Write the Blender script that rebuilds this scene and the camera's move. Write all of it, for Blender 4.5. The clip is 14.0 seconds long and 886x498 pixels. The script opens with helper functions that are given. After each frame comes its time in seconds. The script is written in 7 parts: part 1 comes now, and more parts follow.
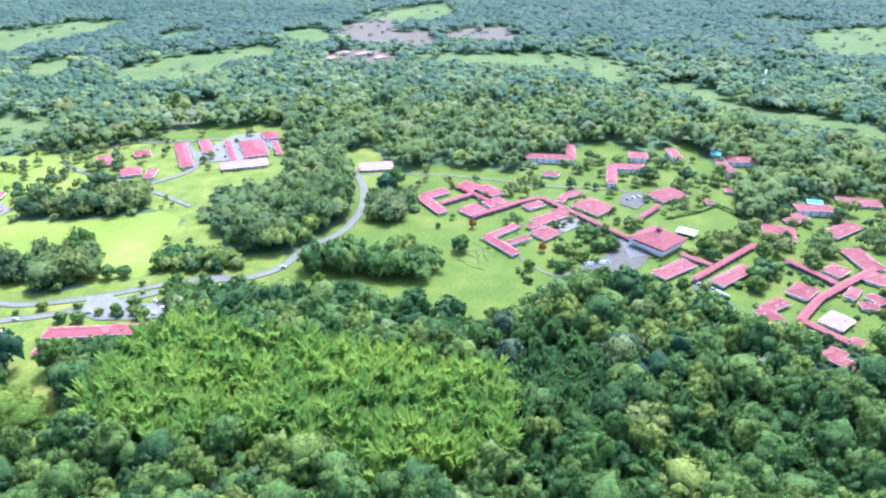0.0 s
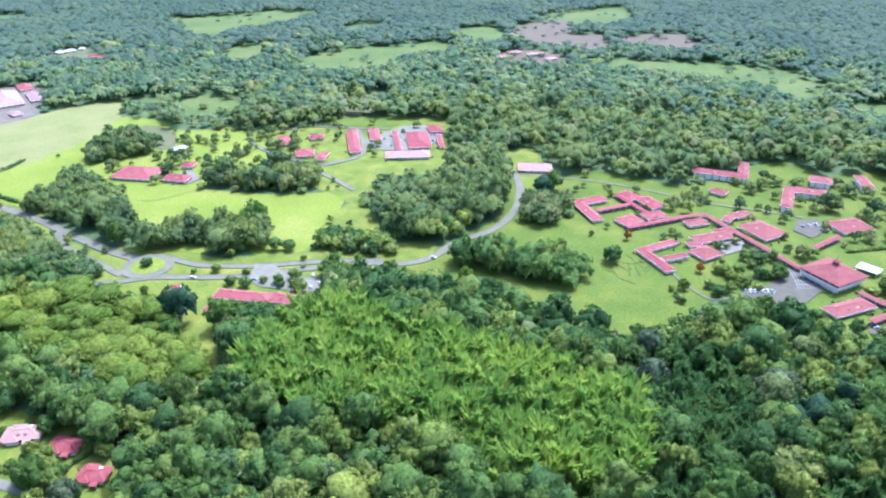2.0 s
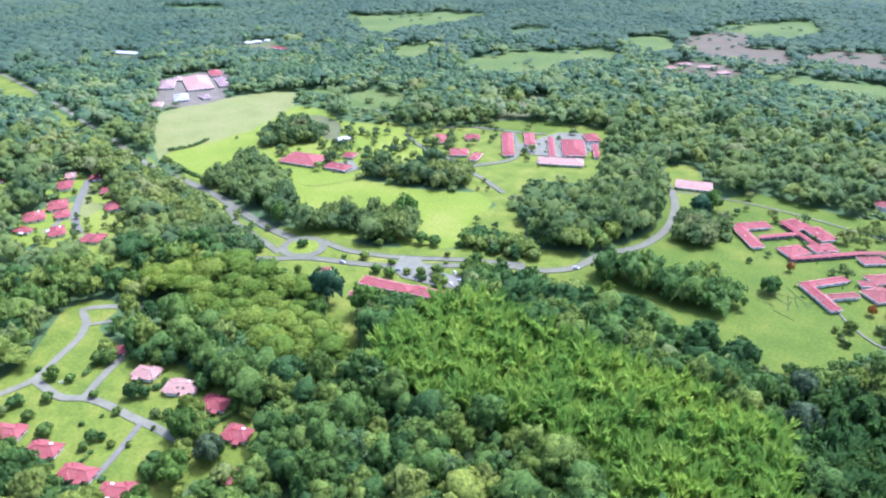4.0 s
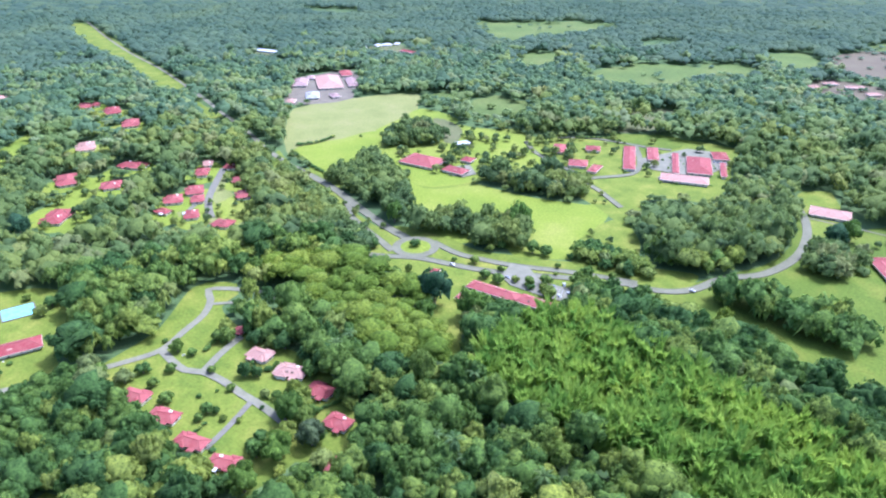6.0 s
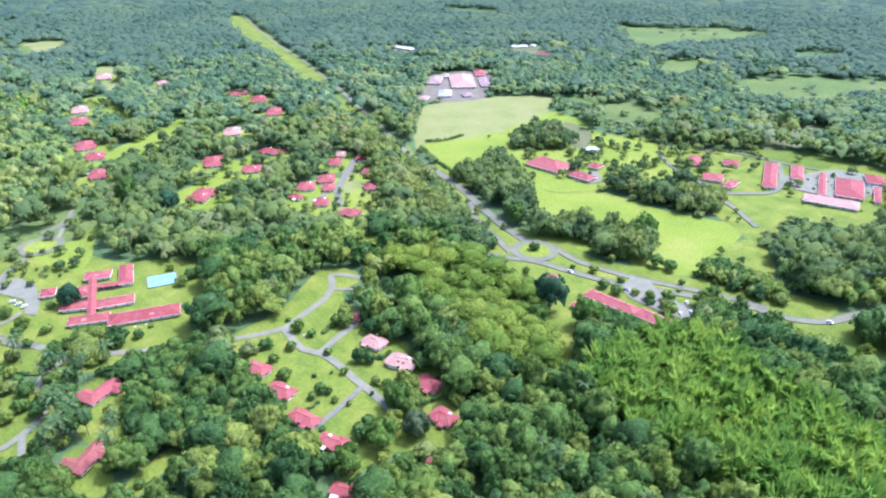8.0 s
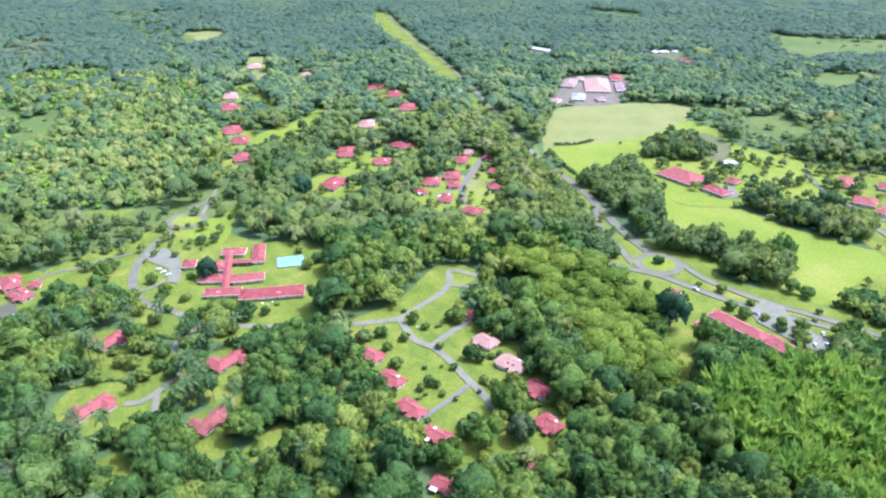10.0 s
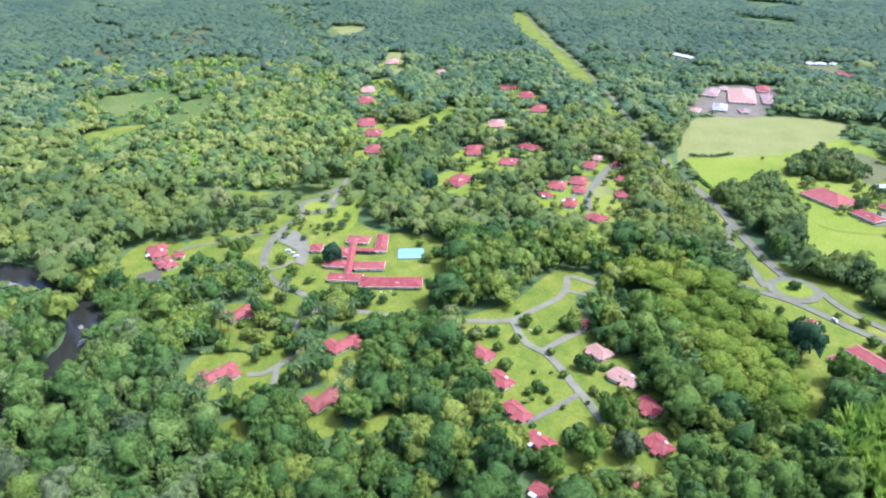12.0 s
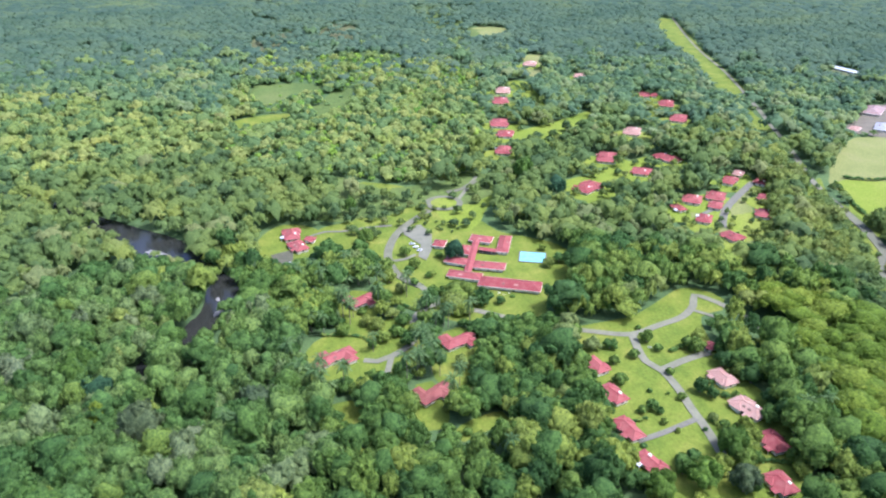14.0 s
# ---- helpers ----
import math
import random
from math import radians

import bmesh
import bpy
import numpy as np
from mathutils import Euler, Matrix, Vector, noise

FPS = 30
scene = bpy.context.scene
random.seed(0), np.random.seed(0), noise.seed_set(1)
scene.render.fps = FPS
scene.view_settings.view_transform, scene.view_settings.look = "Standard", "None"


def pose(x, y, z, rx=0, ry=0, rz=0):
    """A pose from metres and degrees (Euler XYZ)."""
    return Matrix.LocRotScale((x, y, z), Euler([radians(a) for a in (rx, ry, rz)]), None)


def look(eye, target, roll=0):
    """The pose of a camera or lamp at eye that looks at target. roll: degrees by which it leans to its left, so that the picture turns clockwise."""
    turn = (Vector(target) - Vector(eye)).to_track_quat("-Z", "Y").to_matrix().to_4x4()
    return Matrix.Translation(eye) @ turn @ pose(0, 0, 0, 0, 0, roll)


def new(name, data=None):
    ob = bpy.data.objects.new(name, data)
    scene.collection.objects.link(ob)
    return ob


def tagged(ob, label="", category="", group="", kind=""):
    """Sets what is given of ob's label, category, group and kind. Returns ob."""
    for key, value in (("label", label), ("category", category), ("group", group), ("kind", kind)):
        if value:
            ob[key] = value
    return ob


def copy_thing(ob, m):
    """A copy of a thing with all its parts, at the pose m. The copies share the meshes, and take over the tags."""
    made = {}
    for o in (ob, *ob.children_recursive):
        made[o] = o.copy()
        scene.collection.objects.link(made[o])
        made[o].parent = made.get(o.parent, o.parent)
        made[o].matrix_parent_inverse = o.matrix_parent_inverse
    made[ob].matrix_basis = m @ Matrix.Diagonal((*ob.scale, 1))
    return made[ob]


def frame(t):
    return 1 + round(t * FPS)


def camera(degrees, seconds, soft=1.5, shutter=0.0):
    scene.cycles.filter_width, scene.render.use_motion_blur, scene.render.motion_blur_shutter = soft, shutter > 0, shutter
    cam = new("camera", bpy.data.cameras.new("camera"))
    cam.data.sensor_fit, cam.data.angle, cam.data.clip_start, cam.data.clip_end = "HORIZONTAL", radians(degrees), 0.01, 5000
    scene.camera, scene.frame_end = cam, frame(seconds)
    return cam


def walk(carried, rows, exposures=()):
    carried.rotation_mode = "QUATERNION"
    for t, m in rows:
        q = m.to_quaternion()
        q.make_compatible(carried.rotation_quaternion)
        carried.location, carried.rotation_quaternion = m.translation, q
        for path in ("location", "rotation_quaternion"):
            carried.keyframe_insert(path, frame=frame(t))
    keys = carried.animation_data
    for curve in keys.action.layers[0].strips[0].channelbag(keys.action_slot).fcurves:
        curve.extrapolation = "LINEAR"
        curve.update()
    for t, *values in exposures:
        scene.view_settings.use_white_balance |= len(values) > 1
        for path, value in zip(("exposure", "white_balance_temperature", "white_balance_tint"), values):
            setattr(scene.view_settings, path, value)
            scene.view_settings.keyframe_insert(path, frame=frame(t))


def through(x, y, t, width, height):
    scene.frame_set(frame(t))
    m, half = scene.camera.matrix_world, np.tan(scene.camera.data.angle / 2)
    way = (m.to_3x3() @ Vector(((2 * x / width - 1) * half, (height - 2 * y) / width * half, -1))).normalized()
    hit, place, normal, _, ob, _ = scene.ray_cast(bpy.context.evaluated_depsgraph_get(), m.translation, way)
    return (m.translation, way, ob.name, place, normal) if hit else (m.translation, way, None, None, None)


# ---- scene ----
# ---- the camera: a drone that hovers and turns to its left ----
EYE = 190.0    # the plan below is drawn in units of PLAN metres; the last lines bring it to full size
PLAN = 1.3
cam = camera(63.9, 14.0, 2.1)
LOOKS = [(0.0, 1.88, 4500, 26), (3.0, 1.52, 4650, 24), (5.5, 1.49, 4670, 24), (8.0, 1.54, 4730, 23), (14.0, 1.28, 4970, 19)]
TURNS = [
    (0.0, -0.000, -27.522, -0.070),
    (0.5, 3.212, -27.514, -0.047),
    (1.0, 6.559, -27.505, -0.021),
    (1.5, 10.055, -27.505, 0.007),
    (2.0, 13.534, -27.503, 0.022),
    (2.5, 17.072, -27.496, 0.010),
    (3.0, 20.656, -27.493, 0.057),
    (5.5, 33.763, -26.696, 0.053),
    (6.0, 36.452, -26.696, 0.080),
    (6.5, 39.125, -26.700, 0.067),
    (7.0, 41.817, -26.689, 0.019),
    (7.5, 44.487, -26.661, 0.022),
    (8.0, 47.139, -26.630, 0.044),
    (10.5, 60.571, -26.617, -0.010),
    (11.0, 63.265, -26.622, 0.003),
    (11.5, 65.920, -26.604, 0.034),
    (12.0, 68.583, -26.598, 0.047),
    (12.5, 71.270, -26.579, 0.035),
    (13.0, 74.002, -26.546, 0.025),
    (13.5, 76.784, -26.513, -0.008),
    (14.0, 79.531, -26.503, -0.017),
]
walk(cam, [(t, pose(0, 0, EYE * PLAN, 90 + pitch, 0, 0 + yaw) @ pose(0, 0, 0, 0, 0, roll)) for t, yaw, pitch, roll in TURNS], LOOKS)

# ---- light ----
SUN_AZ, SUN_EL = 22.0, 62.0  # degrees clockwise from +y, degrees above the horizon
world = bpy.data.worlds.new("sky")
scene.world = world
world.use_nodes = True
wt = world.node_tree
sky = wt.nodes.new("ShaderNodeTexSky")
sky.sky_type = "NISHITA"
sky.sun_disc = False
sky.sun_elevation, sky.sun_rotation = radians(SUN_EL), radians(SUN_AZ)
sky.dust_density, sky.air_density, sky.ozone_density = 6.0, 1.0, 0.3
wt.links.new(sky.outputs[0], wt.nodes["Background"].inputs[0])
wt.nodes["Background"].inputs[1].default_value = 0.15
sun_dir = Vector((math.sin(radians(SUN_AZ)) * math.cos(radians(SUN_EL)), math.cos(radians(SUN_AZ)) * math.cos(radians(SUN_EL)), math.sin(radians(SUN_EL))))
lamp = bpy.data.lights.new("sun", "SUN")
lamp.energy, lamp.angle, lamp.color = 2.3, radians(3.0), (1.0, 0.95, 0.86)
sun = new("sun", lamp)
sun.matrix_world = look(sun_dir * 500, (0, 0, 0))

# ---- materials ----
def mat(name, rough=0.8, metal=0.0):
    m = bpy.data.materials.new(name)
    m.use_nodes = True
    b = m.node_tree.nodes["Principled BSDF"]
    b.inputs["Roughness"].default_value, b.inputs["Metallic"].default_value = rough, metal
    return m, m.node_tree, b


def node(nt, kind, **values):
    n = nt.nodes.new(kind)
    for k, v in values.items():
        n.inputs[k].default_value = v
    return n


def ramp(nt, fac, stops):
    r = nt.nodes.new("ShaderNodeValToRGB")
    e = r.color_ramp.elements
    while len(e) < len(stops):
        e.new(0.5)
    for el, (p, c) in zip(e, stops):
        el.position, el.color = p, (*c, 1)
    nt.links.new(fac, r.inputs[0])
    return r.outputs[0]


def noise_at(nt, scale, detail=4.0, rough=0.6):
    geo = nt.nodes.new("ShaderNodeNewGeometry")
    n = node(nt, "ShaderNodeTexNoise", Scale=scale, Detail=detail, Roughness=rough)
    nt.links.new(geo.outputs["Position"], n.inputs["Vector"])
    return n.outputs["Fac"]


def blend(nt, a, b, fac, how="MIX"):
    m = nt.nodes.new("ShaderNodeMix")
    m.data_type, m.blend_type = "RGBA", how
    for s, v in ((m.inputs[6], a), (m.inputs[7], b), (m.inputs[0], fac)):
        if isinstance(v, (int, float)):
            s.default_value = v
        elif isinstance(v, tuple):
            s.default_value = (*v, 1)
        else:
            nt.links.new(v, s)
    return m.outputs[2]


def bumped(nt, b, height, dist, strength=1.0):
    n = node(nt, "ShaderNodeBump", Strength=strength, Distance=dist)
    nt.links.new(height, n.inputs["Height"])
    nt.links.new(n.outputs[0], b.inputs["Normal"])


def grass(name, dark, light, patch, s1=0.02, s2=0.5):
    m, nt, b = mat(name, 0.95)
    big = ramp(nt, noise_at(nt, s1, 5), [(0.3, dark), (0.5, light), (0.72, patch)])
    small = ramp(nt, noise_at(nt, s2, 6, 0.7), [(0.3, (0.6, 0.6, 0.6)), (0.7, (1.25, 1.25, 1.2))])
    col = blend(nt, big, small, 0.8, "MULTIPLY")
    nt.links.new(col, b.inputs["Base Color"])
    b.inputs["Specular IOR Level"].default_value = 0.15
    bumped(nt, b, noise_at(nt, 3.0, 4), 0.12, 0.6)
    return m


def plain(name, a, c, scale=0.3, rough=0.8, metal=0.0, bump=0.0):
    m, nt, b = mat(name, rough, metal)
    b.inputs["Specular IOR Level"].default_value = 0.15 if rough > 0.5 else 0.5
    col = ramp(nt, noise_at(nt, scale, 6, 0.65), [(0.3, a), (0.7, c)])
    fine = ramp(nt, noise_at(nt, scale * 9, 4), [(0.3, (0.85, 0.85, 0.85)), (0.7, (1.1, 1.1, 1.1))])
    nt.links.new(blend(nt, col, fine, 0.8, "MULTIPLY"), b.inputs["Base Color"])
    if bump:
        bumped(nt, b, noise_at(nt, scale * 9, 4), bump)
    return m


def leafy(name, stops, through=0.3, patch=0.012, rough=0.75, grain=1.0):
    """Leaves: a tone for each tree, a slow change over the land and a fine change from clump to clump that also paints
    in shaded gaps and lit tops.
    """
    m, nt, b = mat(name, rough)
    b.inputs["Specular IOR Level"].default_value = 0.12
    att = nt.nodes.new("ShaderNodeAttribute")
    att.attribute_name = "tone"
    info = nt.nodes.new("ShaderNodeObjectInfo")
    add = nt.nodes.new("ShaderNodeMath")
    add.operation = "ADD"
    nt.links.new(att.outputs["Fac"], add.inputs[0])
    nt.links.new(info.outputs["Random"], add.inputs[1])
    fr = nt.nodes.new("ShaderNodeMath")
    fr.operation = "FRACT"
    nt.links.new(add.outputs[0], fr.inputs[0])
    own = ramp(nt, fr.outputs[0], stops)
    land = ramp(nt, noise_at(nt, patch, 3), [(0.3, (0.75, 0.82, 0.85)), (0.55, (1, 1, 1)), (0.75, (1.25, 1.15, 0.9))])
    # bluish dark gaps and warm sunlit tufts, painted by noise
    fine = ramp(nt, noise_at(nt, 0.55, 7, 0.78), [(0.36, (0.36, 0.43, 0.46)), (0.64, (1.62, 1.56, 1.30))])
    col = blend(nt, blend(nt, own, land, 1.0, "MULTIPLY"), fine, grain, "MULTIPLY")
    nt.links.new(col, b.inputs["Base Color"])
    bumped(nt, b, noise_at(nt, 0.9, 6, 0.75), 1.1, grain)
    tr = nt.nodes.new("ShaderNodeBsdfTranslucent")
    nt.links.new(col, tr.inputs["Color"])
    mix = nt.nodes.new("ShaderNodeMixShader")
    mix.inputs[0].default_value = through
    nt.links.new(b.outputs[0], mix.inputs[1])
    nt.links.new(tr.outputs[0], mix.inputs[2])
    nt.links.new(mix.outputs[0], nt.nodes["Material Output"].inputs["Surface"])
    return m


def roofing(name, a, c, wear):
    """Painted corrugated sheet with faded and stained stretches."""
    m, nt, b = mat(name, 0.72)
    b.inputs["Specular IOR Level"].default_value = 0.12
    info = nt.nodes.new("ShaderNodeObjectInfo")
    own = ramp(nt, info.outputs["Random"], [(0.0, a), (1.0, c)])
    col = blend(nt, own, wear, ramp(nt, noise_at(nt, 0.22, 6, 0.7), [(0.40, (0, 0, 0)), (0.72, (0.6, 0.6, 0.6))]))
    fine = ramp(nt, noise_at(nt, 1.6, 4), [(0.3, (0.8, 0.8, 0.8)), (0.7, (1.12, 1.12, 1.12))])
    nt.links.new(blend(nt, col, fine, 0.8, "MULTIPLY"), b.inputs["Base Color"])
    tex = nt.nodes.new("ShaderNodeTexCoord")
    wave = node(nt, "ShaderNodeTexWave", Scale=1.3, Distortion=0.0)
    nt.links.new(tex.outputs["Object"], wave.inputs["Vector"])
    bumped(nt, b, wave.outputs["Fac"], 0.03, 0.5)
    return m


GROUND = grass("forest_floor", (0.048, 0.082, 0.030), (0.068, 0.108, 0.036), (0.090, 0.128, 0.042))
LAWN = grass("lawn_grass", (0.062, 0.096, 0.010), (0.084, 0.118, 0.012), (0.123, 0.140, 0.018), 0.03)
GARDEN = grass("garden_grass", (0.079, 0.114, 0.013), (0.118, 0.148, 0.017), (0.179, 0.182, 0.030), 0.05)
# brighter than the lawns: a patch of sunshine is put into the grass colour
FIELD = grass("sun_bright_field_grass", (0.116, 0.159, 0.016), (0.149, 0.186, 0.019), (0.189, 0.207, 0.036), 0.018)
HAY = grass("dry_grass", (0.135, 0.150, 0.042), (0.165, 0.175, 0.052), (0.19, 0.185, 0.070), 0.025)
PASTURE = grass("pasture_grass", (0.064, 0.095, 0.022), (0.084, 0.117, 0.026), (0.112, 0.134, 0.036), 0.012, 0.2)
DRY = grass("worn_field_grass", (0.083, 0.096, 0.036), (0.103, 0.110, 0.044), (0.120, 0.114, 0.055), 0.03, 0.3)
SOIL = plain("bare_soil", (0.080, 0.061, 0.033), (0.102, 0.086, 0.045), 0.03)
PAVE = plain("paving", (0.123, 0.120, 0.080), (0.168, 0.160, 0.111), 0.12)
YARD = plain("yard_dirt", (0.098, 0.082, 0.056), (0.150, 0.130, 0.090), 0.08)
ASPHALT = plain("asphalt", (0.102, 0.101, 0.063), (0.146, 0.141, 0.090), 0.12)
LOT = plain("old_asphalt", (0.064, 0.062, 0.039), (0.096, 0.089, 0.057), 0.2)
KERB = plain("kerb_concrete", (0.117, 0.111, 0.076), (0.156, 0.145, 0.099), 0.4)
DRIVE = plain("worn_asphalt", (0.123, 0.118, 0.078), (0.174, 0.166, 0.109), 0.1)
MARK = plain("road_marking", (0.18, 0.18, 0.17), (0.25, 0.25, 0.24), 0.8)
PATHING = plain("path_concrete", (0.110, 0.103, 0.077), (0.148, 0.138, 0.103), 0.3)
WALL = plain("white_render", (0.800, 0.750, 0.598), (0.880, 0.830, 0.672), 0.5)
GLASS_M, _, _b = mat("window_glass", 0.08)
_b.inputs["Base Color"].default_value = (0.03, 0.04, 0.05, 1)
WOOD = plain("painted_timber", (0.10, 0.07, 0.05), (0.16, 0.11, 0.08), 1.0)
BARK = plain("bark", (0.12, 0.10, 0.075), (0.21, 0.18, 0.14), 0.8, 0.9, 0, 0.05)
ROOF_RED = roofing("red_roof_sheet", (0.186, 0.036, 0.036), (0.235, 0.062, 0.057), (0.265, 0.115, 0.095))
# ROOF_RED made duller: dimmer light and haze over the campus, put into the colour
ROOF_DULL = roofing("dull_red_roof_sheet", (0.167, 0.044, 0.038), (0.207, 0.066, 0.053), (0.227, 0.105, 0.078))
ROOF_PALE = roofing("faded_roof_sheet", (0.275, 0.145, 0.109), (0.326, 0.190, 0.143), (0.347, 0.250, 0.193))
ROOF_BROWN = roofing("brown_roof_sheet", (0.20, 0.13, 0.115), (0.26, 0.17, 0.15), (0.30, 0.24, 0.22))
ROOF_GREY = roofing("grey_roof_sheet", (0.24, 0.24, 0.24), (0.3, 0.3, 0.3), (0.35, 0.34, 0.33))
ROOF_WHITE = roofing("white_roof_sheet", (0.42, 0.44, 0.45), (0.5, 0.5, 0.5), (0.36, 0.36, 0.35))
ROOF_TEAL = roofing("teal_roof_sheet", (0.10, 0.42, 0.40), (0.14, 0.48, 0.45), (0.3, 0.5, 0.48))
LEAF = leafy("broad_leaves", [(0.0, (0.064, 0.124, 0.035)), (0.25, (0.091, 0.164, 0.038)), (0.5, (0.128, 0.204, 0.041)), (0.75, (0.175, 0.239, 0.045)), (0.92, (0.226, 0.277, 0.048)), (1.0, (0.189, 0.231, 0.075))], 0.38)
# some distance haze is put into these colours: paler and bluer than LEAF
LEAF_MID_HAZED = leafy("hazed_mid_leaves", [(0.0, (0.098, 0.160, 0.083)), (0.3, (0.129, 0.201, 0.087)), (0.6, (0.164, 0.237, 0.087)), (0.85, (0.204, 0.267, 0.083)), (1.0, (0.214, 0.259, 0.113))], 0.5, 0.008, 0.75, 0.4)
LEAF_WARM = leafy("estate_leaves", [(0.0, (0.090, 0.140, 0.053)), (0.3, (0.127, 0.184, 0.055)), (0.6, (0.169, 0.222, 0.055)), (0.85, (0.210, 0.251, 0.055)), (1.0, (0.215, 0.240, 0.085))], 0.5, 0.01, 0.75, 0.55)
# stands in for haze: leaves painted pale blue-green with little contrast
LEAF_FAR_HAZED = leafy("hazed_far_leaves", [(0.0, (0.094, 0.150, 0.098)), (0.5, (0.114, 0.172, 0.100)), (1.0, (0.142, 0.198, 0.098))], 0.55, 0.006, 0.75, 0.12)
LEAF_RAIN = leafy("olive_leaves", [(0.0, (0.119, 0.180, 0.019)), (0.5, (0.149, 0.211, 0.024)), (1.0, (0.185, 0.236, 0.029))], 0.4)
LEAF_PALE = leafy("young_leaves", [(0.0, (0.090, 0.168, 0.045)), (0.5, (0.130, 0.213, 0.053)), (0.85, (0.166, 0.235, 0.065)), (1.0, (0.179, 0.213, 0.112))], 0.38)
LEAF_YOUNG = leafy("slope_leaves", [(0.0, (0.118, 0.186, 0.067)), (0.4, (0.168, 0.233, 0.070)), (0.75, (0.233, 0.285, 0.070)), (1.0, (0.279, 0.305, 0.086))], 0.45, 0.02, 0.75, 0.7)
LEAF_BAMBOO = leafy("bamboo_leaves", [(0.0, (0.151, 0.270, 0.039)), (0.5, (0.226, 0.342, 0.045)), (1.0, (0.301, 0.404, 0.055))], 0.5, 0.02, 0.75, 0.22)
LEAF_REED = leafy("thicket_leaves", [(0.0, (0.085, 0.165, 0.045)), (0.5, (0.11, 0.20, 0.05)), (1.0, (0.15, 0.235, 0.05))], 0.45, 0.02)
LEAF_PALM = leafy("palm_leaves", [(0.0, (0.085, 0.15, 0.05)), (1.0, (0.14, 0.20, 0.075))], 0.35)
WATER, _nt, _b = mat("river_water", 0.18)
_b.inputs["Base Color"].default_value = (0.022, 0.022, 0.018, 1)
_b.inputs["Specular IOR Level"].default_value = 0.3
bumped(_nt, _b, noise_at(_nt, 0.8, 4), 0.08, 0.5)
POOL, _nt, _b = mat("pool_water", 0.1)
_b.inputs["Specular IOR Level"].default_value = 0.2
_nt.links.new(ramp(_nt, noise_at(_nt, 0.25, 3), [(0.3, (0.15, 0.41, 0.42)), (0.7, (0.21, 0.48, 0.48))]), _b.inputs["Base Color"])
FOAM = plain("foaming_water", (0.45, 0.48, 0.5), (0.7, 0.72, 0.74), 0.2)
SAND = plain("gravel_bar", (0.145, 0.136, 0.119), (0.204, 0.196, 0.170), 0.4)
RUBBER = plain("tyre_rubber", (0.02, 0.02, 0.02), (0.03, 0.03, 0.03), 3)


# ---- mesh helpers ----
def mesh_of(name, verts, faces, material, smooth=False):
    me = bpy.data.meshes.new(name)
    me.from_pydata(verts, [], faces)
    me.materials.append(material)
    if smooth:
        me.polygons.foreach_set("use_smooth", [True] * len(me.polygons))
    me.update()
    return me


def part_of(name, me, parent, m=None, label=""):
    ob = new(name, me)
    ob.parent = parent
    if m is not None:
        ob.matrix_basis = m
    return tagged(ob, label)


def box_mesh(name, sx, sy, sz, material, bevel=0.0):
    bm = bmesh.new()
    bmesh.ops.create_cube(bm, size=1)
    bmesh.ops.scale(bm, vec=(sx, sy, sz), verts=bm.verts)
    if bevel:
        bmesh.ops.bevel(bm, geom=bm.edges[:], offset=bevel, segments=1, affect="EDGES")
    me = bpy.data.meshes.new(name)
    bm.to_mesh(me)
    bm.free()
    me.materials.append(material)
    return me


def smooth_line(pts, step=4.0, closed=False):
    """A Catmull-Rom line through a few corners."""
    P = [Vector((*p, 0)) for p in pts]
    n = len(P)
    out = []
    for i in range(n if closed else n - 1):
        if closed:
            a, b, c, d = P[i - 1], P[i], P[(i + 1) % n], P[(i + 2) % n]
        else:
            a, b, c, d = P[max(i - 1, 0)], P[i], P[i + 1], P[min(i + 2, n - 1)]
        k = max(1, int((c - b).length / step))
        for j in range(k):
            u = j / k
            out.append(0.5 * (2 * b + (c - a) * u + (2 * a - 5 * b + 4 * c - d) * u * u + (3 * b - a - 3 * c + d) * u ** 3))
    if not closed:
        out.append(P[-1])
    return out


OPEN = []      # outlines of open land, and the share of the wood that stands there all the same
LINES = []     # (points, half width) of roads and the river
BLOCKS = []    # (x, y, half length, half width, angle) of buildings
ZONES = []     # (kind, outline)
GROVES = []    # (height, spacing, outline)
lift = [0.03]


def clearing(name, material, pts):
    line = smooth_line(pts, 6.0, True)
    for p in line:
        q = noise.noise_vector(Vector((p.x * 0.06, p.y * 0.06, 3.0)))
        k = 11.0 if material in (PASTURE, SOIL) else 2.2
        p.x, p.y = p.x + k * q.x, p.y + k * q.y
    OPEN.append((np.array([(p.x, p.y) for p in line]), 0.25 if name == "dry_field" else 0.2 if material is SOIL else 0.45 if name == "plantation" else 0.4 if name == "rough_grass" else 0.09 if material is PASTURE else 0.0))
    lift[0] += 0.0028
    bm = bmesh.new()
    f = bm.faces.new([bm.verts.new((p.x, p.y, lift[0])) for p in line])
    f.normal_update()
    if f.normal.z < 0:
        f.normal_flip()
    bmesh.ops.triangulate(bm, faces=[f])
    me = bpy.data.meshes.new(name)
    bm.to_mesh(me)
    bm.free()
    me.materials.append(material)
    words = {"lawn": "mown green lawn grass among the trees", "playing_field": "yellow-green playing field grass, sunshine put into its colour", "hay_meadow": "pale dry hay meadow", "pasture": "open green pasture between woods", "dry_field": "dry pale field with bare spots", "bare_field": "bare brown soil field", "yard": "worn pale grass yard", "rough_grass": "rough green grass with scattered bushes", "bare_yard": "dusty paved work yard", "plantation": "evenly planted green plantation plot"}
    return tagged(new(name, me), words[name], name.replace("_", " "), "", "structure")


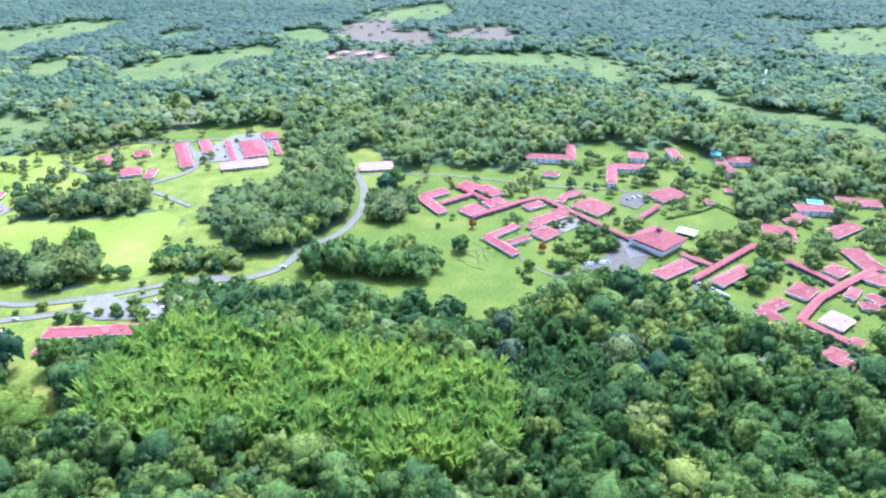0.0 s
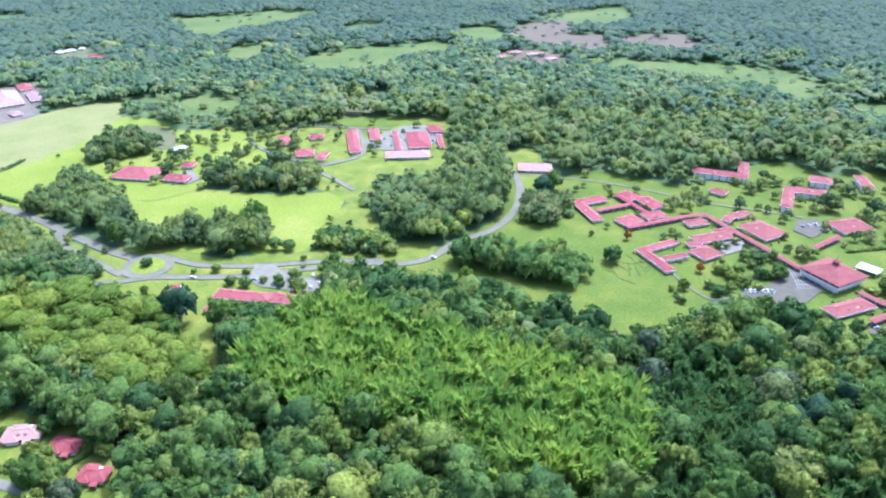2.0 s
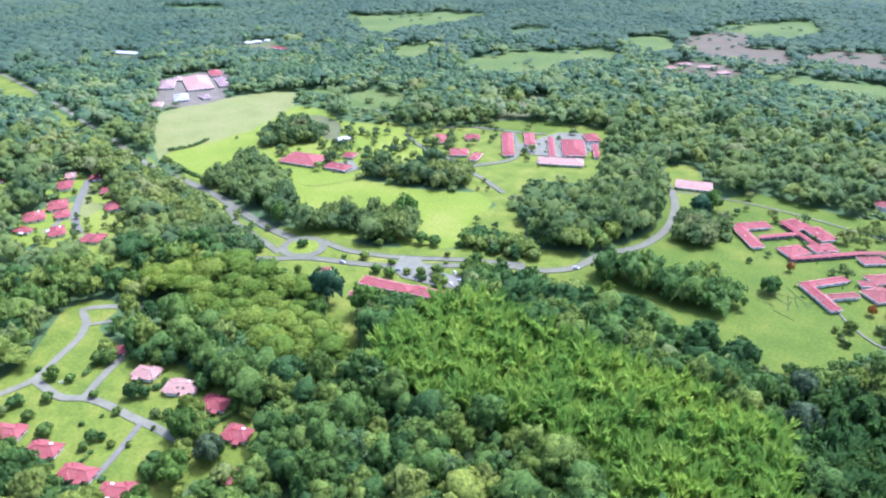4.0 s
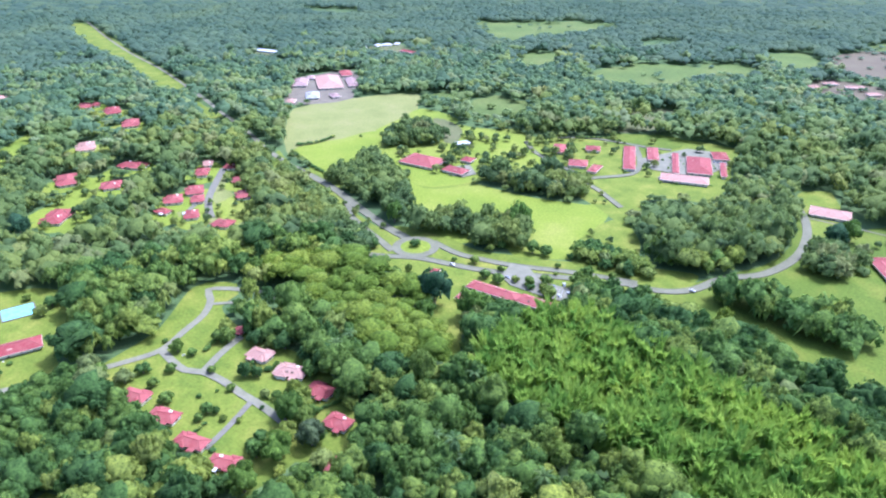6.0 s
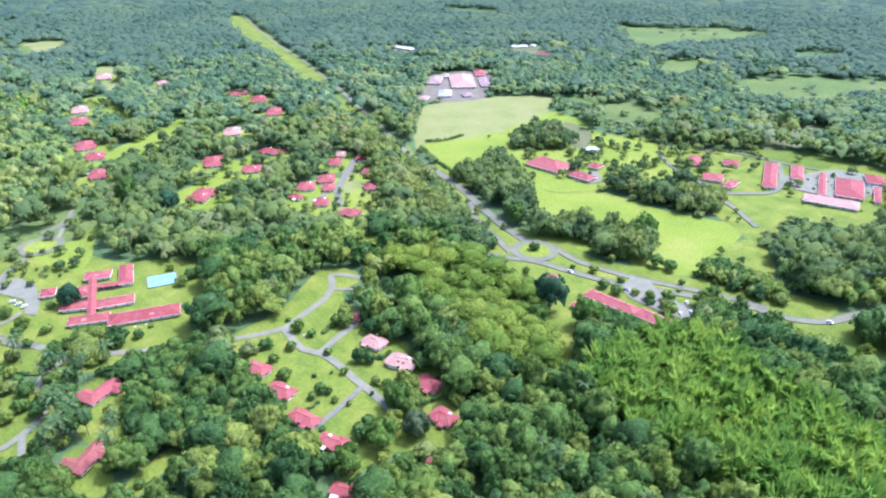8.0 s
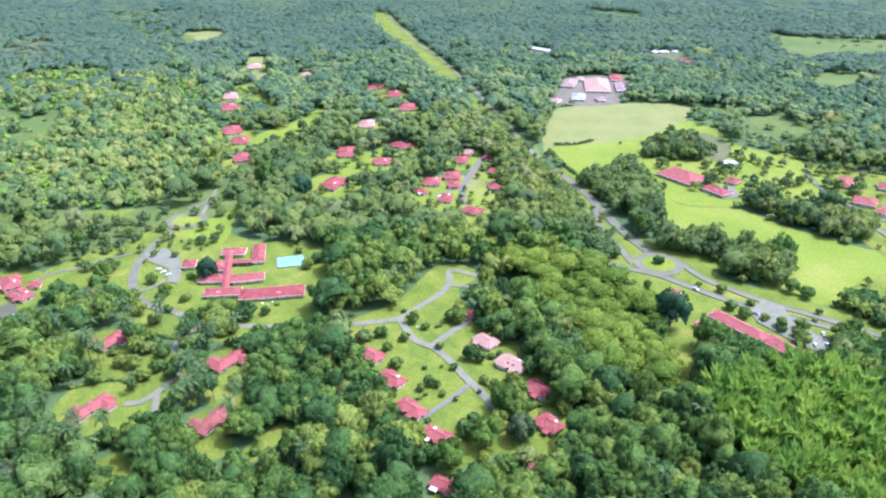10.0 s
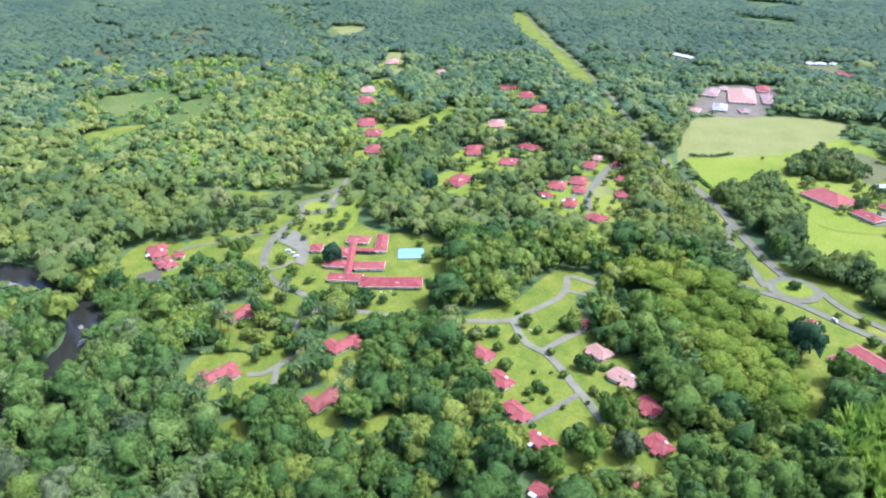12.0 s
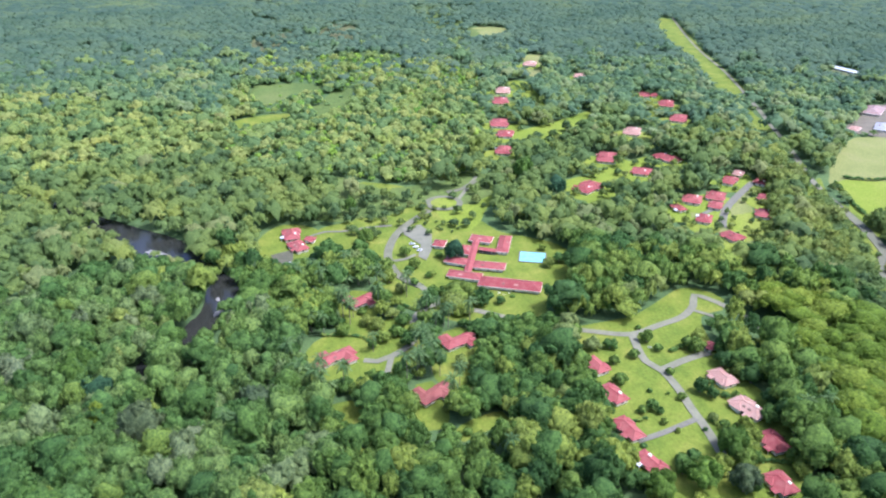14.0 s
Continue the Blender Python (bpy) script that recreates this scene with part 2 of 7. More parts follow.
def strip(name, line, half, z, material):
    vs, fs = [], []
    for i, p in enumerate(line):
        d = (line[min(i + 1, len(line) - 1)] - line[max(i - 1, 0)]).normalized()
        s = Vector((-d.y, d.x, 0)) * half
        vs += [(p.x + s.x, p.y + s.y, z), (p.x - s.x, p.y - s.y, z)]
        if i:
            a = 2 * i
            fs.append((a - 2, a - 1, a + 1, a))
    return mesh_of(name, vs, fs, material)


road_lift = [0.34]


def road(name, width, pts):
    line = smooth_line(pts, 4.0)
    LINES.append((np.array([(p.x, p.y) for p in line]), width / 2 + 1.5))
    road_lift[0] += 0.006
    ob = new(name, strip(name, line, width / 2, road_lift[0], ASPHALT if name == "road" else DRIVE if name in ("drive", "lane") else PATHING))
    tagged(ob, "grey asphalt estate road with pale concrete kerbs" if name == "road" else "worn gravel drive without kerbs" if name == "drive" else "narrow worn asphalt lane between lawns" if name == "lane" else "narrow pale concrete footpath over the grass", name, "", "structure")
    if name == "road":
        for s in (-1, 1):
            vs, fs = [], []
            for i, p in enumerate(line):
                d = (line[min(i + 1, len(line) - 1)] - line[max(i - 1, 0)]).normalized()
                n = Vector((-d.y, d.x, 0)) * s
                for off, z in ((width / 2, road_lift[0]), (width / 2, road_lift[0] + 0.13), (width / 2 + 0.22, road_lift[0] + 0.12), (width / 2 + 0.3, 0.0)):
                    vs.append((p.x + n.x * off, p.y + n.y * off, z))
                if i:
                    a = 4 * i
                    fs += [(a + k - 4, a + k - 3, a + k + 1, a + k) for k in range(3)]
            part_of("kerb", mesh_of("kerb", vs, fs, KERB), ob)
    return ob


def pad(name, pts):
    road_lift[0] += 0.006
    line = [Vector((*p, 0)) for p in pts]
    OPEN.append((np.array([(p.x, p.y) for p in line]), 0.0))
    bm = bmesh.new()
    f = bm.faces.new([bm.verts.new((p.x, p.y, road_lift[0])) for p in line])
    f.normal_update()
    if f.normal.z < 0:
        f.normal_flip()
    bmesh.ops.triangulate(bm, faces=[f])
    me = bpy.data.meshes.new(name)
    bm.to_mesh(me)
    bm.free()
    me.materials.append(LOT if name == "parking_lot" else PAVE)
    return tagged(new(name, me), "grey paved parking lot" if name == "parking_lot" else "pale pinkish paved forecourt", name.replace("_", " "), "", "structure")


def bays(x1, y1, x2, y2, n, dx, dy):
    """Painted bay lines on a parking lot."""
    road_lift[0] += 0.002
    z = road_lift[0]
    d = Vector((dx, dy, 0))
    s = Vector((-d.y, d.x, 0)).normalized() * 0.14
    base = new("bay_lines")
    for i in range(n):
        p = Vector((x1 + (x2 - x1) * i / (n - 1), y1 + (y2 - y1) * i / (n - 1), z))
        part_of("bay_line", mesh_of("bay_line", [p - s, p + s, p + s + d, p - s + d], [(0, 1, 2, 3)], MARK), base)
    return tagged(base, "white painted bay lines on the parking lot", "road marking", "", "structure")


def stream(half, pts):
    line = smooth_line(pts, 6.0)
    LINES.append((np.array([(p.x, p.y) for p in line]), half + 4.0))
    road_lift[0] += 0.006
    return tagged(new("stream", strip("stream", line, half, road_lift[0], FOAM)), "white foaming stream between dark trees", "stream", "", "structure")


def zone(kind, pts):
    ZONES.append((kind, np.array([(p.x, p.y) for p in smooth_line(pts, 8.0, True)])))


def grove(height, spacing, pts):
    GROVES.append((height, spacing, np.array([(p.x, p.y) for p in smooth_line(pts, 6.0, True)])))


BAMBOO, RAIN, PALE, REED = "bamboo", "rain", "pale", "reed"

# ---- ground, with the river's bed cut into it ----
RIVER = smooth_line([(-640, -330), (-534, -229), (-487, -174), (-448, -138), (-416, -104), (-382, -72), (-352, -56), (-318, -62), (-282, -84), (-244, -94), (-212, -104), (-150, -130), (-80, -190)], 6.0)
RIV = np.array([(p.x, p.y) for p in RIVER])
RIVER_HALF = np.interp(RIV[:, 0], [-640, -500, -460, -440, -405, -392, -381, -369, -352, -335, -320, -282, -240, -80], [1.5, 1.5, 3, 7, 10, 5, 1.2, 1.2, 7, 5.5, 3, 0.9, 0.6, 0.6])


def line_distance(P, L):
    """Distance of points P (n, 2) to the corners and middles of a line, and the nearest corner."""
    best, at = np.full(len(P), 1e9), np.zeros(len(P), int)
    for i in range(len(L) - 1):
        a, d = L[i], L[i + 1] - L[i]
        u = np.clip(((P - a) @ d) / max(d @ d, 1e-9), 0, 1)
        q = np.linalg.norm(P - a - u[:, None] * d, axis=1)
        m = q < best
        best[m], at[m] = q[m], i
    return best, at


def axis_lines(lo, hi, step):
    inner = list(np.arange(lo, hi + 0.1, step))
    return [-5000, -3500, -2400, -1800, -1400, -1100, -900] + inner + [900, 1100, 1400, 1800, 2400, 3500, 5000]


gx, gy = axis_lines(-700, 320, 8.0), axis_lines(-340, 700, 8.0)
GX, GY = np.meshgrid(gx, gy)
P2 = np.stack([GX.ravel(), GY.ravel()], 1)
near_d, near_i = line_distance(P2, RIV)
depth = np.clip((RIVER_HALF[near_i] + 6 - near_d) / 6.0, 0, 1) * 2.6
gv = np.column_stack([P2, -depth])
w = len(gx)
gf = [(r * w + c, r * w + c + 1, r * w + c + 1 + w, r * w + c + w) for r in range(len(gy) - 1) for c in range(w - 1)]
tagged(new("ground", mesh_of("ground", gv.tolist(), gf, GROUND)), "flat shaded forest floor with undergrowth and leaf litter", "ground", "", "structure")
vs, fs = [], []
for i, p in enumerate(RIVER):
    d = (RIVER[min(i + 1, len(RIVER) - 1)] - RIVER[max(i - 1, 0)]).normalized()
    s = Vector((-d.y, d.x, 0)) * (RIVER_HALF[i] + 5)
    vs += [(p.x + s.x, p.y + s.y, -1.1), (p.x - s.x, p.y - s.y, -1.1)]
    if i:
        fs.append((2 * i - 2, 2 * i - 1, 2 * i + 1, 2 * i))
tagged(new("river", mesh_of("river", vs, fs, WATER)), "dark brown river winding under the trees", "river", "", "structure")
for bx, by, ba, bb, turn in ((-403, -100, 9, 4.5, 60), (-340, -58, 3, 1.4, 10), (-327, -56, 7, 2.0, 150)):
    pts = []
    for u in np.linspace(0, 2 * math.pi, 26, endpoint=False):
        k = 1 + 0.7 * noise.noise(Vector((2.2 * math.cos(u) + bx, 2.2 * math.sin(u), by)))
        qx, qy = k * ba * math.cos(u), k * bb * math.sin(u)
        pts.append((bx + math.cos(radians(turn)) * qx - math.sin(radians(turn)) * qy, by + math.sin(radians(turn)) * qx + math.cos(radians(turn)) * qy, -1.2))
    tagged(new("gravel_bar", mesh_of("gravel_bar", [(bx, by, -0.8)] + pts, [(0, 1 + i, 1 + (i + 1) % 26) for i in range(26)], SAND)), "pale gravel bar in the dark river", "gravel bar", "", "structure")

# ---- lawns, fields, roads ----
# campus lawns
clearing("lawn", LAWN, [(-53, 440), (-34, 472), (-10, 501), (32, 492), (65, 492), (127, 555), (154, 530), (197, 548), (200, 509), (231, 491), (203, 459), (194, 395), (237, 429), (272, 439), (296, 437), (216, 293), (198, 266), (182, 272), (168, 284), (158, 292), (150, 300), (140, 310), (122, 312), (109, 324), (101, 337), (84, 335), (66, 335), (51, 318), (31, 297), (10, 284), (-14, 292), (-30, 297), (-47, 311), (-68, 316), (-80, 336), (-47, 365), (-48, 404)])
# lawn along the curving road
clearing("lawn", LAWN, [(-127, 334), (-97, 345), (-80, 370), (-66, 397), (-60, 426), (-66, 473), (-48, 479), (-16, 428), (6, 394), (1, 363), (-53, 320), (-77, 304), (-109, 303)])
# sunny field by the hall
clearing("playing_field", FIELD, [(-343, 393), (-312, 384), (-267, 402), (-219, 406), (-187, 416), (-171, 419), (-153, 350), (-159, 336), (-176, 324), (-180, 318), (-200, 328), (-218, 317), (-235, 296), (-268, 336), (-290, 342)])
clearing("lawn", GARDEN, [(-162, 351), (-164, 390), (-157, 408), (-138, 388), (-121, 357), (-91, 361), (-97, 325), (-122, 319), (-140, 315)])
clearing("lawn", GARDEN, [(-191, 240), (-194, 255), (-188, 273), (-171, 270), (-167, 246), (-156, 224), (-141, 205), (-152, 207), (-169, 229)])
# pale hay meadow
clearing("hay_meadow", HAY, [(-514, 449), (-522, 479), (-490, 555), (-460, 578), (-427, 535), (-396, 472), (-391, 430), (-401, 399), (-413, 366), (-449, 382)])
clearing("lawn", FIELD, [(-431, 378), (-423, 414), (-413, 454), (-395, 457), (-363, 437), (-344, 411), (-329, 382), (-342, 357), (-343, 327), (-391, 355)])
clearing("lawn", GARDEN, [(-372, 422), (-378, 470), (-374, 509), (-338, 520), (-313, 534), (-286, 527), (-234, 564), (-216, 556), (-208, 583), (-144, 599), (-129, 553), (-118, 476), (-153, 455), (-153, 422), (-160, 404), (-179, 416), (-208, 429), (-233, 420), (-265, 412), (-274, 391), (-302, 375)])
clearing("lawn", FIELD, [(-369, 419), (-374, 465), (-371, 505), (-336, 516), (-308, 527), (-282, 516), (-252, 474), (-234, 422), (-265, 419), (-276, 396), (-304, 376)])
clearing("lawn", FIELD, [(-418, 498), (-424, 535), (-396, 538), (-368, 522), (-354, 466), (-352, 438), (-368, 426), (-411, 455)])
# verges of the avenue and roundabout
clearing("lawn", GARDEN, [(-262, 274), (-271, 299), (-266, 315), (-228, 318), (-209, 314), (-183, 322), (-155, 335), (-123, 353), (-92, 350), (-114, 332), (-128, 323), (-143, 320), (-127, 285), (-134, 274), (-172, 270), (-192, 266), (-214, 266), (-238, 268)])
clearing("lawn", GARDEN, [(-404, 351), (-377, 351), (-332, 330), (-296, 310), (-268, 301), (-257, 279), (-269, 272), (-304, 287), (-346, 301), (-402, 330), (-441, 368)])
# verge of the straight road
clearing("lawn", GARDEN, [(-1178, 594), (-1140, 606), (-998, 560), (-883, 520), (-789, 494), (-688, 460), (-672, 433), (-701, 435), (-787, 463), (-874, 492), (-961, 512), (-1062, 542)])
clearing("lawn", GARDEN, [(-636, 425), (-598, 416), (-561, 408), (-554, 391), (-585, 394)])
# housing loop
clearing("lawn", GARDEN, [(-279, 120), (-282, 147), (-305, 188), (-289, 203), (-279, 197), (-276, 183), (-254, 176), (-227, 176), (-211, 179), (-190, 175), (-171, 168), (-150, 148), (-156, 135), (-163, 129), (-163, 118), (-165, 107), (-172, 104), (-185, 106), (-201, 107), (-219, 107), (-238, 109), (-253, 113), (-268, 112)])
# guest house lawn
clearing("lawn", GARDEN, [(-420, 71), (-418, 97), (-394, 108), (-373, 135), (-352, 143), (-326, 132), (-287, 100), (-280, 83), (-292, 64), (-301, 50), (-317, 33), (-335, 27), (-390, 30), (-417, 46), (-438, 62)])
clearing("lawn", GARDEN, [(-491, 28), (-486, 50), (-470, 74), (-470, 86), (-493, 117), (-469, 116), (-402, 93), (-398, 71), (-386, 49), (-382, 14), (-414, -4), (-426, 17), (-439, 39)])
clearing("lawn", GARDEN, [(-407, -40), (-427, -25), (-418, -5), (-398, 2), (-385, -4), (-374, -18), (-378, -36)])
# villa gardens
clearing("lawn", GARDEN, [(-271, -15), (-288, -9), (-295, 3), (-296, 17), (-302, 28), (-300, 40), (-288, 43), (-276, 46), (-262, 38), (-256, 24), (-255, 12), (-251, 2), (-255, -10)])
clearing("lawn", GARDEN, [(-330, 6), (-333, 21), (-322, 25), (-293, 19), (-298, 7)])
clearing("lawn", GARDEN, [(-278, 48), (-288, 62), (-277, 75), (-261, 77), (-237, 65), (-239, 50), (-250, 43)])
clearing("lawn", GARDEN, [(-247, 33), (-249, 41), (-240, 46), (-217, 41), (-223, 29)])
clearing("lawn", GARDEN, [(-213, 43), (-221, 53), (-223, 66), (-217, 69), (-212, 58), (-207, 46)])
clearing("lawn", GARDEN, [(-240, -5), (-241, 4), (-231, 11), (-221, 13), (-222, 6)])
clearing("lawn", GARDEN, [(-168, 100), (-164, 111), (-148, 102), (-150, 91)])
# upper estate clearings
clearing("lawn", FIELD, [(-774, 214), (-776, 240), (-723, 235), (-683, 231), (-647, 220), (-667, 215), (-716, 218)])
clearing("lawn", FIELD, [(-592, 159), (-603, 193), (-630, 238), (-649, 269), (-624, 262), (-588, 222), (-554, 202), (-549, 190), (-574, 192), (-570, 164)])
clearing("lawn", FIELD, [(-635, 312), (-632, 331), (-605, 315), (-611, 304)])
clearing("lawn", FIELD, [(-467, 172), (-480, 205), (-498, 236), (-510, 264), (-496, 258), (-477, 234), (-464, 214), (-456, 186)])
clearing("lawn", FIELD, [(-443, 184), (-458, 204), (-449, 209), (-428, 196), (-423, 182)])
clearing("yard", HAY, [(-403, 230), (-410, 244), (-411, 263), (-413, 279), (-441, 306), (-439, 315), (-415, 296), (-384, 282), (-372, 283), (-355, 268), (-350, 253), (-363, 244), (-376, 238), (-390, 232)])
clearing("lawn", FIELD, [(-387, 262), (-388, 283), (-371, 283), (-356, 269), (-351, 252), (-372, 253)])
clearing("yard", HAY, [(-918, 279), (-906, 304), (-813, 270), (-796, 252), (-852, 260)])
clearing("lawn", GARDEN, [(-673, -75), (-689, -50), (-689, -24), (-669, -28), (-660, -49), (-649, -70)])
clearing("lawn", FIELD, [(-476, 88), (-494, 106), (-482, 126), (-436, 113), (-396, 89), (-434, 75)])
# openings round far houses
clearing("yard", DRY, [(-680, 724), (-668, 750), (-652, 778), (-600, 742), (-612, 728), (-650, 735)])
clearing("yard", DRY, [(-786, 628), (-770, 640), (-735, 636), (-730, 622), (-760, 615)])
# pastures
clearing("pasture", PASTURE, [(-356, 773), (-348, 826), (-328, 864), (-279, 882), (-247, 876), (-255, 798), (-264, 765), (-293, 760), (-313, 748)])
clearing("pasture", PASTURE, [(-269, 895), (-227, 928), (-204, 901), (-206, 863), (-250, 851)])
clearing("pasture", PASTURE, [(-389, 570), (-400, 600), (-394, 620), (-366, 618), (-343, 626), (-341, 588), (-347, 560), (-367, 552)])
clearing("pasture", PASTURE, [(-450, 591), (-441, 608), (-416, 602), (-419, 579), (-436, 574), (-454, 568)])
clearing("pasture", PASTURE, [(-492, 809), (-443, 853), (-422, 809), (-436, 776), (-453, 785)])
clearing("pasture", PASTURE, [(-677, 1007), (-621, 941), (-543, 896), (-536, 941), (-506, 998), (-476, 1058), (-466, 1109), (-542, 1100), (-626, 1024)])
clearing("dry_field", DRY, [(-250, 620), (-252, 652), (-236, 675), (-213, 674), (-208, 637), (-219, 599), (-235, 582)])
clearing("lawn", LAWN, [(-232, 547), (-236, 574), (-195, 597), (-178, 586), (-181, 563), (-202, 541)])
clearing("pasture", PASTURE, [(-45, 900), (11, 874), (80, 880), (149, 880), (199, 852), (215, 783), (181, 739), (160, 783), (101, 815), (30, 832), (-29, 844)])
clearing("pasture", PASTURE, [(-127, 1157), (-77, 1216), (6, 1269), (1, 1146), (-71, 1107)])
clearing("bare_field", SOIL, [(-148, 1044), (-122, 1107), (-80, 1121), (-62, 1018), (-19, 1030), (-14, 934), (-69, 949), (-123, 964)])
clearing("bare_field", SOIL, [(1, 1009), (46, 1051), (98, 1042), (92, 970), (13, 978)])
clearing("bare_field", SOIL, [(-146, 869), (-116, 907), (-65, 887), (-59, 844), (-121, 833)])
clearing("pasture", PASTURE, [(-216, 1003), (-182, 1052), (-151, 979), (-179, 942)])
clearing("pasture", PASTURE, [(510, 1018), (575, 1039), (652, 1047), (557, 881), (491, 872), (470, 931)])
clearing("pasture", PASTURE, [(214, 730), (248, 746), (270, 705), (287, 659), (318, 633), (351, 616), (380, 568), (362, 554), (334, 581), (305, 603), (268, 637), (246, 683)])
clearing("yard", GARDEN, [(-75, 522), (-58, 539), (-48, 516), (-35, 466), (-56, 460)])
clearing("pasture", PASTURE, [(-812, -60), (-727, -52), (-764, -21), (-775, 2), (-805, 6)])
clearing("pasture", PASTURE, [(-683, -1), (-766, 19), (-780, 39), (-751, 49), (-700, 22)])
clearing("rough_grass", PASTURE, [(-471, -19), (-508, 11), (-475, 44), (-483, 72), (-487, 89), (-504, 119), (-465, 120), (-440, 100), (-452, 70), (-430, 40), (-425, 1), (-444, -20)])
clearing("dry_field", DRY, [(-1082, -85), (-1123, -54), (-1167, -21), (-1116, -17), (-963, -55)])
clearing("dry_field", DRY, [(-1134, 17), (-1225, 52), (-1147, 83), (-1008, 49)])
clearing("bare_field", HAY, [(-1130, 250), (-1150, 280), (-1130, 310), (-1085, 290), (-1075, 250)])
clearing("plantation", PASTURE, [(-1340, 196), (-1403, 266), (-1169, 259), (-1079, 257), (-990, 196)])
clearing("yard", DRY, [(-394, 517), (-372, 518), (-344, 494), (-333, 467), (-342, 466), (-363, 489)])
clearing("bare_yard", YARD, [(-545, 466), (-566, 494), (-600, 532), (-614, 562), (-598, 612), (-578, 614), (-545, 580), (-520, 545), (-504, 522), (-518, 488)])
# woods that stand on the lawns
grove(14, 7.5, [(-82, 340), (-78, 342), (-69, 348), (-56, 353), (-40, 353), (-27, 355), (-14, 352), (-5, 343), (-3, 342), (-9, 332), (-25, 330), (-40, 328), (-56, 333), (-75, 336)])
grove(13, 7.5, [(-259, 313), (-257, 320), (-249, 341), (-226, 337), (-223, 355), (-207, 355), (-195, 349), (-185, 326), (-203, 321), (-228, 321), (-251, 311)])
grove(13, 7.5, [(-280, 422), (-271, 416), (-248, 430), (-225, 442), (-205, 446), (-192, 437), (-209, 411), (-236, 409), (-267, 413)])
grove(12, 7, [(-378, 431), (-389, 450), (-391, 481), (-368, 485), (-348, 466), (-357, 441), (-368, 428)])
grove(17, 8, [(-112, 357), (-107, 400), (-88, 459), (-76, 492), (-67, 459), (-65, 421), (-74, 392), (-91, 372), (-105, 358)])
grove(8, 6, [(-159, 349), (-129, 355), (-108, 345), (-119, 339), (-150, 339)])
grove(12, 7.5, [(-355, 342), (-357, 354), (-360, 395), (-344, 397), (-318, 376), (-282, 345), (-279, 341), (-276, 324), (-293, 329), (-322, 337)])
grove(12, 7.5, [(-47, 419), (-44, 426), (-35, 435), (-24, 432), (-18, 428), (-21, 408), (-33, 399), (-43, 402)])
grove(12, 7.0, [(-134, 303), (-118, 313), (-92, 315), (-78, 311), (-60, 310), (-45, 306), (-28, 290), (-13, 290), (0, 288), (14, 278), (18, 262), (-4, 254), (-21, 258), (-37, 262), (-57, 263), (-77, 268), (-100, 277), (-125, 281)])
grove(12, 7.5, [(-478, 349), (-438, 347), (-401, 326), (-382, 327), (-347, 310), (-312, 290), (-339, 265), (-398, 293), (-450, 325)])
grove(8, 6, [(-407, 343), (-378, 331), (-328, 311), (-283, 294), (-259, 284), (-261, 265), (-299, 273), (-364, 296)])
# trees that close in on the villas
grove(9, 6.5, [(-320, 51), (-323, 64), (-312, 77), (-299, 78), (-299, 64), (-305, 53)])
grove(9, 6.5, [(-290, 71), (-295, 84), (-285, 101), (-274, 112), (-264, 108), (-267, 92), (-272, 77), (-281, 68)])
grove(10, 6.5, [(-246, 12), (-247, 24), (-240, 30), (-229, 31), (-222, 24), (-231, 16)])
grove(10, 6.5, [(-254, 61), (-263, 77), (-245, 87), (-229, 80), (-228, 66), (-234, 54)])
zone(BAMBOO, [(-150, 234), (-139, 259), (-127, 276), (-100, 274), (-77, 265), (-57, 259), (-37, 259), (-21, 255), (-4, 250), (18, 244), (27, 215), (18, 187), (-25, 180), (-52, 194), (-85, 198), (-113, 193), (-133, 206)])
zone(REED, [(23, 261), (44, 282), (65, 272), (72, 229), (63, 195), (28, 189), (29, 218)])
zone(REED, [(19, 186), (37, 203), (67, 203), (97, 233), (125, 226), (154, 206), (153, 181), (23, 179)])
grove(11, 7, [(-169, 250), (-168, 269), (-152, 269), (-142, 258), (-147, 236), (-159, 236)])
zone(RAIN, [(-284, 223), (-278, 243), (-247, 249), (-206, 238), (-169, 224), (-151, 205), (-161, 190), (-199, 201), (-244, 209)])
zone(RAIN, [(-265, 251), (-244, 260), (-205, 252), (-160, 224), (-144, 204), (-167, 200), (-209, 216), (-245, 226)])
zone(PALE, [(-894, -83), (-953, -15), (-947, 66), (-917, 161), (-816, 191), (-649, 159), (-500, 110), (-477, 53), (-508, 2), (-549, -68)])
zone(PALE, [(-792, -317), (-747, -197), (-648, -80), (-549, -114), (-547, -234)])
zone(PALE, [(-341, -164), (-378, -100), (-305, -29), (-190, -10), (-210, -120)])
road("lane", 3.4, [(-1190, 624), (-1006, 556), (-887, 517), (-789, 490), (-691, 457)])
road("lane", 4.6, [(-691, 457), (-622, 432), (-559, 408), (-496, 384), (-444, 362), (-400, 348)])
road("road", 5.8, [(-400, 348), (-349, 336), (-307, 320), (-274, 308), (-250, 302)])
road("road", 4.4, [(-318, 321), (-304, 308), (-288, 300), (-262, 290), (-247, 284)])
road("road", 4.6, [(-257, 271), (-246, 276), (-228, 286), (-199, 293), (-177, 301), (-150, 315), (-126, 325), (-115, 333)])
road("road", 4.3, [(-235, 308), (-215, 304), (-199, 306), (-179, 311), (-152, 322), (-127, 330), (-115, 333)])
road("road", 4.8, [(-119, 329), (-103, 332), (-89, 343), (-79, 366), (-62, 386), (-53, 417), (-54, 450), (-61, 478), (-69, 495)])
road("lane", 3.8, [(-252, 207), (-270, 205), (-283, 200), (-290, 196), (-296, 190), (-286, 184), (-277, 173), (-272, 158), (-267, 142), (-272, 126), (-280, 109), (-290, 91), (-300, 76), (-309, 64), (-320, 55), (-332, 49)])
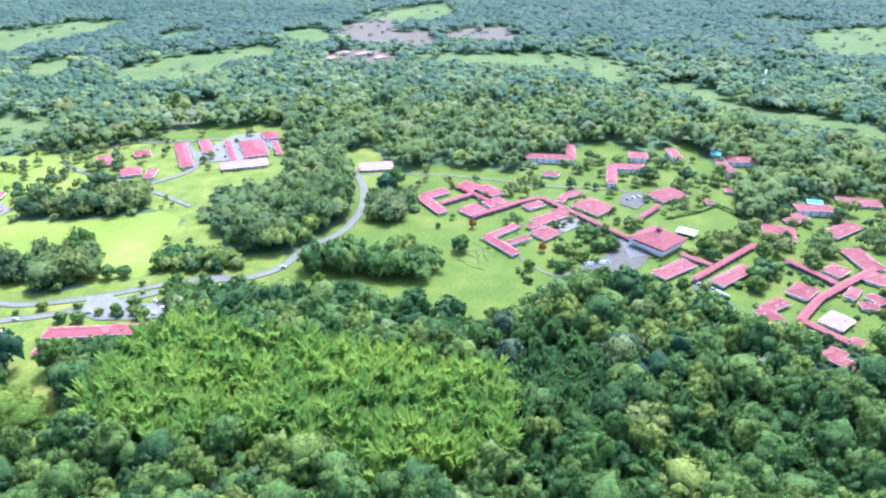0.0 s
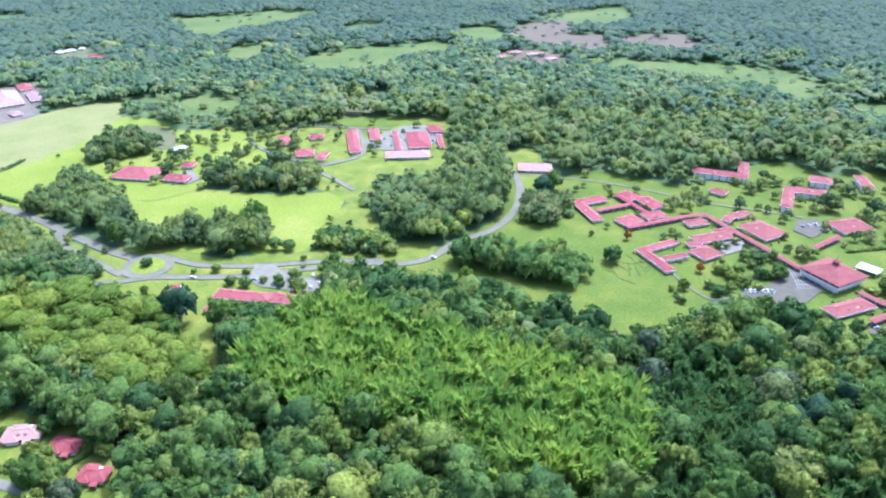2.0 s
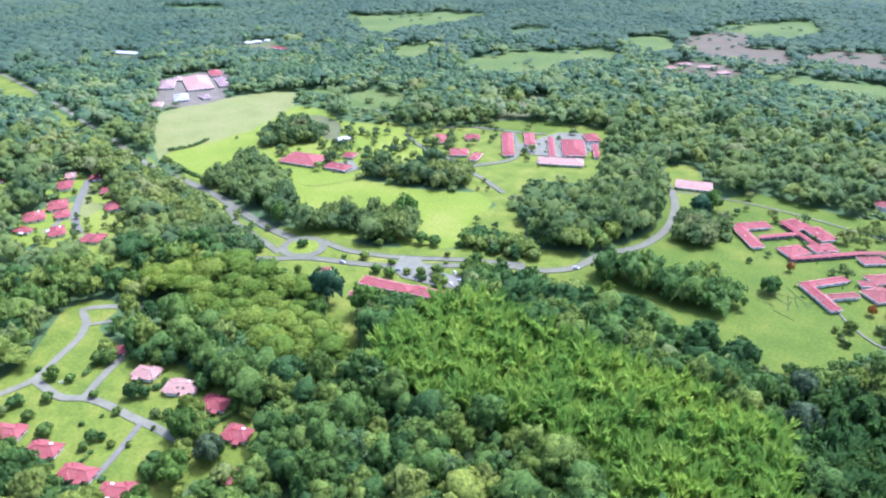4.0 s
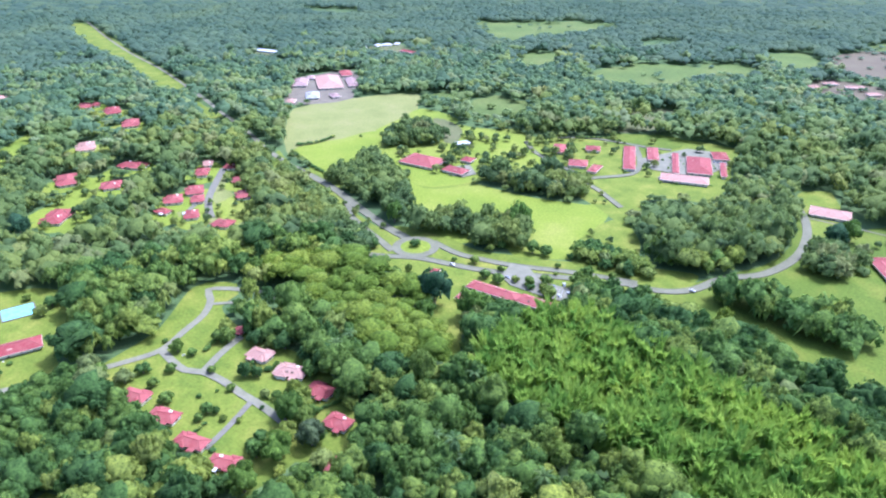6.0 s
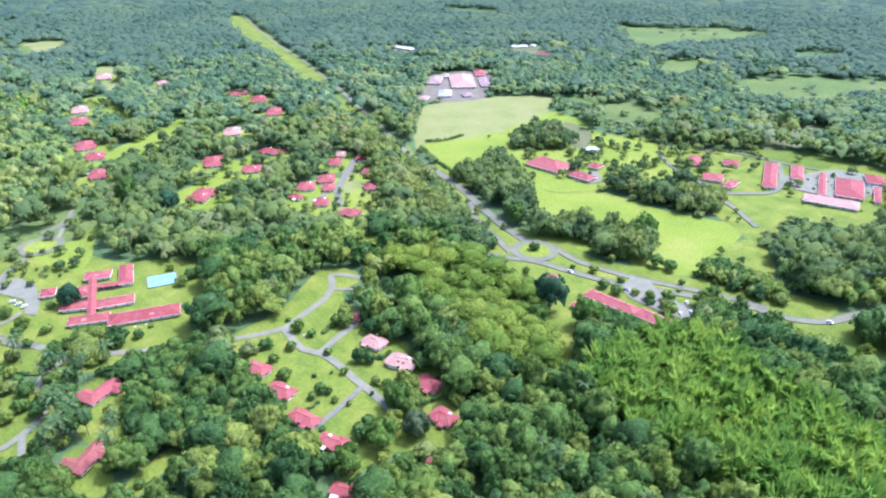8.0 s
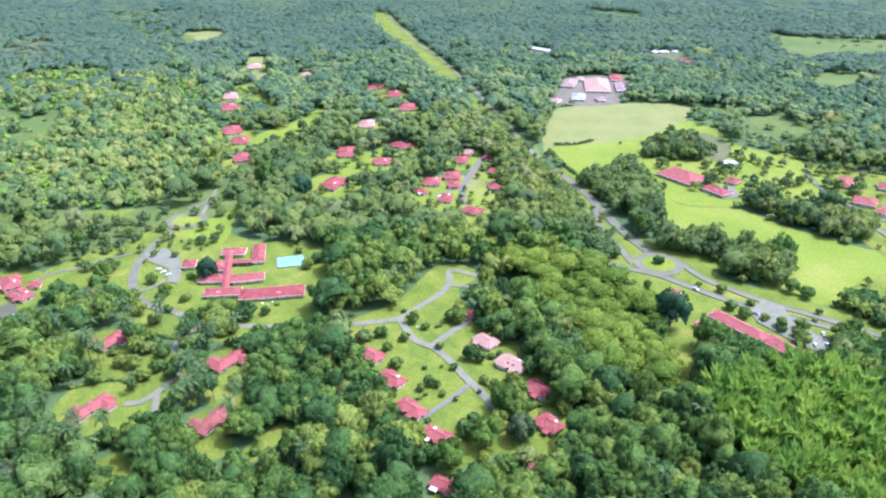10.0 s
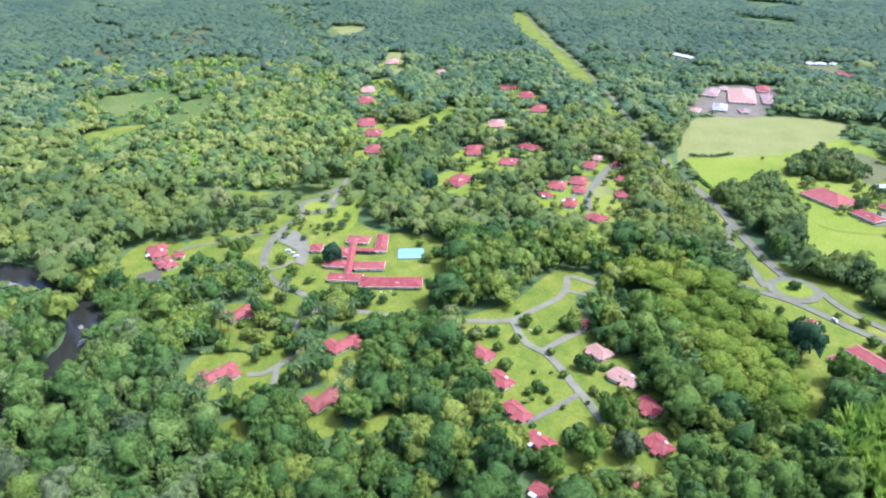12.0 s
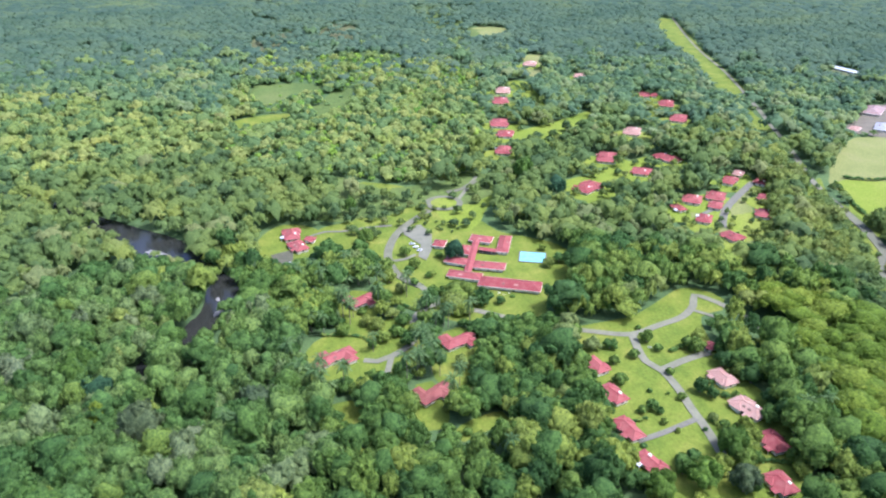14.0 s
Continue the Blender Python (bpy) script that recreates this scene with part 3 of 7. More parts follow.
road("road", 4.4, [(-332, 49), (-344, 40), (-358, 36), (-374, 36), (-392, 41), (-408, 49), (-419, 58), (-434, 71)])
road("lane", 3.8, [(-267, 142), (-257, 140), (-245, 139), (-237, 143), (-224, 144), (-210, 143), (-200, 143), (-189, 142), (-181, 141)])
road("lane", 3.8, [(-237, 142), (-242, 155), (-245, 166), (-246, 171)])
road("lane", 2.4, [(-283, 181), (-278, 186), (-273, 191)])
road("path", 2.6, [(-204, 142), (-199, 126), (-196, 113)])
road("path", 2.2, [(-413, 43), (-413, 27), (-410, 13), (-411, 0), (-406, -9)])
road("lane", 2.8, [(-445, 92), (-490, 116)])
road("drive", 3.4, [(-314, 57), (-304, 43), (-292, 39), (-281, 38), (-274, 32), (-270, 26), (-267, 19), (-269, 13)])
road("drive", 2.8, [(-270, 26), (-263, 24), (-256, 22)])
road("drive", 2.6, [(-364, 37), (-365, 45), (-370, 52)])
road("path", 5.2, [(-441, 314), (-421, 291), (-401, 270), (-384, 257), (-372, 250)])
road("path", 3.4, [(-400, 268), (-398, 256), (-392, 246)])
road("road", 3.4, [(-463, 88), (-467, 100), (-481, 113)])
road("road", 3.8, [(-165, 425), (-187, 442), (-207, 459), (-185, 489), (-191, 520), (-209, 553)])
road("road", 3.4, [(-289, 510), (-271, 492), (-250, 479), (-226, 469), (-206, 462)])
road("road", 3.4, [(-272, 535), (-247, 551), (-202, 556), (-181, 561)])
road("road", 3.4, [(-190, 518), (-176, 549), (-156, 551), (-137, 554)])
road("path", 1.2, [(42, 359), (46, 349), (61, 332), (77, 343)])
road("path", 3.2, [(142, 261), (143, 248), (146, 237), (151, 228)])
road("drive", 1.5, [(-59, 481), (-10, 481), (31, 472), (69, 459), (104, 454), (126, 449)])
stream(0.75, [(327, 720), (336, 740), (349, 769), (362, 797)])
pad("parking_lot", [(101, 376), (109, 381), (119, 357), (107, 340), (86, 334), (76, 342), (92, 355)])
pad("parking_lot", [(130, 320), (138, 326), (145, 312), (132, 310)])
pad("forecourt", [(-182, 312), (-172, 314), (-157, 303), (-141, 306), (-136, 292), (-149, 290), (-169, 290), (-178, 295)])
pad("forecourt", [(-408, 49), (-411, 61), (-396, 66), (-376, 63), (-361, 57), (-367, 53), (-382, 57), (-392, 52), (-398, 49)])

pad("parking_lot", [(-384, -32), (-389, -19), (-376, -19), (-367, -26)])
pad("parking_lot", [(121, 444), (134, 449), (138, 434), (125, 419), (116, 428)])
pad("forecourt", [(69, 398), (86, 411), (84, 394), (72, 384)])
pad("forecourt", [(-305, 418), (-294, 433), (-278, 419), (-283, 407), (-294, 405)])
pad("forecourt", [(-167, 494), (-136, 509), (-133, 498), (-160, 486)])
pad("forecourt", [(-195, 521), (-172, 571), (-145, 579), (-132, 551), (-139, 513), (-176, 507)])
bays(103.6, 374.4, 105.7, 354.1, 6, 11.4, 2.7)
bays(104.9, 374.6, 114.4, 377.0, 7, 0.9, -19.9)
bays(77.2, 342.2, 92.0, 344.8, 9, 1.7, 4.5)
bays(132.2, 323.1, 143.6, 310.0, 9, 2.3, 3.5)
bays(-149.8, 297.3, -140.7, 298.4, 6, -1.1, 4.6)


def ring(name, x, y, r0, r1, z, material, n=48):
    vs, fs = [], []
    for i in range(n):
        a = 2 * math.pi * i / n
        for r in (r0, r1):
            vs.append((x + r * math.cos(a), y + r * math.sin(a), z))
        j = (i + 1) % n
        fs.append((2 * i, 2 * i + 1, 2 * j + 1, 2 * j))
    return mesh_of(name, vs, fs, material)


def disc(name, x, y, r, z, material, n=40):
    return mesh_of(name, [(x, y, z + 0.25)] + [(x + r * math.cos(2 * math.pi * i / n), y + r * math.sin(2 * math.pi * i / n), z) for i in range(n)], [(0, 1 + i, 1 + (i + 1) % n) for i in range(n)], material)


def roundabout(x, y, r0, r1):
    road_lift[0] += 0.006
    z = road_lift[0]
    ob = tagged(new("roundabout", ring("roundabout", x, y, r0, r1, z, ASPHALT)), "grey asphalt roundabout with a grassed island", "roundabout", "", "structure")
    part_of("kerb", ring("kerb", x, y, r0 - 0.5, r0, z + 0.12, KERB), ob)
    part_of("island", disc("island", x, y, r0 - 0.45, z + 0.08, FIELD), ob, None, "grass island in the sun-brightened field colour")
    OPEN.append((np.array([(x + (r1 + 3) * math.cos(a), y + (r1 + 3) * math.sin(a)) for a in np.linspace(0, 6.28, 24, endpoint=False)]), 0.0))


roundabout(-238.8, 295.8, 9.6, 14.0)
roundabout(-443.5, 82.5, 9.5, 13.2)

# ---- buildings ----
def hip_roof(L, W, rise, over=0.9, thick=0.22, material=None):
    """A hipped roof with eaves, its under side and fascia; the long side lies along x."""
    a, b = L / 2 + over, W / 2 + over
    r = max(a - b, 0.0)
    top = [(-a, -b, 0), (a, -b, 0), (a, b, 0), (-a, b, 0), (-r, 0, rise), (r, 0, rise)]
    low = [(x, y, z - thick) for x, y, z in top[:4]]
    vs = top + low
    if r < 0.05:
        vs[5] = (0.02, 0, rise)
        vs[4] = (-0.02, 0, rise)
    fs = [(0, 1, 5, 4), (1, 2, 5), (2, 3, 4, 5), (3, 0, 4), (0, 6, 7, 1), (1, 7, 8, 2), (2, 8, 9, 3), (3, 9, 6, 0), (9, 8, 7, 6)]
    return mesh_of("roof", vs, fs, material)


def rod(name, p, q, r, material, n=5):
    p, q = Vector(p), Vector(q)
    d = (q - p).normalized()
    u = d.orthogonal().normalized()
    v = d.cross(u)
    vs = [tuple(c + u * (r * math.cos(2 * math.pi * i / n)) + v * (r * math.sin(2 * math.pi * i / n))) for c in (p, q) for i in range(n)]
    fs = [(i, (i + 1) % n, n + (i + 1) % n, n + i) for i in range(n)] + [tuple(range(n))[::-1], tuple(range(n, 2 * n))]
    return mesh_of(name, vs, fs, material)


FRAME_ME = box_mesh("window", 1.4, 0.1, 1.0, WALL, 0.02)
PANE_ME = box_mesh("pane", 1.22, 0.04, 0.82, GLASS_M)
DOOR_ME = box_mesh("door", 0.75, 0.08, 1.6, WOOD, 0.02)
VENT_ME = box_mesh("roof_vent", 1.3, 0.9, 0.4, WOOD, 0.08)
LIGHT_ME = box_mesh("skylight", 2.2, 1.0, 0.16, ROOF_PALE, 0.05)
NAMES = {"dull_red_roof_sheet": "dull red metal hipped roof", "red_roof_sheet": "red metal hipped roof", "faded_roof_sheet": "faded pink metal roof", "grey_roof_sheet": "grey metal roof", "brown_roof_sheet": "rusty brown metal roof", "white_roof_sheet": "white metal roof", "teal_roof_sheet": "teal metal roof"}


def openings(base, L, W, h, z0, every, rng, door=True):
    """Windows along all four sides, and a door."""
    for side, (ln, off, turn) in enumerate(((L, W / 2, 0), (L, W / 2, 180), (W, L / 2, 90), (W, L / 2, 270))):
        k = max(1, int(ln / every))
        for i in range(k):
            u = (i + 0.5) / k * ln - ln / 2
            m = pose(0, 0, 0, 0, 0, turn) @ pose(u, -off - 0.05, z0 + h * 0.55)
            if door and side == 0 and i == k // 2:
                part_of("door", DOOR_ME, base, pose(0, 0, 0, 0, 0, turn) @ pose(u, -off - 0.04, z0 + 0.8))
                continue
            win = part_of("window", FRAME_ME, base, m)
            part_of("pane", PANE_ME, win, pose(0, -0.06, 0))


def block(name, x, y, L, W, deg, roof, storeys, pitch, every, seed, h1=2.1, over=1.1):
    rng = random.Random(seed)
    base = new(name)
    base.matrix_basis = pose(x, y, 0, 0, 0, deg)
    h = h1 * storeys
    part_of("wall", box_mesh("wall", L - 2 * over, W - 2 * over, h + 0.3, WALL, 0.04), base, pose(0, 0, h / 2 + 0.05))
    for s in range(storeys):
        openings(base, L - 2 * over, W - 2 * over, h1, 0.1 + s * h1, every, rng, s == 0)
    rise = W / 2 * pitch
    part_of("roof", hip_roof(L - 2 * over, W - 2 * over, rise, over, 0.24, roof), base, pose(0, 0, h + 0.3))
    a, b = L / 2, W / 2
    r = max(a - b, 0.02)
    zt = h + 0.36
    if name == "campus_building":
        boards = [box_mesh("fascia", lx, ly, 0.42, WALL) for lx, ly in ((2 * a + 0.1, 0.1), (2 * a + 0.1, 0.1), (0.1, 2 * b - 0.1), (0.1, 2 * b - 0.1))]
        bm = bmesh.new()
        for me, (ox, oy) in zip(boards, ((0, -b), (0, b), (-a, 0), (a, 0))):
            me.transform(Matrix.Translation((ox, oy, h + 0.08)))
            bm.from_mesh(me)
        bm.to_mesh(boards[0])
        bm.free()
        part_of("fascia", boards[0], base, None, "white eaves board")
    caps = [rod("ridge_cap", (-r, 0, zt + rise - 0.04), (r, 0, zt + rise - 0.04), 0.16, roof)]
    caps += [rod("ridge_cap", (sx * r, 0, zt + rise - 0.05), (sx * a, sy * b, zt - 0.06), 0.13, roof) for sx in (-1, 1) for sy in (-1, 1)]
    bm = bmesh.new()
    for me in caps:
        bm.from_mesh(me)
    bm.to_mesh(caps[0])
    bm.free()
    part_of("ridge_cap", caps[0], base)
    if L * W > 120:
        for i in range(rng.randint(2, 4)):
            u, side = rng.uniform(-0.5, 0.5) * r * 1.6, rng.choice((-1, 1))
            tilt = math.degrees(math.atan2(rise, b))
            part_of("roof_vent" if i % 3 else "skylight", VENT_ME if i % 3 else LIGHT_ME, base, pose(u, side * b * 0.5, h + 0.38 + rise * 0.5, -side * tilt, 0, 0))
    BLOCKS.append((x, y, L / 2, W / 2, radians(deg)))
    return base


count = [0]


def building(x, y, L, W, deg, roof=None, storeys=1):
    roof = roof or (ROOF_DULL if x > 40 else ROOF_RED)
    count[0] += 1
    ob = block("campus_building", x, y, L, W, deg, roof, storeys, 0.36, 4.6, count[0], 1.95, min(1.3, W * 0.16))
    what = "two-storey white rendered building under a " if storeys == 2 else "low white rendered building under a "
    return tagged(ob, what + NAMES[roof.name], "building", "buildings of the campus")


def wing_of(ob, L, W, x, y, turn, h, roof):
    """A wing that runs into the house: its wall, its hipped roof and the caps along its hips."""
    part_of("wing_wall", box_mesh("wing_wall", L - 1.6, W - 1.6, h, WALL, 0.04), ob, pose(x, y, h / 2, 0, 0, turn))
    wing = part_of("wing_roof", hip_roof(L - 1.6, W - 1.6, W * 0.19, 0.8, 0.2, roof), ob, pose(x, y, h + 0.08, 0, 0, turn))
    a, b, rise = L / 2, W / 2, W * 0.19
    r = max(a - b, 0.02)
    bm = bmesh.new()
    for me in [rod("cap", (-r, 0, rise), (r, 0, rise), 0.11, roof)] + [rod("cap", (sx * r, 0, rise), (sx * a, sy * b, 0.0), 0.09, roof) for sx in (-1, 1) for sy in (-1, 1)]:
        bm.from_mesh(me)
    me = bpy.data.meshes.new("wing_cap")
    bm.to_mesh(me)
    bm.free()
    me.materials.append(roof)
    part_of("wing_cap", me, wing)


TANK_ME = box_mesh("roof_tank", 1.3, 0.9, 0.7, WALL, 0.12)


def house(x, y, L, W, deg, roof=None, ell=0):
    """L by W is what the roof covers; the main block takes four fifths of the depth and a wing crosses it."""
    roof = roof or ROOF_RED
    count[0] += 1
    rng = random.Random(count[0] * 7)
    side = rng.choice((-1, 1))
    if ell:
        ob = block("house", x, y, L, W * 0.8, deg, roof, 1, 0.36, 3.8, count[0], 1.95, 0.9)
        wing_of(ob, W * 1.3, W * 0.62, ell * L * 0.24, -ell * W * 0.25, 90, 2.1, roof)
        wing_of(ob, W * 1.1, W * 0.52, -ell * L * 0.28, ell * W * 0.2, 90, 2.05, roof)
        wing_of(ob, W * 0.7, W * 0.5, -ell * L * 0.5, -ell * W * 0.2, 0, 2.0, roof)
    else:
        ob = block("house", x, y, L, W * 0.84, deg, roof, 1, 0.36, 3.8, count[0], 1.95, 0.8)
        wing_of(ob, W * 1.02, W * 0.56, side * L * 0.2, 0.0, 90, 2.15, roof)
        for px in (-1, 1):
            part_of("porch_post", rod("porch_post", (0, 0, 0), (0, 0, 2.0), 0.09, WALL), ob, pose(-side * L * 0.2 + px * 1.2, -W * 0.5 - 0.7, 0))
        part_of("porch_roof", box_mesh("porch_roof", 3.0, 2.2, 0.13, ROOF_WHITE if rng.random() < 0.2 else roof, 0.04), ob, pose(-side * L * 0.2, -W * 0.5 - 0.1, 2.1, 6))
        if rng.random() < 0.6:
            part_of("roof_tank", TANK_ME, ob, pose(-side * L * 0.18, W * 0.18, 2.5 + W * 0.1), "white water tank")
    d = math.hypot(x, y)
    if d > 420:
        fx, fy = -x / d, -y / d
        cx, cy = x + fx * 7, y + fy * 7
        clearing("lawn", FIELD, [(cx + 0.8 * max(L, W) * math.cos(u) * -fy + 15 * math.sin(u) * fx, cy + 0.8 * max(L, W) * math.cos(u) * fx + 15 * math.sin(u) * fy) for u in np.linspace(0, 2 * math.pi, 7, endpoint=False)])
    return tagged(ob, ("white villa with crossing wings and a " if ell else "small white bungalow with a porch and a ") + NAMES[roof.name], "house", "houses of the estate")


def walkway(x, y, L, W, deg):
    base = new("covered_walkway")
    base.matrix_basis = pose(x, y, 0, 0, 0, deg)
    a, b = L / 2, W / 2
    vs = [(-a, -b, 2.5), (a, -b, 2.5), (a, 0, 2.5 + b * 0.4), (-a, 0, 2.5 + b * 0.4), (a, b, 2.5), (-a, b, 2.5)]
    vs += [(vx, vy, vz - 0.16) for vx, vy, vz in vs]
    fs = [(0, 1, 2, 3), (3, 2, 4, 5), (7, 6, 9, 8), (8, 9, 11, 10), (0, 6, 7, 1), (4, 10, 11, 5), (1, 7, 8, 2), (2, 8, 10, 4), (3, 9, 6, 0), (5, 11, 9, 3)]
    part_of("roof", mesh_of("roof", vs, fs, ROOF_DULL if x > 40 else ROOF_RED), base)
    part_of("floor_slab", box_mesh("floor_slab", L, W - 1.0, 0.7, PATHING, 0.02), base, pose(0, 0, 0.2))
    k = max(2, int(L / 5))
    me = rod("post", (0, 0, 0), (0, 0, 2.5), 0.1, WALL)
    for i in range(k):
        for s in (-1, 1):
            part_of("post", me, base, pose((i + 0.5) / k * L - a, s * (b - 0.6), 0))
    BLOCKS.append((x, y, a, b, radians(deg)))
    return tagged(base, "open-sided covered walkway with a long red metal roof", "walkway", "covered walkways of the campus")


# campus, west court
building(-7.1, 424.1, 29.3, 8.2, -60)
building(-5.7, 441.8, 21.6, 9.3, 35)
building(32.0, 447.3, 18.7, 11.6, -52)
building(18.1, 455.5, 14.2, 12.5, -40)
building(18.8, 416.2, 15.3, 11.6, 43)
building(34.0, 427.3, 14.8, 10.3, 33)
building(33.3, 366.5, 28.7, 6.6, -55)
building(36.0, 384.4, 26.7, 5.8, 41)
building(44.3, 372.3, 16.7, 5.2, 34)
building(66.8, 403.2, 25.4, 10.4, 33)
building(61.4, 381.7, 14.7, 13.3, 41)
building(56.1, 391.5, 8.8, 6.6, 15)
building(59.0, 422.5, 14.1, 8.5, 30)
building(75.1, 412.9, 12.7, 8.1, 37)
building(79.9, 434.4, 13.8, 5.8, 62)
building(87.8, 441.3, 12.9, 7.7, 36)
building(97.5, 420.4, 22.0, 19.4, -49)
building(77.5, 477.2, 11.6, 9.2, -22)
# campus, round the assembly hall
building(150.5, 439.5, 23.0, 17.5, 28)
building(125.6, 337.2, 26.8, 10.1, 35)
building(154.9, 330.1, 29.5, 8.9, 37)
building(174.6, 427.4, 7.4, 5.7, 86)
building(196.1, 446.6, 9.6, 7.0, -6)
# campus, east courts
building(201.2, 381.7, 20.0, 18.6, 71)
building(220.2, 401.2, 17.2, 9.4, 38)
building(240.8, 385.2, 28.1, 11.2, 33)
building(233.4, 347.9, 25.2, 12.6, -85)
building(212.6, 335.0, 12.8, 10.7, 38)
building(230.0, 326.2, 13.5, 11.1, 48)
building(184.7, 313.7, 15.3, 11.7, 43)
building(209.6, 311.5, 13.2, 5.8, 49)
building(218.6, 305.4, 10.1, 7.4, -66)
building(211.5, 298.9, 9.4, 6.8, -13)
building(164.6, 300.0, 16.8, 7.4, 30)
building(158.4, 290.3, 12.3, 10.2, -78)
building(188.8, 285.7, 14.5, 12.0, 39, roof=ROOF_PALE)
building(189.0, 267.6, 8.2, 6.2, 44)
building(177.8, 250.4, 11.5, 7.3, -47)
building(174.0, 258.4, 12.0, 7.9, 36)
building(272.4, 426.8, 26.7, 13.0, -14)
# two-storey blocks
building(81.2, 507.8, 37.3, 11.0, -8, storeys=2)
building(98.3, 519.2, 30.9, 7.2, 83, storeys=2)
building(120.4, 473.2, 39.1, 7.2, 77, storeys=2)
building(137.2, 486.8, 20.8, 11.5, -6, storeys=2)
building(148.3, 510.4, 14.8, 13.5, -14, storeys=2)
building(176.6, 513.4, 25.1, 8.1, -89, storeys=2)
building(206.1, 485.9, 22.9, 7.7, -86, storeys=2)
building(222.2, 500.7, 24.2, 12.2, -6, storeys=2)
building(236.3, 413.1, 22.8, 11.2, -7, storeys=2)
# teal sheds
building(210.4, 519.7, 8.2, 7.9, 68, roof=ROOF_TEAL)
building(243.6, 426.6, 9.4, 7.0, -17, roof=ROOF_TEAL)
walkway(8.6, 432.8, 25.0, 3.8, 37)
walkway(22.5, 438.9, 41.5, 3.8, -52)
walkway(34.9, 416.5, 42.8, 3.8, 35)
walkway(58.7, 432.1, 14.3, 3.8, 27)
walkway(79.0, 416.4, 47.1, 3.8, -54)
walkway(101.6, 385.3, 29.8, 3.8, -54)
walkway(131.0, 411.3, 26.6, 3.8, 48)
walkway(141.1, 347.3, 18.8, 3.8, -45)
walkway(156.2, 345.4, 62.6, 3.8, 40)
walkway(198.6, 333.9, 30.3, 4.4, -60)
walkway(180.1, 295.6, 27.4, 4.4, 47)
walkway(200.5, 313.5, 27.2, 4.4, 35)
walkway(222.8, 329.0, 27.0, 4.4, 34)
walkway(178.3, 277.4, 23.7, 4.4, -54)
# school and workshops by the sunny field
building(-326.2, 415.2, 31.5, 23.4, 5)
building(-293.5, 413.1, 19.2, 12.0, 1)
building(-299.5, 438.4, 10.7, 9.3, -82)
building(-254.7, 505.6, 21.3, 10.7, -67)
building(-232.4, 521.6, 12.6, 12.0, -64)
building(-226.2, 482.6, 15.2, 14.6, -67)
building(-210.5, 479.2, 17.0, 7.5, -83)
building(-199.5, 518.6, 55.6, 9.4, -67)
building(-187.9, 538.0, 30.6, 8.8, -67)
building(-165.6, 528.0, 47.2, 5.1, -69)
building(-148.9, 533.1, 38.5, 18.3, -70)
building(-142.8, 564.6, 18.7, 12.3, -63)
building(-130.9, 534.7, 31.5, 4.6, -71)
building(-148.0, 498.5, 34.3, 15.4, 17, roof=ROOF_PALE)
building(-49.2, 493.9, 24.9, 16.2, 8, roof=ROOF_PALE)
# timber yard sheds
building(-568.0, 556.0, 58.0, 27.0, -40, roof=ROOF_PALE)
building(-592.0, 536.0, 34.0, 17.0, -48, roof=ROOF_BROWN)
building(-548.0, 572.0, 40.0, 12.0, -40, roof=ROOF_BROWN)
building(-582.0, 598.0, 26.0, 13.0, -40)
building(-541.0, 505.0, 25.0, 14.0, -44, roof=ROOF_GREY)
building(-541.0, 475.0, 16.0, 9.0, -52, roof=ROOF_PALE)
building(-522.0, 518.0, 14.0, 9.0, -30, roof=ROOF_BROWN)
building(-600.0, 560.0, 15.0, 8.0, -48, roof=ROOF_BROWN)
# offices on the avenue
building(-171.4, 277.2, 29.5, 9.0, 4)
building(-144.8, 279.6, 25.0, 9.4, 1)
building(-181.3, 263.0, 7.7, 6.0, -86)
building(-209.3, 276.2, 5.4, 5.1, -66)
# guest house
building(-380.2, 94.0, 14.0, 9.2, 62)
building(-370.7, 105.8, 23.3, 7.4, -21)
building(-367.3, 80.4, 12.6, 10.1, -19)
building(-354.5, 73.8, 14.0, 8.1, 60)
building(-345.4, 90.5, 18.4, 8.9, 69)
building(-337.0, 74.4, 19.2, 8.3, 64)
building(-322.6, 96.4, 34.0, 11.2, 67)
building(-378.5, 67.9, 9.2, 7.6, -23)
walkway(-357.1, 83.0, 44.2, 4.2, -20)
walkway(-364.5, 94.2, 10.5, 4.2, 63)
# houses round the housing loop
house(-244.3, 114.7, 12.7, 8.9, 16)
house(-223.6, 114.2, 13.1, 8.8, 19)
house(-202.0, 111.6, 13.9, 8.2, 15)
house(-182.3, 112.1, 13.4, 8.2, 22)
house(-159.6, 100.5, 9.8, 7.3, 28)
house(-225.6, 165.5, 12.0, 9.1, 11, roof=ROOF_PALE)
house(-204.9, 165.1, 14.5, 10.2, 21, roof=ROOF_PALE)
house(-184.8, 163.3, 12.1, 9.5, 9)
house(-164.7, 153.2, 11.3, 9.1, 8)
house(-248.5, 172.6, 7.0, 5.3, -58)
house(-148.9, 135.3, 9.1, 7.1, -60)
# villas
house(-319.0, 15.2, 13.0, 9.4, -58, ell=1)
house(-272.4, 1.3, 17.0, 9.0, -64, ell=-1)
house(-274.0, 58.0, 16.0, 9.2, -67, ell=1)
house(-236.8, 39.4, 14.5, 9.0, -58, roof=ROOF_DULL, ell=1)
house(-408.0, -19.9, 16.6, 11.7, 4)
house(-390.6, -16.0, 14.8, 10.0, 26)
house(-399.3, -8.7, 7.0, 6.0, 71)
# upper estate
house(-858.7, 269.0, 24.1, 16.7, -25, roof=ROOF_PALE)
house(-734.4, 201.4, 24.1, 16.1, -19, roof=ROOF_PALE)
house(-693.2, 187.8, 24.1, 16.7, -15)
house(-617.2, 167.1, 24.1, 16.7, -16)
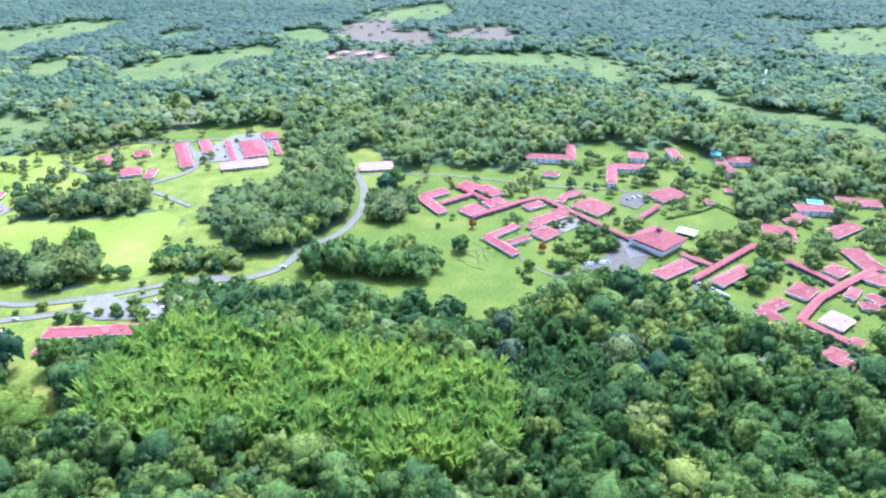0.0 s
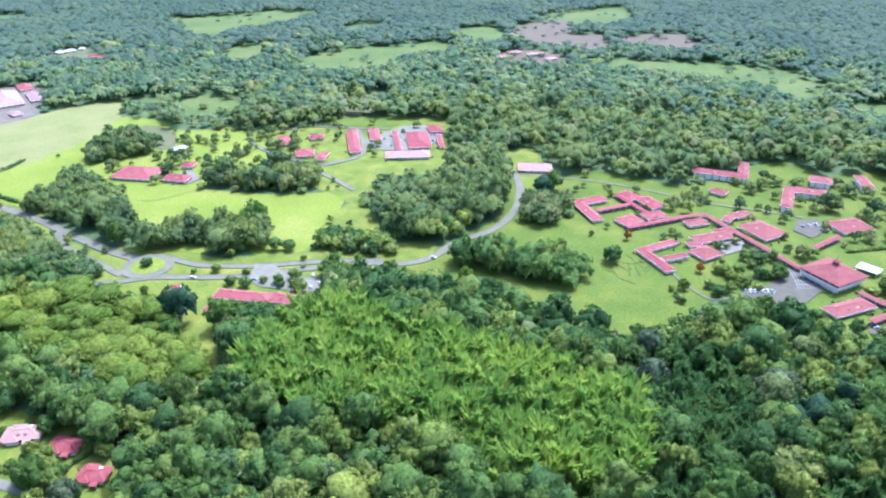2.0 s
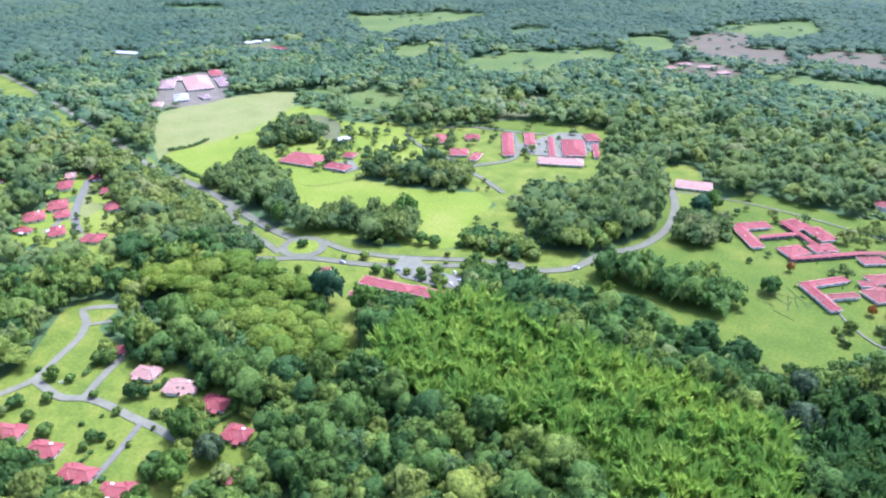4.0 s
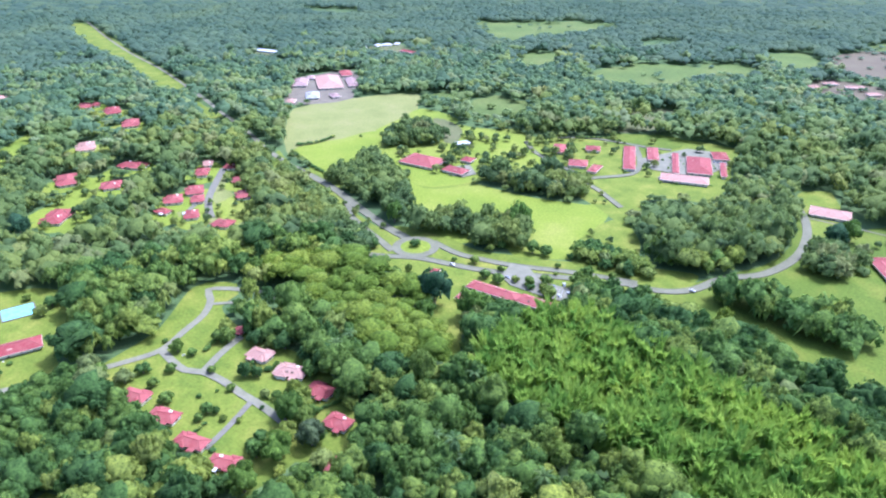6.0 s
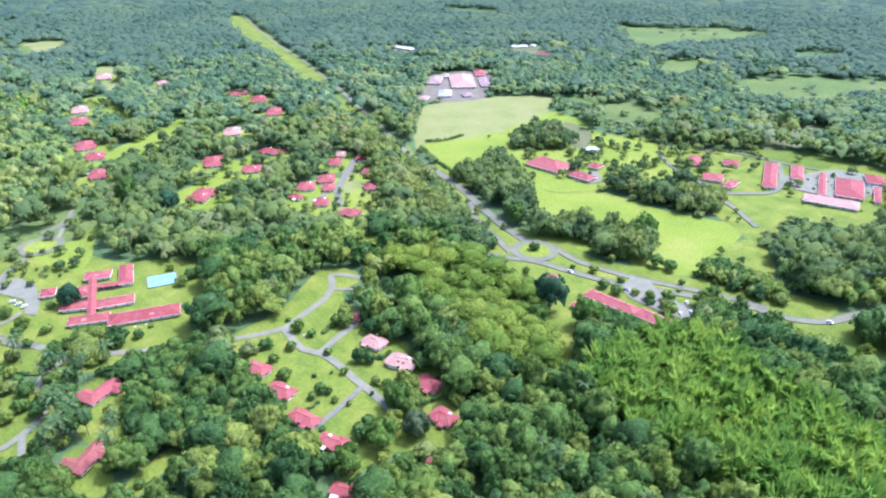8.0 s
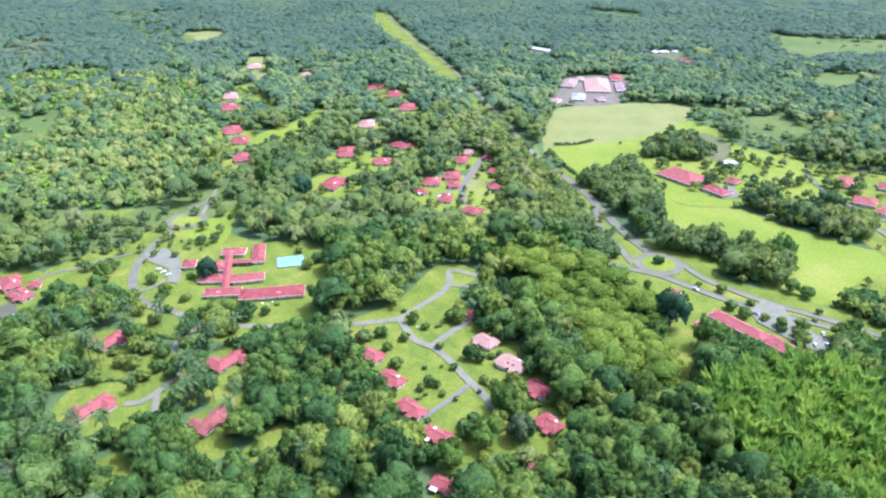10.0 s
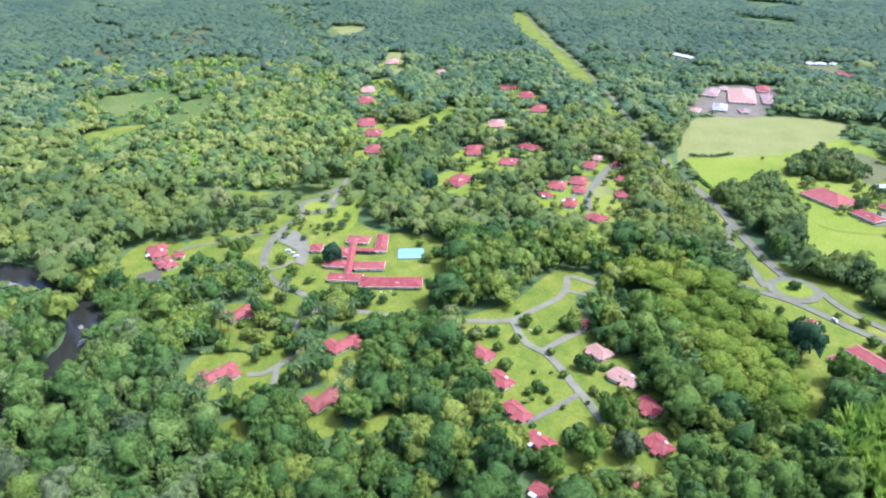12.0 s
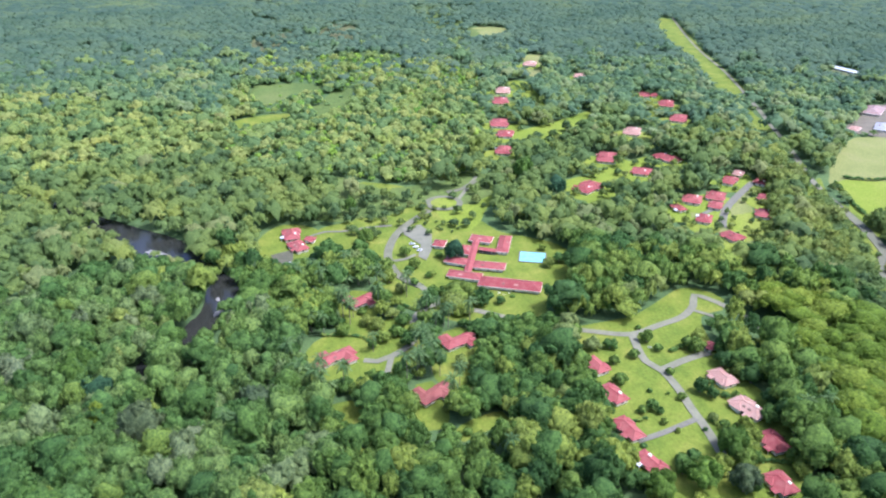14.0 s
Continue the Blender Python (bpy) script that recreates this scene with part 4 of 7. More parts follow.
house(-584.3, 164.0, 18.9, 14.8, -18)
house(-541.4, 150.9, 20.8, 13.5, -20)
house(-785.1, 306.0, 18.7, 12.1, -24, roof=ROOF_PALE)
house(-508.7, 227.9, 24.1, 16.7, -25)
house(-450.4, 189.6, 24.1, 16.6, -53)
house(-570.5, 276.6, 22.8, 15.2, -32, roof=ROOF_PALE)
house(-690.4, 343.0, 18.5, 12.0, -28)
house(-685.7, 352.3, 12.1, 7.8, -29)
house(-652.1, 349.1, 24.0, 15.5, -30)
house(-601.1, 336.6, 24.1, 15.6, -35)
house(-499.0, 274.4, 22.1, 14.3, 25)
house(-473.5, 241.0, 15.3, 14.3, -31)
house(-415.4, 252.0, 16.0, 13.1, -40)
house(-417.6, 271.0, 16.7, 12.8, -41)
house(-402.5, 262.3, 13.2, 9.2, -43)
house(-383.5, 243.6, 14.3, 9.9, -39)
house(-356.1, 247.1, 13.2, 11.5, 17)
house(-443.5, 296.5, 16.6, 10.7, -42)
house(-455.9, 311.0, 12.4, 8.0, -38, roof=ROOF_PALE)
house(-437.0, 318.0, 12.6, 9.2, -42)
house(-408.3, 303.0, 13.2, 9.7, -38)
house(-384.0, 286.5, 14.9, 10.8, -41)
house(-403.3, 235.5, 10.9, 7.9, 12)
# far sheds and farm houses
building(-326.8, 470.1, 12.0, 7.0, 59, roof=ROOF_WHITE)
building(-670.7, 726.8, 10.0, 8.0, 21, roof=ROOF_WHITE)
building(-663.3, 748.6, 10.0, 9.5, 160, roof=ROOF_WHITE)
building(-656.6, 758.9, 13.0, 9.0, 55, roof=ROOF_WHITE)
building(-650.8, 772.9, 8.0, 7.4, 111, roof=ROOF_WHITE)
building(-601.4, 738.7, 29.8, 9.0, -6)
building(-760.0, 629.6, 40.5, 10.0, 12, roof=ROOF_WHITE)
building(-134.5, 852.3, 18.7, 9.0, 40, roof=ROOF_PALE)
building(-120.9, 880.5, 16.2, 9.0, 44, roof=ROOF_PALE)
building(-94.5, 877.3, 21.5, 9.0, 21, roof=ROOF_PALE)
building(-75.0, 856.2, 15.6, 9.0, 43, roof=ROOF_PALE)


def assembly_hall(x, y, side, deg):
    base = new("assembly_hall")
    base.matrix_basis = pose(x, y, 0, 0, 0, deg)
    part_of("wall", box_mesh("wall", side - 3.4, side - 3.4, 2.6, WALL, 0.05), base, pose(0, 0, 1.3))
    part_of("upper_wall", box_mesh("upper_wall", side - 3.6, side - 3.6, 3.0, WOOD, 0.05), base, pose(0, 0, 4.15), "dark glazed upper storey")
    part_of("floor_slab", box_mesh("floor_slab", side - 0.4, side - 0.4, 0.3, WALL, 0.05), base, pose(0, 0, 2.6))
    for turn in (0, 90, 180, 270):
        m = pose(0, 0, 0, 0, 0, turn)
        part_of("balcony", box_mesh("balcony", side - 0.3, 0.35, 1.35, WALL, 0.05), base, m @ pose(0, -side / 2 + 0.17, 3.3), "white solid balcony parapet")
        for i in range(6):
            part_of("column", rod("column", (0, 0, 0), (0, 0, 5.6), 0.22, WALL), base, m @ pose((i - 2.5) * side / 6.2, -side / 2 + 0.9, 0))
            part_of("pane", box_mesh("pane", 2.6, 0.06, 1.8, GLASS_M), base, m @ pose((i - 2.5) * (side - 3.6) / 6.2, -side / 2 + 1.77, 4.6))
    part_of("roof", hip_roof(side, side, side * 0.24, 0.8, 0.35, ROOF_DULL), base, pose(0, 0, 5.7))
    part_of("lantern", box_mesh("lantern", 2.2, 2.2, 1.6, WOOD, 0.06), base, pose(0, 0, 5.7 + side * 0.24))
    part_of("lantern_roof", hip_roof(2.2, 2.2, 1.4, 0.6, 0.15, ROOF_RED), base, pose(0, 0, 6.6 + side * 0.24))
    part_of("spire", rod("spire", (0, 0, 0), (0, 0, 3.0), 0.1, WOOD), base, pose(0, 0, 7.8 + side * 0.24))
    BLOCKS.append((x, y, side / 2 + 1, side / 2 + 1, radians(deg)))
    tagged(base, "square white assembly hall with a tall red pyramid roof", "hall")


assembly_hall(124.4, 367.6, 22.4, 41)


def canopy(x, y, L, W, deg):
    base = new("canopy")
    base.matrix_basis = pose(x, y, 0, 0, 0, deg)
    part_of("roof", hip_roof(L, W, 1.1, 0.2, 0.12, ROOF_WHITE), base, pose(0, 0, 2.9))
    for sx in (-1, 1):
        for sy in (-1, 1):
            part_of("post", rod("post", (0, 0, 0), (0, 0, 2.85), 0.09, WALL), base, pose(sx * (L / 2 - 0.3), sy * (W / 2 - 0.3), 0))
    BLOCKS.append((x, y, L / 2, W / 2, radians(deg)))
    tagged(base, "white shade canopy on four posts", "canopy")


canopy(146.0, 382.0, 11.0, 8.0, -35)


def swimming_pool(x, y, L, W, deg):
    base = new("swimming_pool")
    base.matrix_basis = pose(x, y, 0, 0, 0, deg)
    part_of("water", box_mesh("water", L, W, 0.3, POOL), base, pose(0, 0, 0.3), "bright turquoise water")
    for sx, sy, lx, ly in ((0, -1, L + 1.6, 0.8), (0, 1, L + 1.6, 0.8), (-1, 0, 0.8, W), (1, 0, 0.8, W)):
        part_of("coping", box_mesh("coping", lx, ly, 0.5, PATHING, 0.04), base, pose(sx * (L / 2 + 0.4), sy * (W / 2 + 0.4), 0.26))
    tagged(base, "turquoise swimming pool with a white coping", "pool")


swimming_pool(-353.9, 118.6, 14.5, 11.8, 71)

# ---- trees: crowns of lobes and leaf sprays ----
def ico(sub):
    bm = bmesh.new()
    bmesh.ops.create_icosphere(bm, subdivisions=sub, radius=1)
    V = np.array([v.co[:] for v in bm.verts])
    F = np.array([[v.index for v in f.verts] for f in bm.faces])
    bm.free()
    return V, F


ICO0, ICO1 = ico(1), ico(2)


def lobe(V, F, centre, size, rng, rough, cut):
    off = rng.uniform(0, 50, 3)
    k = np.array([1 + rough * noise.noise(Vector(v * 1.7 + off)) for v in V])
    W = V * k[:, None]
    keep = V[F].mean(1)[:, 2] > cut
    return W * size + centre, F[keep]


def crown(rng, lobes, leaves, tall, leaf, rough=0.6, cut=-0.5, small=0.2, large=0.36):
    """A crown of radius about 1 from z = 0 to about 1.25: a core, lobes all over it, and leaf sprays that break the outline."""
    mid = np.array([0, 0, 0.6])
    vs, fs, n = [], [], 0
    spots = []
    for i in range(lobes):
        if i == 0:
            c, s = mid, np.array([0.74, 0.74, 0.56]) if lobes > 1 else np.array([0.98, 0.98, 0.65])
        else:
            a = i * 2.4 + rng.uniform(-0.5, 0.5)
            up = 1 - 1.25 * (i - 0.5) / (lobes - 1) + rng.uniform(-0.15, 0.15)
            up = max(-0.35, min(1.0, up))
            rr = math.sqrt(max(0.0, 1 - up * up)) * rng.uniform(0.55, 0.78)
            c = mid + np.array([rr * math.cos(a), rr * math.sin(a), up * 0.45 * tall])
            s = np.array([1, 1, 0.8]) * rng.uniform(small, large)
        V, F = lobe(*(ICO1 if i == 0 and leaves > 200 else ICO0), c, s, rng, rough, cut)
        vs.append(V)
        fs.append(F + n)
        n += len(V)
        spots.append((c, s))
    for j in range(leaves):
        c, s = spots[int(rng.integers(1, len(spots)))] if len(spots) > 1 else spots[0]
        d = rng.normal(size=3)
        d += (c - mid) * 1.5
        d[2] = d[2] + 0.35
        d /= np.linalg.norm(d)
        p = c + d * s * rng.uniform(0.9, 1.28)
        face = d + rng.normal(size=3) * 0.6
        t1 = np.cross(face, rng.normal(size=3))
        t1 /= np.linalg.norm(t1)
        t2 = np.cross(face, t1)
        t2 /= np.linalg.norm(t2) + 1e-6
        q = leaf * rng.uniform(0.6, 1.4)
        vs.append(np.array([p - t1 * q * 0.5 - t2 * q * 0.35, p + t1 * q * 0.5 - t2 * q * 0.3, p + t2 * q * 0.6]))
        fs.append(np.array([[n, n + 1, n + 2]]))
        n += 3
    return np.concatenate(vs), np.concatenate(fs)


R = np.random.default_rng(7)
NEAR = [crown(R, k, 300, f, 0.16, 0.8, -0.2) for k, f in ((13, 0.9), (11, 1.15), (15, 1.35), (14, 0.7), (10, 1.0), (14, 1.1), (16, 0.8), (9, 1.2))]
HALF = [crown(R, k, 130, f, 0.22, 0.85, -0.1) for k, f in ((11, 0.9), (9, 1.15), (12, 1.3), (10, 0.75), (9, 1.0), (11, 1.1))]
BIG = [crown(R, k, 1000, f, 0.09, 0.95, -0.15, 0.12, 0.26) for k, f in ((30, 0.85), (26, 1.1), (34, 1.0), (28, 0.7))]
NEAR_RAIN = [crown(R, 30, 800, 0.7, 0.11, 0.8, -0.1, 0.13, 0.25) for _ in range(4)]
MID = [crown(R, k, 40, f, 0.2, 0.9, 0.0) for k, f in ((7, 0.8), (6, 1.0), (8, 1.25), (5, 0.9), (7, 1.1))]
MID_FAR = [crown(R, k, 18, f, 0.24, 0.9, 0.0, 0.28, 0.44) for k, f in ((4, 0.8), (4, 1.0), (5, 1.2), (4, 1.1))]
FAR = [crown(R, 2, 5, f, 0.3, 0.6, 0.0, 0.35, 0.5) for f in (0.8, 1.0, 0.9, 1.1, 1.0)]
FARTHEST = [crown(R, 1, 3, 1.0, 0.35, 0.8, 0.0) for _ in range(5)]


def plume(rng):
    """A bamboo plume: a full leafy spindle that leans over at the tip, with drooping narrow leaves all along it."""
    lean = rng.uniform(0.12, 0.40)
    side = rng.uniform(-0.1, 0.1)
    path = [np.array([lean * u ** 2.2, side * u * u, u - 0.22 * lean * u ** 4]) for u in np.linspace(0, 1, 7)]
    girth = lambda u: 0.15 * math.sin(math.pi * (0.25 + 0.74 * u)) ** 0.7 + 0.004
    vs, fs, n = [], [], 0
    for i, p in enumerate(path):
        for k in range(5):
            a = 2 * math.pi * k / 5 + 0.5 * i
            q = girth(i / 6) * rng.uniform(0.75, 1.1)
            vs.append(p + np.array([q * math.cos(a), q * math.sin(a), rng.uniform(-0.03, 0.03)]))
        if i:
            b = 5 * i
            for k in range(5):
                k2 = (k + 1) % 5
                fs += [[b + k - 5, b + k2 - 5, b + k2], [b + k - 5, b + k2, b + k]]
    n = len(vs)
    for j in range(34):
        u = rng.uniform(0.35, 1.0)
        i = min(5, int(u * 6))
        axis = path[i + 1] - path[i]
        axis /= np.linalg.norm(axis)
        p = path[i] + (path[i + 1] - path[i]) * (u * 6 - i)
        a = rng.uniform(0, 2 * math.pi)
        out = np.array([math.cos(a), math.sin(a), 0])
        start = p + out * girth(u) * rng.uniform(0.6, 1.0)
        along = axis * rng.uniform(0.6, 1.0) + out * rng.uniform(0.1, 0.4)
        along /= np.linalg.norm(along)
        t = np.cross(along, rng.normal(size=3))
        t *= rng.uniform(0.028, 0.05) / (np.linalg.norm(t) + 1e-6)
        vs += [start - t, start + t, start + along * rng.uniform(0.16, 0.28)]
        fs.append([n, n + 1, n + 2])
        n += 3
    return np.array(vs), np.array(fs)


PLUMES = [plume(R) for _ in range(8)]


def joined(name, rows, templates, material, label, category, smooth=True):
    """One mesh of many plants. rows: x, y, z, radius, height factor, angle, tone, kind, lean."""
    VS, FS, TS, n = [], [], [], 0
    for x, y, z, r, hz, a, tone, k in rows:
        V, F = templates[int(k) % len(templates)]
        c, s = math.cos(a), math.sin(a)
        W = np.column_stack([(V[:, 0] * c - V[:, 1] * s) * r + x, (V[:, 0] * s + V[:, 1] * c) * r + y, V[:, 2] * hz + z])
        VS.append(W)
        FS.append(F + n)
        TS.append(np.full(len(V), tone))
        n += len(V)
    V, F, T = np.concatenate(VS), np.concatenate(FS), np.concatenate(TS)
    me = bpy.data.meshes.new(name)
    me.vertices.add(len(V))
    me.vertices.foreach_set("co", V.astype(np.float32).ravel())
    me.loops.add(F.size)
    me.loops.foreach_set("vertex_index", F.astype(np.int32).ravel())
    me.polygons.add(len(F))
    me.polygons.foreach_set("loop_start", np.arange(0, F.size, 3, dtype=np.int32))
    me.polygons.foreach_set("use_smooth", np.full(len(F), smooth))
    me.attributes.new("tone", "FLOAT", "POINT").data.foreach_set("value", T.astype(np.float32))
    me.materials.append(material)
    me.update(calc_edges=True)
    me.validate()
    return tagged(new(name, me), label, category, "", "stuff")


def inside(P, poly):
    x, y = P[:, 0], P[:, 1]
    hit = np.zeros(len(P), bool)
    box = (x > poly[:, 0].min()) & (x < poly[:, 0].max()) & (y > poly[:, 1].min()) & (y < poly[:, 1].max())
    if not box.any():
        return hit
    xs, ys = x[box], y[box]
    h = np.zeros(len(xs), bool)
    for i in range(len(poly)):
        x1, y1 = poly[i - 1]
        x2, y2 = poly[i]
        if y1 != y2:
            h ^= ((y1 > ys) != (y2 > ys)) & (xs < (x2 - x1) * (ys - y1) / (y2 - y1) + x1)
    hit[box] = h
    return hit


def free(P, margin=2.0):
    """Which places may carry a tree of the woods."""
    ok = np.ones(len(P), bool)
    for poly, share in OPEN:
        ok &= ~inside(P, poly) | (R.random(len(P)) < share)
    return ok & built_free(P, margin)


def roofs_behind(P, top, shares=(0.45, 0.9)):
    """Which plants of that height stand in front of a roof."""
    hit = np.zeros(len(P), bool)
    for share in shares:
        Q = P * (EYE / (EYE - share * top))[:, None]
        for x, y, a, b, t in BLOCKS:
            d = Q - (x, y)
            u, v = d[:, 0] * math.cos(t) + d[:, 1] * math.sin(t), -d[:, 0] * math.sin(t) + d[:, 1] * math.cos(t)
            more = 1.0 if math.hypot(x, y) < 400 else 3.0
            hit |= (np.abs(u) < a + more) & (np.abs(v) < b + more)
    return hit


def low_where_open(rows, lawns=True):
    """Woods give way to undergrowth in front of open ground, roads and roofs that lie in view beyond them."""
    top = rows[:, 2] + rows[:, 4] * 1.1
    hidden = roofs_behind(rows[:, :2], top)
    if lawns:
        for level in (0.5, 0.95):
            Q = rows[:, :2] * (EYE / (EYE - level * top))[:, None]
            for poly, share in OPEN:
                if share < 0.21:
                    hidden |= inside(Q, poly)
        hidden |= ~built_free(Q, 0.0)
    rows[hidden, 2] *= 0.36
    rows[hidden, 4] *= 0.36
    rows[hidden, 3] *= 0.6
    return rows


def built_free(P, margin):
    ok = np.ones(len(P), bool)
    for L, half in LINES:
        lo, hi = L.min(0) - 20, L.max(0) + 20
        b = np.where(((P > lo) & (P < hi)).all(1))[0]
        if len(b):
            ok[b] &= line_distance(P[b], L)[0] > half + margin * 0.5
    for x, y, a, b, t in BLOCKS:
        d = P - (x, y)
        u, v = d[:, 0] * math.cos(t) + d[:, 1] * math.sin(t), -d[:, 0] * math.sin(t) + d[:, 1] * math.cos(t)
        ok &= ~((np.abs(u) < a + margin) & (np.abs(v) < b + margin))
    b = np.where(np.abs(P).max(1) < 800)[0]
    d, i = line_distance(P[b], RIV)
    ok[b] &= d > RIVER_HALF[i] + np.where(RIVER_HALF[i] > 3, 1.0, 0.2)
    return ok


def jittered(x0, x1, y0, y1, s):
    xs, ys = np.meshgrid(np.arange(x0, x1, s), np.arange(y0, y1, s * 0.866))
    xs = xs + (np.arange(xs.shape[0]) % 2)[:, None] * s / 2
    P = np.stack([xs.ravel(), ys.ravel()], 1)
    return P + R.uniform(-0.36, 0.36, P.shape) * s


def sector(P, r0, r1, a0=-36.0, a1=116.0):
    r, a = np.hypot(P[:, 0], P[:, 1]), np.degrees(np.arctan2(-P[:, 0], P[:, 1]))
    return (r >= r0) & (r < r1) & (a > a0) & (a < a1)


def in_zone(P, kind):
    hit = np.zeros(len(P), bool)
    for k, poly in ZONES:
        if k == kind:
            hit |= inside(P, poly)
    return hit


def tree_rows(P, r_lo, r_hi, h_lo, h_hi, bare=0.2, give_way=True, spread=1.0):
    """Rows for joined(): place, foot of the crown, radius, height factor, turn, tone, kind. bare: the share of the height below the crown."""
    n = len(P)
    k = np.clip(np.exp(R.normal(0.0, 0.27 * spread, n)), 0.5, 1.6)
    r = R.uniform(r_lo, r_hi, n) * k
    top = R.uniform(h_lo, h_hi, n) * np.sqrt(k) * R.uniform(0.85, 1.12, n)
    slow = np.array([noise.noise(Vector((x * 0.02, y * 0.02, 5.0))) for x, y in P])
    tone = np.clip(R.normal(0.46, 0.25 * spread, n) + 0.35 * slow, 0, 0.999)
    rows = np.column_stack([P, top * bare, r, top * (1 - bare) / 1.25, R.uniform(0, 6.28, n), tone, R.integers(0, 60, n)])
    return low_where_open(rows, give_way)


# the woods, in three belts by their distance from the hovering place
P = jittered(-470, 330, -470, 470, 8.1)
P = P[sector(P, 90, 390, -44.0, 124.0)]
P = P[free(P)]
reed = in_zone(P, REED) & (R.random(len(P)) < 0.65)
bam, rain, pale = in_zone(P, BAMBOO) | reed, in_zone(P, RAIN), in_zone(P, PALE)
wood = P[~bam & ~rain & ~pale]
near_first = np.argsort(np.hypot(wood[:, 0] + 110, wood[:, 1] - 130))
single, wood = wood[near_first[:20]], wood[near_first[20:]]
off = np.hypot(wood[:, 0], wood[:, 1]) + R.normal(0, 20, len(wood)) > 295
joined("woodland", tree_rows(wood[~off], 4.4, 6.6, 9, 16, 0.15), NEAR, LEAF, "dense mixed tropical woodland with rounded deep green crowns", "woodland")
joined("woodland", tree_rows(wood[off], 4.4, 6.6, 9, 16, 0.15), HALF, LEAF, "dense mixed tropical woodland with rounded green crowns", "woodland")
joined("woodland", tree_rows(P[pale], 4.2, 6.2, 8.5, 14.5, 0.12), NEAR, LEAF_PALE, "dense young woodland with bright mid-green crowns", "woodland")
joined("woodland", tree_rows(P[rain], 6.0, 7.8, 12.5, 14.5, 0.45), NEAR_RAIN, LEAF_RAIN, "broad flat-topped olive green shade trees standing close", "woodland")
tall = jittered(-470, 330, -470, 470, 27.0)
tall = tall[sector(tall, 90, 390, -44.0, 124.0)]
tall = tall[free(tall, 5.0)]
tall = tall[~in_zone(tall, BAMBOO) & ~in_zone(tall, RAIN) & ~in_zone(tall, REED)]
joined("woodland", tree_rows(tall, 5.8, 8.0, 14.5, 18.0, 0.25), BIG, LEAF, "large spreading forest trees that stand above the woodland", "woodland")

P = jittered(-1180, 860, -860, 1180, 10.2)
edge = np.hypot(P[:, 0], P[:, 1]) + R.normal(0, 75, len(P))
P = P[sector(P, 390, 1190) & (edge < 870)]
P = P[free(P)]
pale = in_zone(P, PALE)
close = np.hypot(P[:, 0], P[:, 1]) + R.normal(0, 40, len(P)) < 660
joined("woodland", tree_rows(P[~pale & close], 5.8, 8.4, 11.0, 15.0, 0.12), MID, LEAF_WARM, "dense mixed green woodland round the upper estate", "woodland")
joined("woodland", tree_rows(P[~pale & ~close], 6.8, 9.4, 11.0, 14.0, 0.12, spread=0.75), MID_FAR, LEAF_MID_HAZED, "dense mixed green woodland beyond the estate", "woodland")
joined("woodland", tree_rows(P[pale], 4.6, 7.6, 6.0, 11.5, 0.02), MID, LEAF_YOUNG, "bright green young woodland with thin crowns", "woodland")
P = jittered(-960, -470, -90, 195, 12.5)
P = P[in_zone(P, PALE)]
P = P[free(P)]
joined("woodland", tree_rows(P, 2.8, 4.6, 3.5, 7.5, 0.02), MID, LEAF_BAMBOO, "bright yellow-green bushes among the young trees", "woodland")

P = jittered(-1500, 1000, -1000, 1500, 11.4)
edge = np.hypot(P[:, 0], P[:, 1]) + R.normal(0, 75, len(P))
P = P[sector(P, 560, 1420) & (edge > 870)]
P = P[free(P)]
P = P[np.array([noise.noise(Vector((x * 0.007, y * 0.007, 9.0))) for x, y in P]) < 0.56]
joined("woodland", tree_rows(P, 7.4, 9.8, 9, 10.2, 0.08, spread=0.5), FAR, LEAF_FAR_HAZED, "far woods and plantations, haze put into the blue-green leaves", "woodland")
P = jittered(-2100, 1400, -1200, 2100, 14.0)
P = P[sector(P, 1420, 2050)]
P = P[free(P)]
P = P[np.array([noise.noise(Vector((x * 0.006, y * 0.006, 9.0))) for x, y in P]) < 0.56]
joined("woodland", tree_rows(P, 9.4, 12.0, 9, 10.2, 0.1, spread=0.5), FARTHEST, LEAF_FAR_HAZED, "woods towards the horizon, haze put into the blue-green leaves", "woodland")
P = jittered(-330, 330, -330, 330, 11.0)
P = P[~sector(P, 90, 900, -44.0, 124.0) & (np.hypot(P[:, 0], P[:, 1]) < 330)]
P = P[free(P)]
joined("woodland", tree_rows(P, 5, 7, 10, 16), FAR, LEAF, "dense green woodland under the drone", "woodland")

# groves on the lawns
for height, spacing, poly in GROVES:
    lo, hi = poly.min(0), poly.max(0)
    P = jittered(lo[0], hi[0], lo[1], hi[1], spacing)
    P = P[inside(P, poly)]
    P = P[built_free(P, 1.0)]
    rows = tree_rows(P, spacing * 0.78, spacing * 1.02, height * 0.8, height * 1.0, -0.08, False)
    rows[:, 6] = np.clip(rows[:, 6] * 0.75 + 0.24, 0, 0.93)
    off = np.hypot(*poly.mean(0))
    joined("grove", rows, HALF if off > 320 else NEAR, LEAF_WARM if off > 390 else LEAF, "close grove of dark green broadleaf trees on the lawn", "grove")

# bamboo
lo, hi = np.array([-160, 90]), np.array([215, 300])
P = jittered(lo[0], hi[0], lo[1], hi[1], 3.9)
reed = in_zone(P, REED) & free(P, 0.5) & (R.random(len(P)) < 0.6)
thicket = P[reed]
P = jittered(lo[0], hi[0], lo[1], hi[1], 7.6)
P = P[in_zone(P, BAMBOO)]
P = P[free(P, 0.5)]
n = len(thicket)
